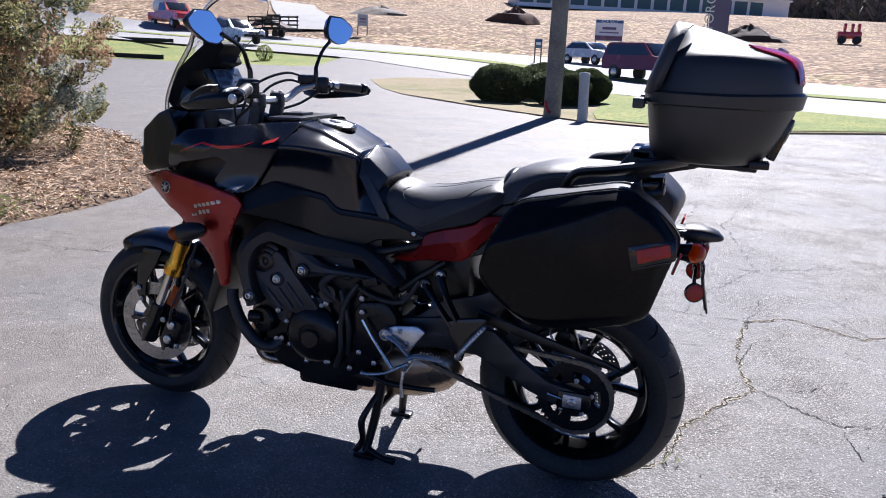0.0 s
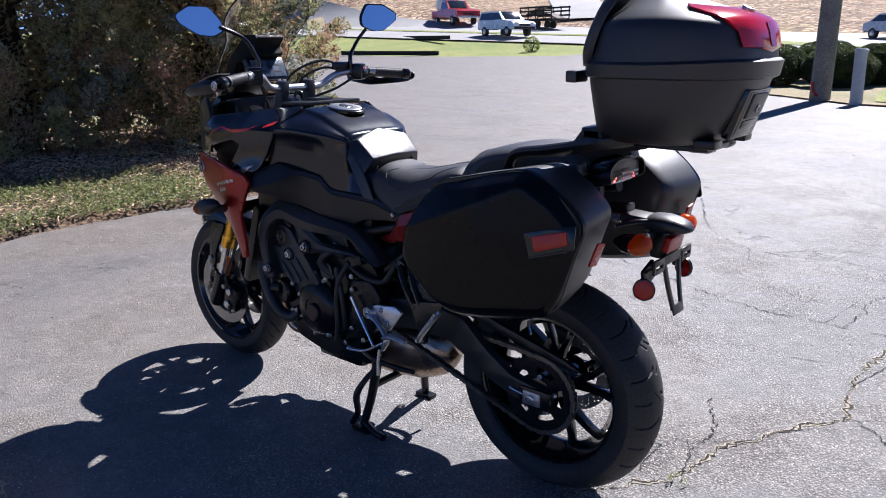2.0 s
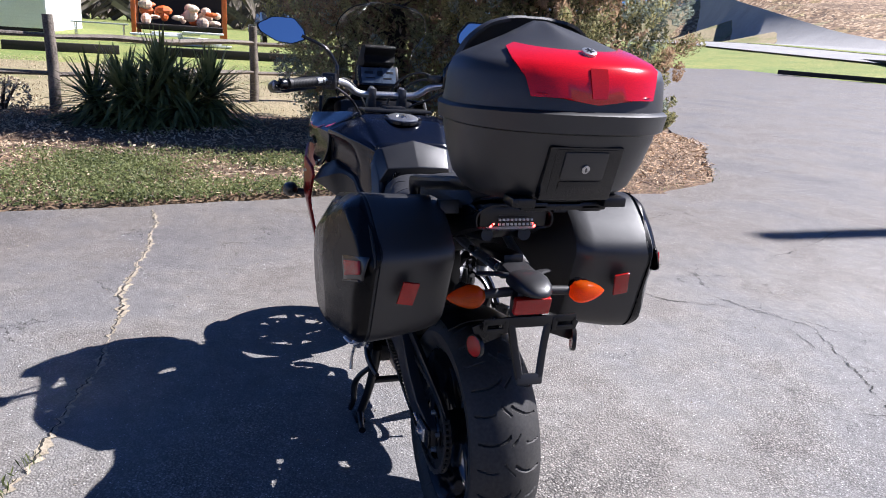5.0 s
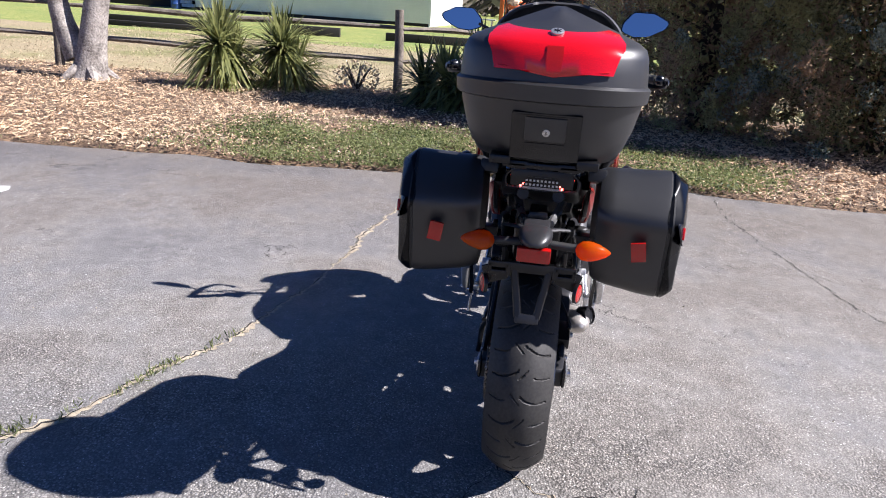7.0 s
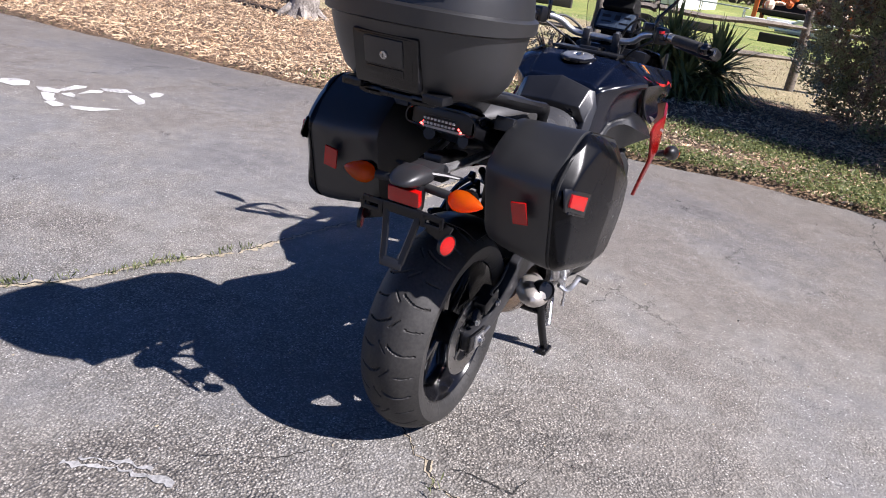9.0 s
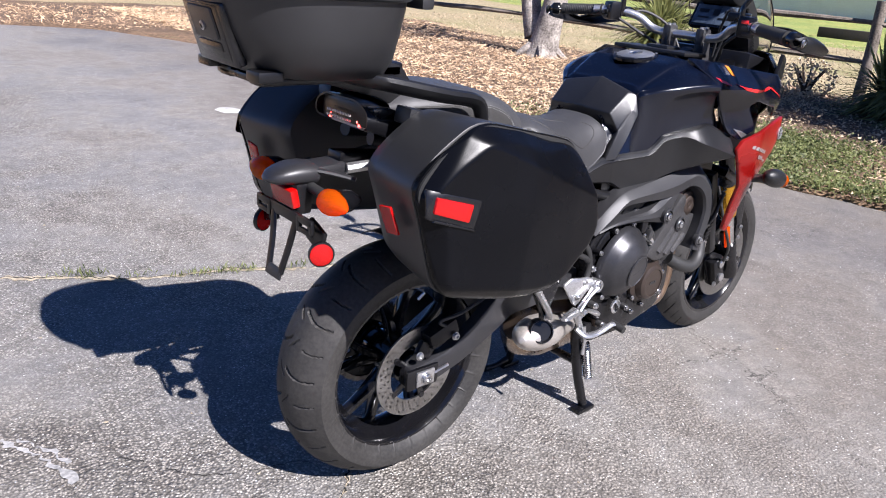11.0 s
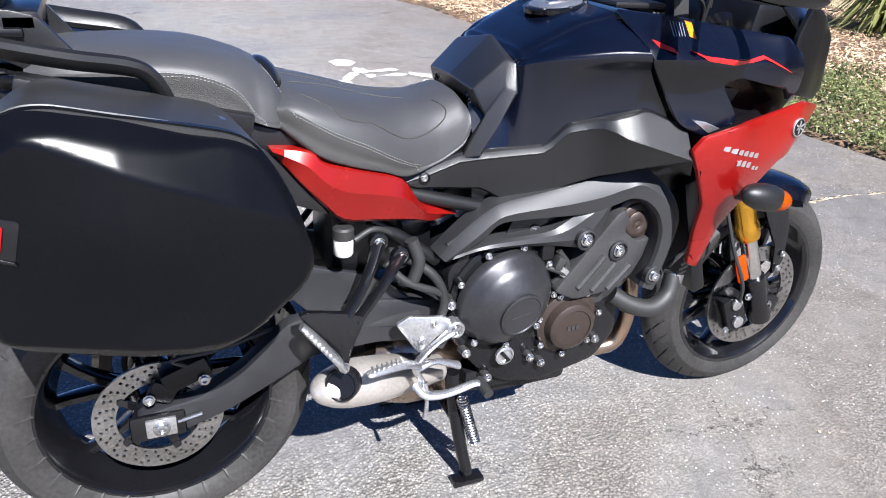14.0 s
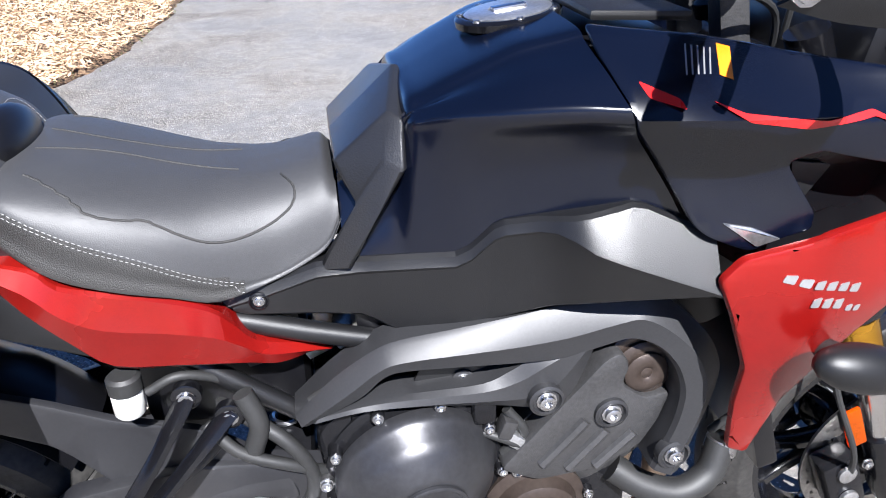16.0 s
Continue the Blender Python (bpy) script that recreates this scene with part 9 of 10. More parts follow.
for root, top in (((8.2, 6.2, 2.4), (8.3, 5.9, 3.6)), ((7.9, 7.7, 2.6), (7.7, 8.1, 3.8)), ((8.3, 5.9, 3.6), (8.5, 5.5, 4.8))):
    for k in range(9):
        p = V(*root).lerp(V(*top), g.random())
        a = g.uniform(0, 6.28)
        q = p + V(math.cos(a) * 1.3, math.sin(a) * 1.3, g.uniform(0.1, 1.1))
        bm = bmesh.new()
        tube(bm, [p, p.lerp(q, 0.5) + V(0, 0, 0.12), q], [0.045, 0.028, 0.010], 7, 3)
        for j in range(7):
            s0 = p.lerp(q, 0.3 + 0.7 * g.random())
            e = s0 + V(g.normal() * 0.4, g.normal() * 0.4, g.normal() * 0.3 + 0.12)
            tube(bm, [s0, s0.lerp(e, 0.5) + V(0, 0, 0.05), e], [0.010, 0.007, 0.003], 5, 2)
        part("branch", bm, "bark", tr)

# ---- fence ----
fence = thing("fence", (9.4, 2.4, 0), "weathered two rail timber fence behind the bed", "fence")
POSTS = [(8.9, 13.4), (9.15, 7.95), (9.35, 2.42), (11.5, -0.3), (12.6, -5.6)]
for x, y in POSTS:
    bm = bmesh.new()
    tube(bm, [(x, y, -0.1), (x + 0.01, y, 0.6), (x, y + 0.02, 1.26)], [0.075, 0.072, 0.066], 10, 3)
    part("post", bm, "rail", fence)
for (xa, ya), (xb, yb) in zip(POSTS, POSTS[1:]):
    for z in (0.50, 0.98):
        bm = bmesh.new()
        a, b = V(xa, ya, z), V(xb, yb, z + 0.02)
        mid = a.lerp(b, 0.5) + V(0.03, 0, -0.03)
        tube(bm, [a, a.lerp(b, 0.25) + V(0.01, 0, 0.01), mid, a.lerp(b, 0.75) + V(-0.01, 0, 0.0), b], [0.045, 0.075, 0.070, 0.075, 0.045], 8, 3, 0.6)
        part("rail", bm, "rail", fence)

# ---- utility pole, pedestal, flag ----
pole = thing("utility_pole", (2.97, -15.75, rise(2.97, -15.75)), "weathered grey wooden utility pole on the island edge", "utility pole")
bm = bmesh.new()
tube(bm, [(2.97, -15.75, -0.2), (2.99, -15.75, 4), (3.02, -15.75, 8), (3.04, -15.75, 12.2)], [0.21, 0.19, 0.16, 0.13], 16, 4)
part("shaft", bm, "pole_wood", pole)
bm = bmesh.new()
tube(bm, [(2.97, -15.53, 0.12), (3.08, -15.50, 0.25), (3.10, -15.52, 0.4)], 0.03, 8, 3)
part("red_cable_guard", bm, "red_lens", pole, "small red cable marker")
ped = thing("cable_pedestal", (2.15, -15.1, rise(2.15, -15.1)), "grey plastic cable pedestal leaning by the pole", "pedestal")
bm = bmesh.new()
tube(bm, [(2.15, -15.1, -0.05), (2.17, -15.12, 0.5), (2.19, -15.14, 1.02)], [0.12, 0.115, 0.115], 16, 2)
part("tube", bm, "grey_tube", ped)
bm = bmesh.new()
lathe(bm, [(0.125, 0), (0.125, 0.06), (0.10, 0.09)], (2.19, -15.14, 1.0), (0, 0, 1), 16)
part("cap", bm, "grey_tube", ped)

fx, fy = -0.35, -24.0
fz = rise(fx, fy)
flag = thing("banner_flag", (fx, fy, fz), "faded purple feather banner on a thin pole", "banner")
bm = bmesh.new()
tube(bm, [(fx, fy, fz - 0.1), (fx + 0.05, fy, fz + 2), (fx + 0.1, fy, fz + 4.2)], [0.02, 0.016, 0.01], 8, 3)
part("pole", bm, "car_black", flag)
bm = panel([(fx - 0.62, fz + 0.9), (fx - 0.02, fz + 0.75), (fx + 0.06, fz + 4.1), (fx - 0.35, fz + 4.0), (fx - 0.55, fz + 3.4)], lambda x, z: fy + 0.03 * math.sin(z * 3), 0.01, 0.3, 0, 0, 1)
part("cloth", bm, "banner", flag)
bm = panel([(fx - 0.62, fz + 0.9), (fx - 0.02, fz + 0.75), (fx - 0.01, fz + 1.25), (fx - 0.60, fz + 1.4)], lambda x, z: fy + 0.03 * math.sin(z * 3) + 0.008, 0.004, 0.3, 0, 0, 1)
part("lower_panel", bm, "banner_orange", flag)
for k, ch in enumerate("MOTORCYC"):
    cu = bpy.data.curves.new("letter", 'FONT')
    cu.body, cu.size, cu.extrude, cu.align_x = ch, 0.40, 0.004, 'CENTER'
    tmp = new("letter", cu)
    me = bpy.data.meshes.new_from_object(tmp.evaluated_get(bpy.context.evaluated_depsgraph_get()))
    bpy.data.objects.remove(tmp)
    me.materials.append(M["sign_white"])
    ob = new("letter", me)
    ob.matrix_basis = Matrix.Translation((fx - 0.10, fy + 0.045, fz + 1.80 + k * 0.29)) @ Matrix.Rotation(radians(180), 4, 'Z') @ Matrix.Rotation(radians(90), 4, 'X') @ Matrix.Rotation(radians(90), 4, 'Z')
    ob.parent = flag
    ob.matrix_parent_inverse = Matrix.Translation((-fx, -fy, -fz))

# ---- buildings ----
shed = thing("shed", (44, 8, 0), "long building with pale green lap siding and a white end wall", "building")
bm = bmesh.new()
box(bm, (52.1, 15.6, 1.75), (15.0, 15.0, 3.5))
part("wall", bm, "white_wall", shed, "white wall", 0)
for k in range(19):
    bm = bmesh.new()
    box(bm, (44.56, 15.6, 0.30 + k * 0.18), (0.05, 15.1, 0.185), Matrix.Rotation(radians(-6), 4, 'Y'))
    part("siding_board", bm, "siding", shed, "", 0)
bm = bmesh.new()
box(bm, (44.56, 8.05, 1.9), (0.12, 0.12, 3.7), None, 0.01)
part("corner_board", bm, "white_wall", shed)
bm = bmesh.new()
box(bm, (44.65, 15.6, 0.12), (0.2, 15.0, 0.24))
part("foundation", bm, "tie", shed, "", 0)
bm = bmesh.new()
box(bm, (52, 15.6, 3.7), (16.2, 16.4, 0.35), None, 0.05)
part("roof", bm, "roof", shed)
brick = thing("outbuilding", (47, 25, 0), "dark open outbuilding with a pale block wall", "building")
bm = bmesh.new()
box(bm, (50, 29.5, 1.6), (6, 9, 3.2))
part("wall", bm, "tie", brick, "", 0)
for k in range(8):
    for j in range(2):
        bm = bmesh.new()
        box(bm, (46.9, 24.6 + j * 0.45 + 0.2 * (k % 2), 0.2 + k * 0.22), (0.2, 0.42, 0.2), None, 0.01)
        part("block", bm, "white_wall", brick, "", 0)
brl = thing("barrel", (44, 24.2, 0), "blue plastic barrel beside the building", "barrel")
bm = bmesh.new()
lathe(bm, [(0.26, 0), (0.29, 0.05), (0.29, 0.3), (0.305, 0.32), (0.29, 0.34), (0.29, 0.6), (0.305, 0.62), (0.29, 0.64), (0.29, 0.86), (0.26, 0.9), (0.02, 0.9)], (44, 24.2, 0), (0, 0, 1), 22)
part("drum", bm, "blue_barrel", brl)

# timbers lying behind the fence and on the roadside grass
def timber(a, b, sz, label="black creosoted timber lying on the grass"):
    a, b = V(*a), V(*b)
    t = thing("timber", a.lerp(b, 0.5) - V(0, 0, sz / 2), label, "timber", "timbers on the grass")
    bm = bmesh.new()
    d = b - a
    rot = Matrix.Rotation(math.atan2(d.y, d.x), 4, 'Z')
    box(bm, a.lerp(b, 0.5), (d.length, sz, sz), rot, 0.02)
    part("beam", bm, "tie", t)


timber((24.6, 9.6, 0.17), (24.9, 7.9, 0.17), 0.32)
timber((24.9, 6.2, 0.15), (25.2, 2.9, 0.15), 0.30)
timber((25.6, 1.6, 0.16), (25.8, -3.8, 0.16), 0.30)
timber((24.0, 17.0, 0.13), (24.4, 12.6, 0.13), 0.26)
timber((21.5, 15.2, 0.10), (22.0, 10.4, 0.10), 0.18)
for a, b in (((41.5, -45.0), (34.2, -42.0)), ((35.5, -32.6), (29.6, -35.3))):
    timber((*a, rise(*a) + 0.13), (*b, rise(*b) + 0.13), 0.26, "grey weathered log lying on the roadside grass")

# junk container, table and vehicles behind the fence
jc = thing("container", (40.5, 1.2, 0), "open orange framed container full of junk", "container")
for x, y in ((40.3, -1.0), (40.3, 3.4), (44.5, -1.0), (44.5, 3.4)):
    bm = bmesh.new()
    box(bm, (x, y, 1.9), (0.22, 0.22, 3.3), None, 0.02)
    part("post", bm, "orange", jc)
bm = bmesh.new()
box(bm, (42.4, 1.2, 0.75), (4.2, 4.5, 0.2), None, 0.02)
part("floor", bm, "tie", jc)
bm = bmesh.new()
box(bm, (44.4, 1.2, 2.0), (0.1, 4.4, 3.0))
part("back_wall", bm, "tie", jc, "", 0)
g = np.random.default_rng(5)
for k in range(26):
    bm = bmesh.new()
    c = (40.8 + g.random() * 2.5, -0.7 + g.random() * 3.8, 1.0 + g.random() * 0.9)
    ball(bm, c, (0.15 + g.random() * 0.25, 0.15 + g.random() * 0.3, 0.12 + g.random() * 0.2), 8)
    part("junk_bag", bm, "litter" if k % 3 else "orange", jc, "", 0)
plt = thing("pallet_stack", (36, 0.6, 0), "pale stacked boards lying on the grass", "boards")
for k in range(7):
    bm = bmesh.new()
    box(bm, (36 + g.normal() * 0.3, 0.6 + g.normal() * 0.8, 0.10 + 0.09 * k), (0.9, 3.0 - 0.2 * k, 0.08), Matrix.Rotation(g.normal() * 0.12, 4, 'Z'), 0.01)
    part("board", bm, "white_wall", plt)
tb = thing("table", (40.6, 5.0, 0), "long pale folding table beside the shed", "table")
bm = bmesh.new()
box(bm, (40.6, 5.0, 0.75), (0.8, 2.6, 0.06), None, 0.01)
part("tabletop", bm, "grey_tube", tb)
for sx in (-0.3, 0.3):
    for sy in (-1.1, 1.1):
        bm = bmesh.new()
        cyl(bm, (40.6 + sx, 5 + sy, 0), (40.6 + sx, 5 + sy, 0.75), 0.03)
        part("leg", bm, "steel", tb)


def car(name, at, heading, size, paint, label, kind="suv", group=""):
    """A vehicle from a stepped profile, with wheels, glass and lamps. size: length, width, height."""
    L, W, H = size
    t = thing(name, at, label, "truck" if kind == "pickup" else "car", group)
    rot = Matrix.Translation(at) @ Matrix.Rotation(radians(heading), 4, 'Z')

    def put(nm, bm, m, parent=t, lab="", smooth=38):
        bmesh.ops.transform(bm, matrix=rot, verts=bm.verts)
        return part(nm, bm, m, parent, lab, smooth)
    profiles = {
        "suv": ([(-0.5, 0.30), (-0.5, 0.56), (-0.49, 0.62), (-0.46, 0.97), (-0.40, 1.0), (0.06, 1.0), (0.20, 0.66), (0.44, 0.58), (0.5, 0.50), (0.5, 0.28)], [(-0.455, 0.66), (-0.43, 0.94), (0.05, 0.95), (0.165, 0.67)]),
        "sedan": ([(-0.5, 0.32), (-0.5, 0.62), (-0.40, 0.68), (-0.26, 0.98), (-0.10, 1.0), (0.06, 0.96), (0.22, 0.66), (0.46, 0.58), (0.5, 0.48), (0.5, 0.30)], [(-0.37, 0.69), (-0.25, 0.93), (0.05, 0.92), (0.18, 0.68)]),
        "pickup": ([(-0.5, 0.36), (-0.5, 0.62), (-0.14, 0.62), (-0.13, 0.97), (0.04, 1.0), (0.16, 0.68), (0.46, 0.62), (0.5, 0.54), (0.5, 0.32)], [(-0.12, 0.67), (-0.115, 0.94), (0.035, 0.95), (0.13, 0.68)]),
    }
    body, win = profiles[kind]
    pr = rounded([V(x * L, 0, z * H) for x, z in body], 0.09)
    hw = W / 2

    def sect(y, k):
        return [V(p.x, y, p.z if p.z < 0.62 * H else 0.62 * H + (p.z - 0.62 * H) * k) for p in pr]
    bm = loft([sect(-hw * 0.80, 0.96), sect(-hw * 0.97, 0.75), sect(-hw, 0.3), sect(-hw, 0.2)][::-1] + [sect(0, 1.0)] + [sect(hw * 0.80, 0.96), sect(hw * 0.97, 0.75), sect(hw, 0.3), sect(hw, 0.2)]) if False else \
        loft([[V(p.x, y * (1 - 0.16 * max(0, (p.z - 0.62 * H) / (0.38 * H))), p.z) for p in pr] for y in (-hw, -hw * 0.99, hw * 0.99, hw)])
    b = put("body", bm, paint)
    for s in (-1, 1):
        wp = rounded([V(x * L, 0, z * H) for x, z in win], 0.05)
        bm = loft([[V(p.x, s * ((hw * (1 - 0.16 * max(0, (p.z - 0.62 * H) / (0.38 * H)))) + e), p.z) for p in wp] for e in (-0.01, 0.006)])
        put("side_window", bm, "car_glass", b)
        for x in (-0.31, 0.31):
            bm = bmesh.new()
            R = 0.20 * H if kind != "sedan" else 0.22 * H
            lathe(bm, [(R * 0.55, 0.0), (R, 0.0), (R, 0.22), (R * 0.9, 0.25), (R * 0.6, 0.24), (R * 0.55, 0.20), (0.02, 0.20)], (x * L, s * (hw - 0.22), R), (0, s, 0), 22)
            wh = put("wheel", bm, "rubber", t)
            bm = bmesh.new()
            lathe(bm, [(R * 0.58, 0.0), (R * 0.5, 0.02), (0.02, 0.03)], (x * L, s * (hw + 0.005), R), (0, s, 0), 16)
            put("rim", bm, "alu", wh)
        bm = bmesh.new()
        box(bm, (-0.497 * L, s * hw * 0.82, 0.56 * H), (0.06, 0.16, 0.22), None, 0.02)
        put("tail_lamp", bm, "red_lens", b)
        bm = bmesh.new()
        box(bm, (0.490 * L, s * hw * 0.72, 0.50 * H), (0.08, 0.34, 0.13), None, 0.02)
        put("headlamp", bm, "clear", b)
    bm = bmesh.new()
    i0 = 5 if kind == "suv" else (4 if kind == "pickup" else 5)
    p0, p1 = V(body[i0][0] * L, 0, body[i0][1] * H), V(body[i0 + 1][0] * L, 0, body[i0 + 1][1] * H)
    m_ = p0.lerp(p1, 0.5)
    dd = p1 - p0
    box(bm, m_ + V(0.012, 0, 0.012), (dd.length * 0.9, W * 0.74, 0.02), Matrix.Rotation(math.atan2(-dd.z, dd.x), 4, 'Y'), 0.005)
    put("windscreen", bm, "car_glass", b)
    bm = bmesh.new()
    box(bm, (0.5 * L, 0, 0.44 * H), (0.05, W * 0.5, 0.14), None, 0.02)
    put("grille", bm, "plastic", b)
    for s in (-1, 1):
        bm = bmesh.new()
        box(bm, (s * 0.495 * L, 0, 0.33 * H), (0.14, W * 0.95, 0.20), None, 0.05)
        put("bumper", bm, "plastic" if kind == "suv" else "alu", b)
    return t


HEAD = math.degrees(math.atan2(-0.6613, 0.7514))
car("suv", (2.2, -38.0, rise(2.2, -38.0) + 0.03), HEAD + 180, (5.0, 1.95, 1.85), "car_maroon", "dark maroon sport utility vehicle on the road")
car("sedan", (7.0, -51.2, rise(7.0, -51.2) + 0.03), HEAD + 180, (4.6, 1.8, 1.5), "car_silver", "silver sedan on the far carriageway", "sedan")
car("suv", (32.5, -46.8, rise(32.5, -46.8) + 0.03), HEAD + 200, (4.9, 1.95, 1.8), "car_white", "white sport utility vehicle on the road")
car("pickup", (44.5, -3.9, 0.0), 186, (5.4, 1.95, 1.85), "car_blue", "dark blue and silver pickup truck parked on the grass", "pickup")
# gravel drive climbing the field and a stake trailer behind the white car
drive = part("driveway", cut_sheet([(36.5, -60.0), (43.6, -71.3), (60.6, -98.3), (72, -116), (68, -122), (57.5, -105.5), (39.2, -74.2), (31.0, -62.6)], 4.0, lambda x, y: rise(x, y) + 0.14), "road", None, "", 60)
tagged(drive, "pale gravel drive climbing the field", "driveway", kind="structure")
trl = thing("trailer", (34.6, -55.6, rise(34.6, -55.6)), "dark steel stake trailer loaded with scrap timber", "trailer")
tm = Matrix.Translation((34.6, -55.6, rise(34.6, -55.6) + 0.03)) @ Matrix.Rotation(radians(HEAD + 20), 4, 'Z')


def trailer_part(name, c, sz, m="tie", tilt=0.0):
    b = bmesh.new()
    box(b, c, sz, Matrix.Rotation(radians(tilt), 4, 'Y'), 0.02, 1)
    b.transform(tm)
    part(name, b, m, trl, "", 0)


trailer_part("bed", (0, 0, 0.75), (4.6, 1.9, 0.16))
trailer_part("drawbar", (-3.0, 0, 0.6), (1.6, 0.12, 0.12))
for x in (-2.2, -1.1, 0.0, 1.1, 2.2):
    for y in (-0.92, 0.92):
        trailer_part("stake", (x, y, 1.30), (0.10, 0.08, 1.10))
for z in (1.1, 1.45, 1.75):
    for y in (-0.97, 0.97):
        trailer_part("slat", (0, y, z), (4.6, 0.05, 0.14))
for x in (-1.4, 0.2, 1.3):
    trailer_part("plank", (x, 0.1, 1.25 + 0.1 * x), (2.4, 0.9, 0.10), "rail", 12 * x)
for x in (-0.2, 0.65):
    for y in (-0.85, 0.85):
        b = bmesh.new()
        lathe(b, [(0.05, -0.09), (0.2, -0.10), (0.36, -0.09), (0.38, 0), (0.36, 0.09), (0.2, 0.10), (0.05, 0.09)], (x, y, 0.38), (0, 1, 0), 20)
        b.transform(tm)
        part("wheel", b, "rubber", trl)
# red tank truck
tx, ty = 45.5, -57.0
tz = rise(tx, ty) + 0.03
trk = car("tank_truck", (tx, ty, tz), 150, (6.8, 2.3, 2.3), "car_red", "red flatbed truck carrying a white tank", "pickup")
bm = bmesh.new()
rot = Matrix.Rotation(radians(150), 4, 'Z')
c = V(tx, ty, tz) + rot @ V(-1.9, 0, 2.0)
d = rot @ V(1, 0, 0)
lathe(bm, [(0.3, -1.4), (0.75, -1.3), (0.8, -1.0), (0.8, 1.0), (0.75, 1.3), (0.3, 1.4)], c, d, 22)
part("tank", bm, "white_wall", trk, "white liquid tank")

# signs
def sign(at, w, h, leg, heading, label, bars, board="sign_white"):
    t = thing("sign", at, label, "sign")
    m = Matrix.Translation(at) @ Matrix.Rotation(radians(heading), 4, 'Z')
    for s in (-1, 1):
        bm = bmesh.new()
        box(bm, (0, s * w * 0.46, (leg + h) / 2), (0.09, 0.09, leg + h), None, 0.01)
        bmesh.ops.transform(bm, matrix=m, verts=bm.verts)
        part("post", bm, "rail", t)
    bm = bmesh.new()
    box(bm, (0.06, 0, leg + h / 2), (0.04, w, h), None, 0.01)
    bmesh.ops.transform(bm, matrix=m, verts=bm.verts)
    b = part("board", bm, board, t)
    for y, z, bw, bh, mt in bars:
        bm = bmesh.new()
        box(bm, (0.085, y * w, leg + z * h), (0.01, bw * w, bh * h))
        bmesh.ops.transform(bm, matrix=m, verts=bm.verts)
        part("print_bar", bm, mt, b, "", 0)
    return t, m, leg


t, m, leg = sign((7.8, -67.4, rise(7.8, -67.4)), 2.4, 1.8, 0.3, 96, "white land for sale sign in the field", [(0, 0.92, 0.98, 0.14, "car_blue"), (0, 0.14, 0.98, 0.22, "car_maroon"), (0, 0.60, 0.5, 0.12, "banner"), (0, 0.40, 0.7, 0.06, "banner")])
cu = bpy.data.curves.new("lettering", 'FONT')
cu.body, cu.size, cu.extrude, cu.align_x = "FOR SALE", 0.34, 0.004, 'CENTER'
tmp = new("lettering", cu)
me = bpy.data.meshes.new_from_object(tmp.evaluated_get(bpy.context.evaluated_depsgraph_get()))
bpy.data.objects.remove(tmp)
me.materials.append(M["sign_white"])
ob = new("lettering", me)
ob.matrix_basis = m @ Matrix.Translation((0.10, 0, leg + 1.53)) @ Matrix.Rotation(radians(90), 4, 'Z') @ Matrix.Rotation(radians(90), 4, 'X')
ob.parent = t
ob.matrix_parent_inverse = Matrix.Translation(-Vector(t.matrix_basis.translation))
sign((28.9, -61.5, rise(28.9, -61.5)), 0.9, 1.0, 0.8, 118, "small weathered roadside notice", [(0, 0.6, 0.6, 0.12, "banner"), (0, 0.35, 0.6, 0.08, "banner")], "grey_tube")
sign((10.2, -48.8, rise(10.2, -48.8)), 0.45, 0.6, 1.0, 100, "small blue roadside sign on a post", [(0, 0.5, 0.7, 0.3, "sign_white")], "car_blue")


def heap(at, r, h, seed, label, material="dirt"):
    t = thing("dirt_pile", at, label, "dirt pile", "dirt piles in the field")
    bm = bmesh.new()
    rings = []
    for k in range(9):
        f = k / 8
        row = []
        for j in range(28):
            a = 2 * math.pi * j / 28
            q = 1 + 0.35 * noise.noise((math.cos(a) * 1.5 + seed, math.sin(a) * 1.5, f * 2))
            rr = r * (1 - f) * q
            row.append(V(at[0] + math.cos(a) * rr * 1.5, at[1] + math.sin(a) * rr, at[2] - 0.3 + (h + 0.3) * f ** 0.7 * (0.85 + 0.3 * noise.noise((a * 1.3, f * 4, seed)))))
        rings.append(row)
    part("mound", loft(rings), material, t, "", 25)


heap((20.2, -83.4, rise(20.2, -83.4)), 2.4, 1.9, 1.0, "dark red heap of dug earth in the field")
heap((-4.5, -84, rise(-4.5, -84)), 2.6, 1.7, 2.0, "low brown heap of earth and brush", "bark_dark")
heap((36, -82, rise(36, -82)), 3.2, 1.0, 3.0, "low heap of cleared brush", "rail")
mx, my = -14.3, -86.7
mz = rise(mx, my)
mach = thing("field_machine", (mx, my, mz), "small red field machine standing in the field", "machine")
bm = bmesh.new()
box(bm, (mx, my, mz + 0.9), (2.2, 1.2, 0.7), None, 0.05)
part("body", bm, "car_red", mach)
for dx in (-0.8, -0.2, 0.5):
    bm = bmesh.new()
    box(bm, (mx + dx, my + 0.2, mz + 1.6), (0.25, 0.6, 0.9), None, 0.03)
    part("tower", bm, "car_red", mach)
for dx in (-0.7, 0.7):
    bm = bmesh.new()
    lathe(bm, [(0.1, -0.12), (0.42, -0.12), (0.42, 0.12), (0.1, 0.12)], (mx + dx, my + 0.65, mz + 0.42), (0, 1, 0), 18)
    part("wheel", bm, "rubber", mach)

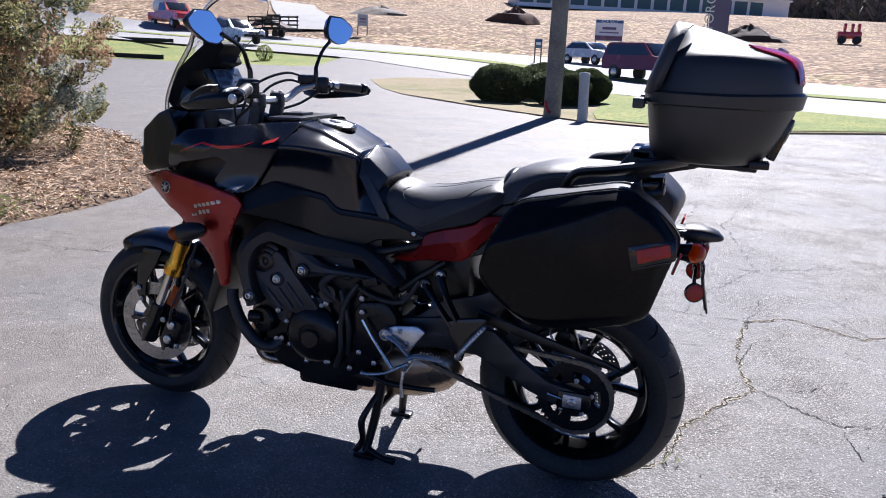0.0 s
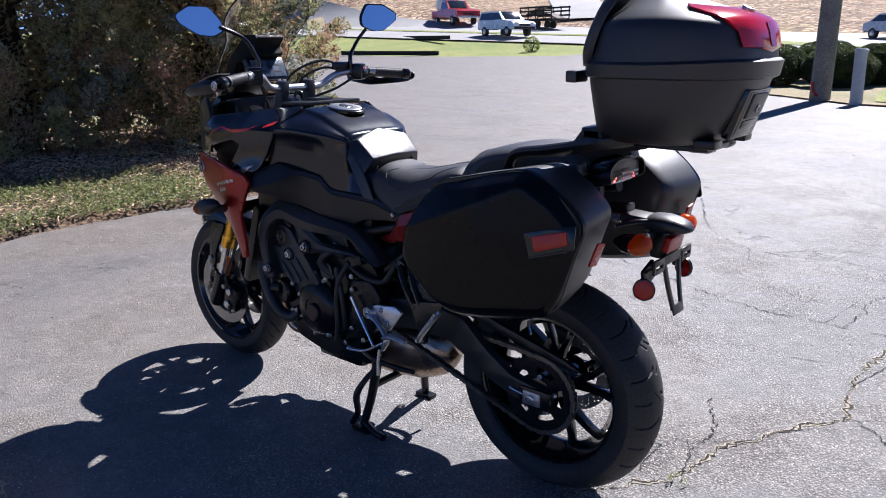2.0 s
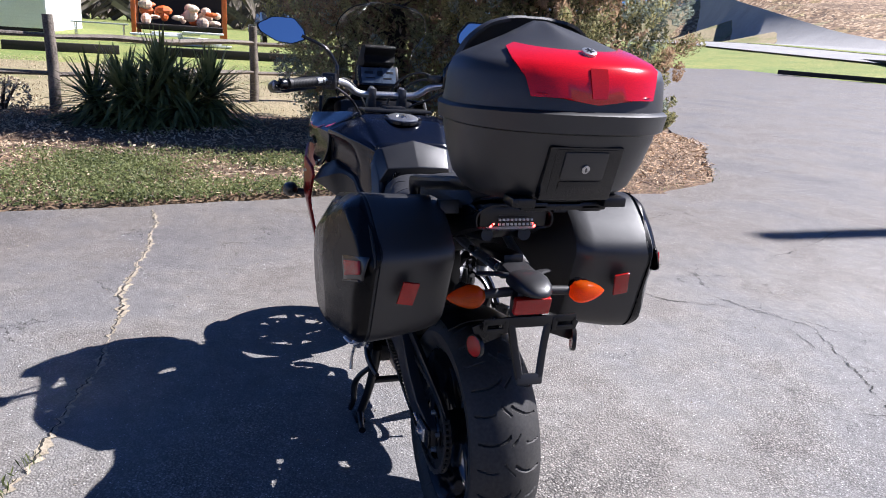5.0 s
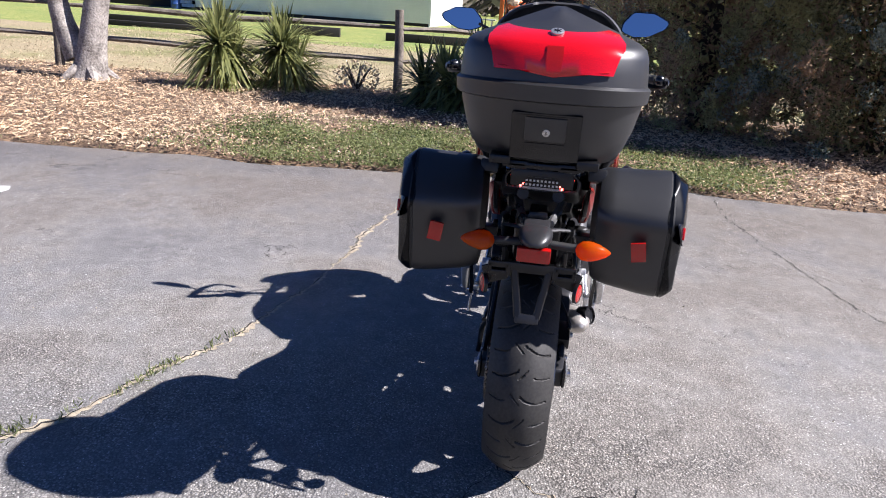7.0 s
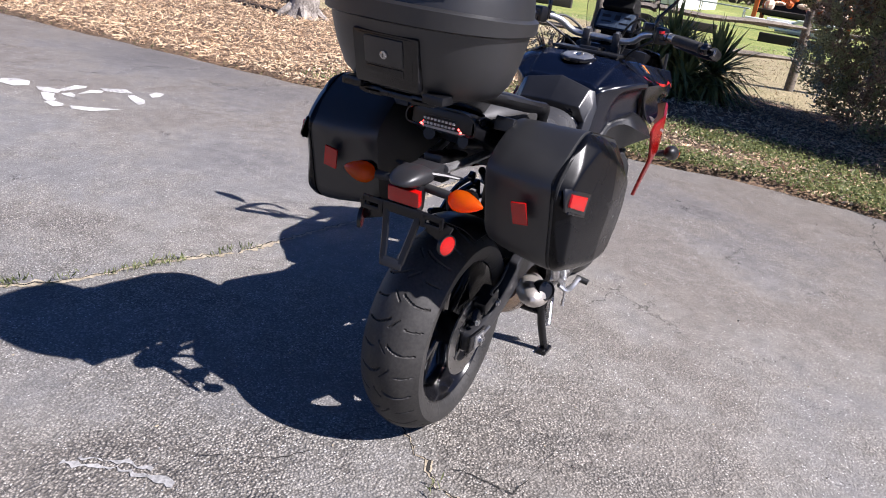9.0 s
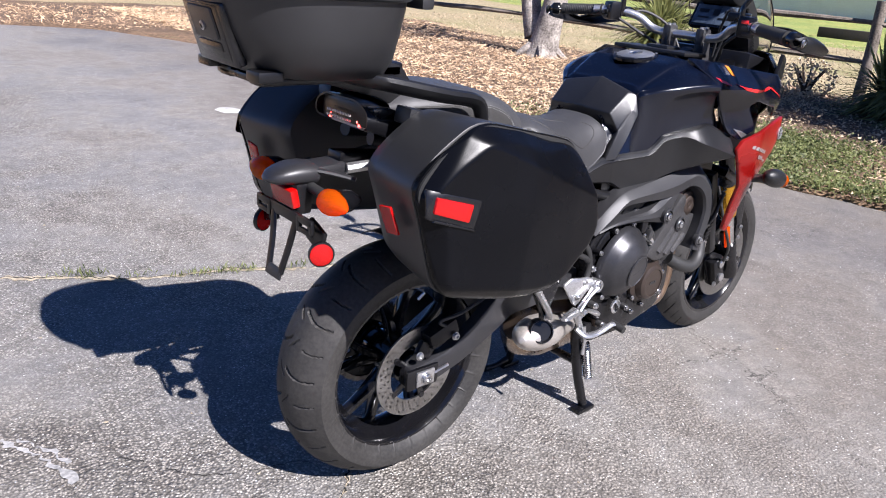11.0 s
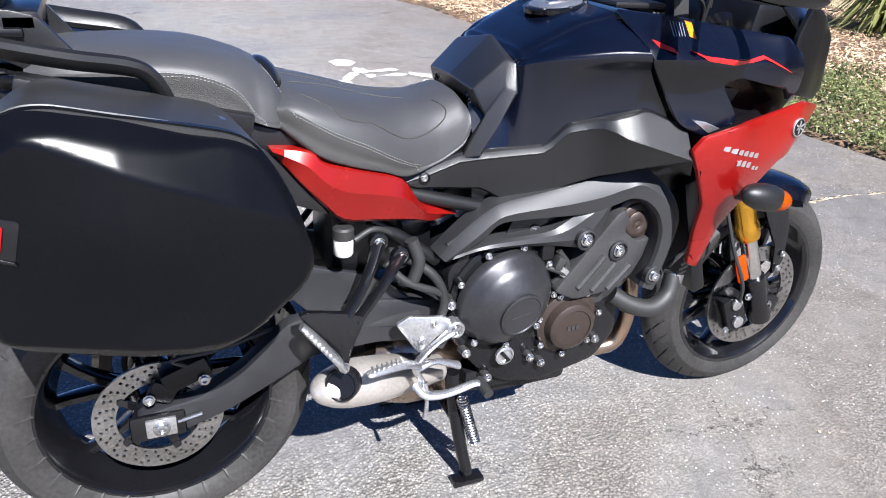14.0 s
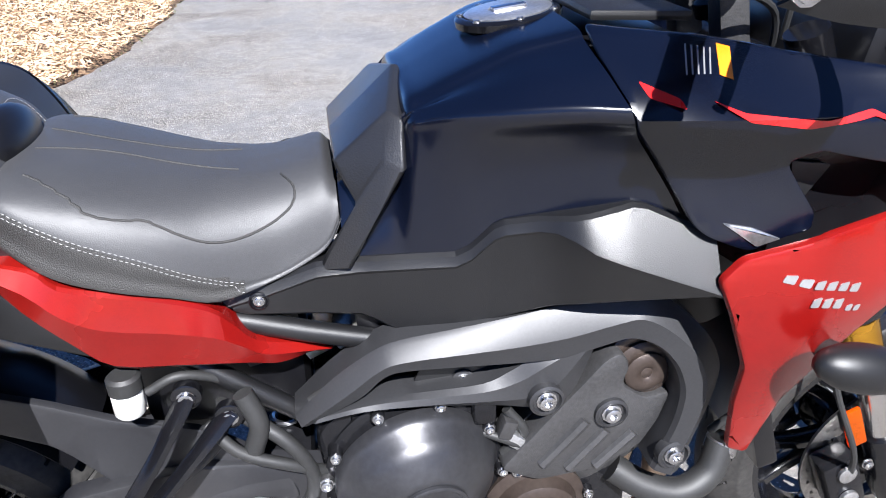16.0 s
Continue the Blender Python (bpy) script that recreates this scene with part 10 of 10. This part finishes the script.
# storage units along the hilltop
a, b = V(36, -146, 0), V(-14, -171, 0)
units = thing("storage_building", (11, -158, rise(11, -158)), "long white self storage building with teal doors", "building")
d = (b - a).normalized()
ln = (b - a).length
nrm = V(d.y, -d.x, 0)
nrm = nrm if nrm.y > 0 else -nrm
ang = math.atan2(d.y, d.x)
mid = a.lerp(b, 0.5)
zb = 12.0
bm = bmesh.new()
box(bm, (mid.x, mid.y, zb + 1.2), (ln, 7, 3.6), Matrix.Rotation(ang, 4, 'Z'))
part("wall", bm, "white_wall", units, "", 0)
bm = bmesh.new()
box(bm, (mid.x, mid.y, zb + 3.2), (ln + 0.6, 7.8, 0.4), Matrix.Rotation(ang, 4, 'Z'), 0.05)
part("roof", bm, "white_wall", units)
for k in range(15):
    p = a + d * (2 + k * (ln - 9) / 14) + nrm * 3.52
    bm = bmesh.new()
    box(bm, (p.x, p.y, zb + 1.4), (2.7, 0.08, 2.5), Matrix.Rotation(ang, 4, 'Z'))
    part("roller_door", bm, "teal", units, "", 0)

# bare woods on the skyline: trunks with twigs, far off
vs, fs = [], []
g = np.random.default_rng(9)
for k in range(900):
    s = g.uniform(-260, 330)
    n = g.uniform(195, 240) + (0 if s < 120 else 30)
    x, y = 0.7514 * s - 0.6613 * n, -0.6613 * s - 0.7514 * n
    z, h, w = rise(x, y), g.uniform(9, 18), g.uniform(0.12, 0.3)
    o = len(vs)
    vs += [(x - w, y, z), (x + w, y, z), (x, y, z + h), (x, y + w, z)]
    fs += [(o, o + 1, o + 2), (o + 1, o + 3, o + 2)]
    for j in range(16):
        f = g.uniform(0.25, 0.95)
        a = g.uniform(0, 6.28)
        L = h * 0.30 * (1.1 - f)
        o = len(vs)
        p = (x, y, z + h * f)
        q = (x + math.cos(a) * L, y + math.sin(a) * L, z + h * f + L * 0.9)
        vs += [p, q, (q[0] + 0.25, q[1], q[2] - 0.2), (p[0], p[1], p[2] - 0.25)]
        fs += [(o, o + 1, o + 2), (o, o + 2, o + 3)]
for k in range(420):
    x, y = g.uniform(105, 150), g.uniform(-40, 95)
    z, h, w = rise(x, y), g.uniform(8, 14), g.uniform(0.12, 0.3)
    for j in range(22):
        f = g.uniform(0.02, 0.95)
        a = g.uniform(0, 6.28)
        L = h * 0.34 * (1.1 - f)
        o = len(vs)
        p = (x, y, z + h * f)
        q = (x + math.cos(a) * L, y + math.sin(a) * L, z + h * f + L * 0.6)
        vs += [p, q, (q[0] + 0.1, q[1] + 0.3, q[2] - 0.6), (p[0], p[1] + 0.2, p[2] - 0.8)]
        fs += [(o, o + 1, o + 2), (o, o + 2, o + 3)]
for k in range(620):
    x, y = g.uniform(-95, 4), g.uniform(-215, -176)
    z, h, w = rise(x, y), g.uniform(8, 15), g.uniform(0.10, 0.25)
    o = len(vs)
    vs += [(x - w, y, z), (x + w, y, z), (x, y, z + h), (x, y + w, z)]
    fs += [(o, o + 1, o + 2), (o + 1, o + 3, o + 2)]
    for j in range(26):
        f = g.uniform(0.0, 0.9) ** 1.5
        a = g.uniform(0, 6.28)
        L = h * 0.26 * (1.1 - f)
        o = len(vs)
        p = (x, y, z + h * f)
        q = (x + math.cos(a) * L, y + math.sin(a) * L, z + h * f + L * 0.8)
        vs += [p, q, (q[0] + 0.35, q[1], q[2] - 0.35), (p[0], p[1], p[2] - 0.4)]
        fs += [(o, o + 1, o + 2), (o, o + 2, o + 3)]
ob = new("far_woods", raw_mesh("far_woods", vs, fs, "woods"))
tagged(ob, "bare brown winter woods on the skyline", "woods", kind="stuff")
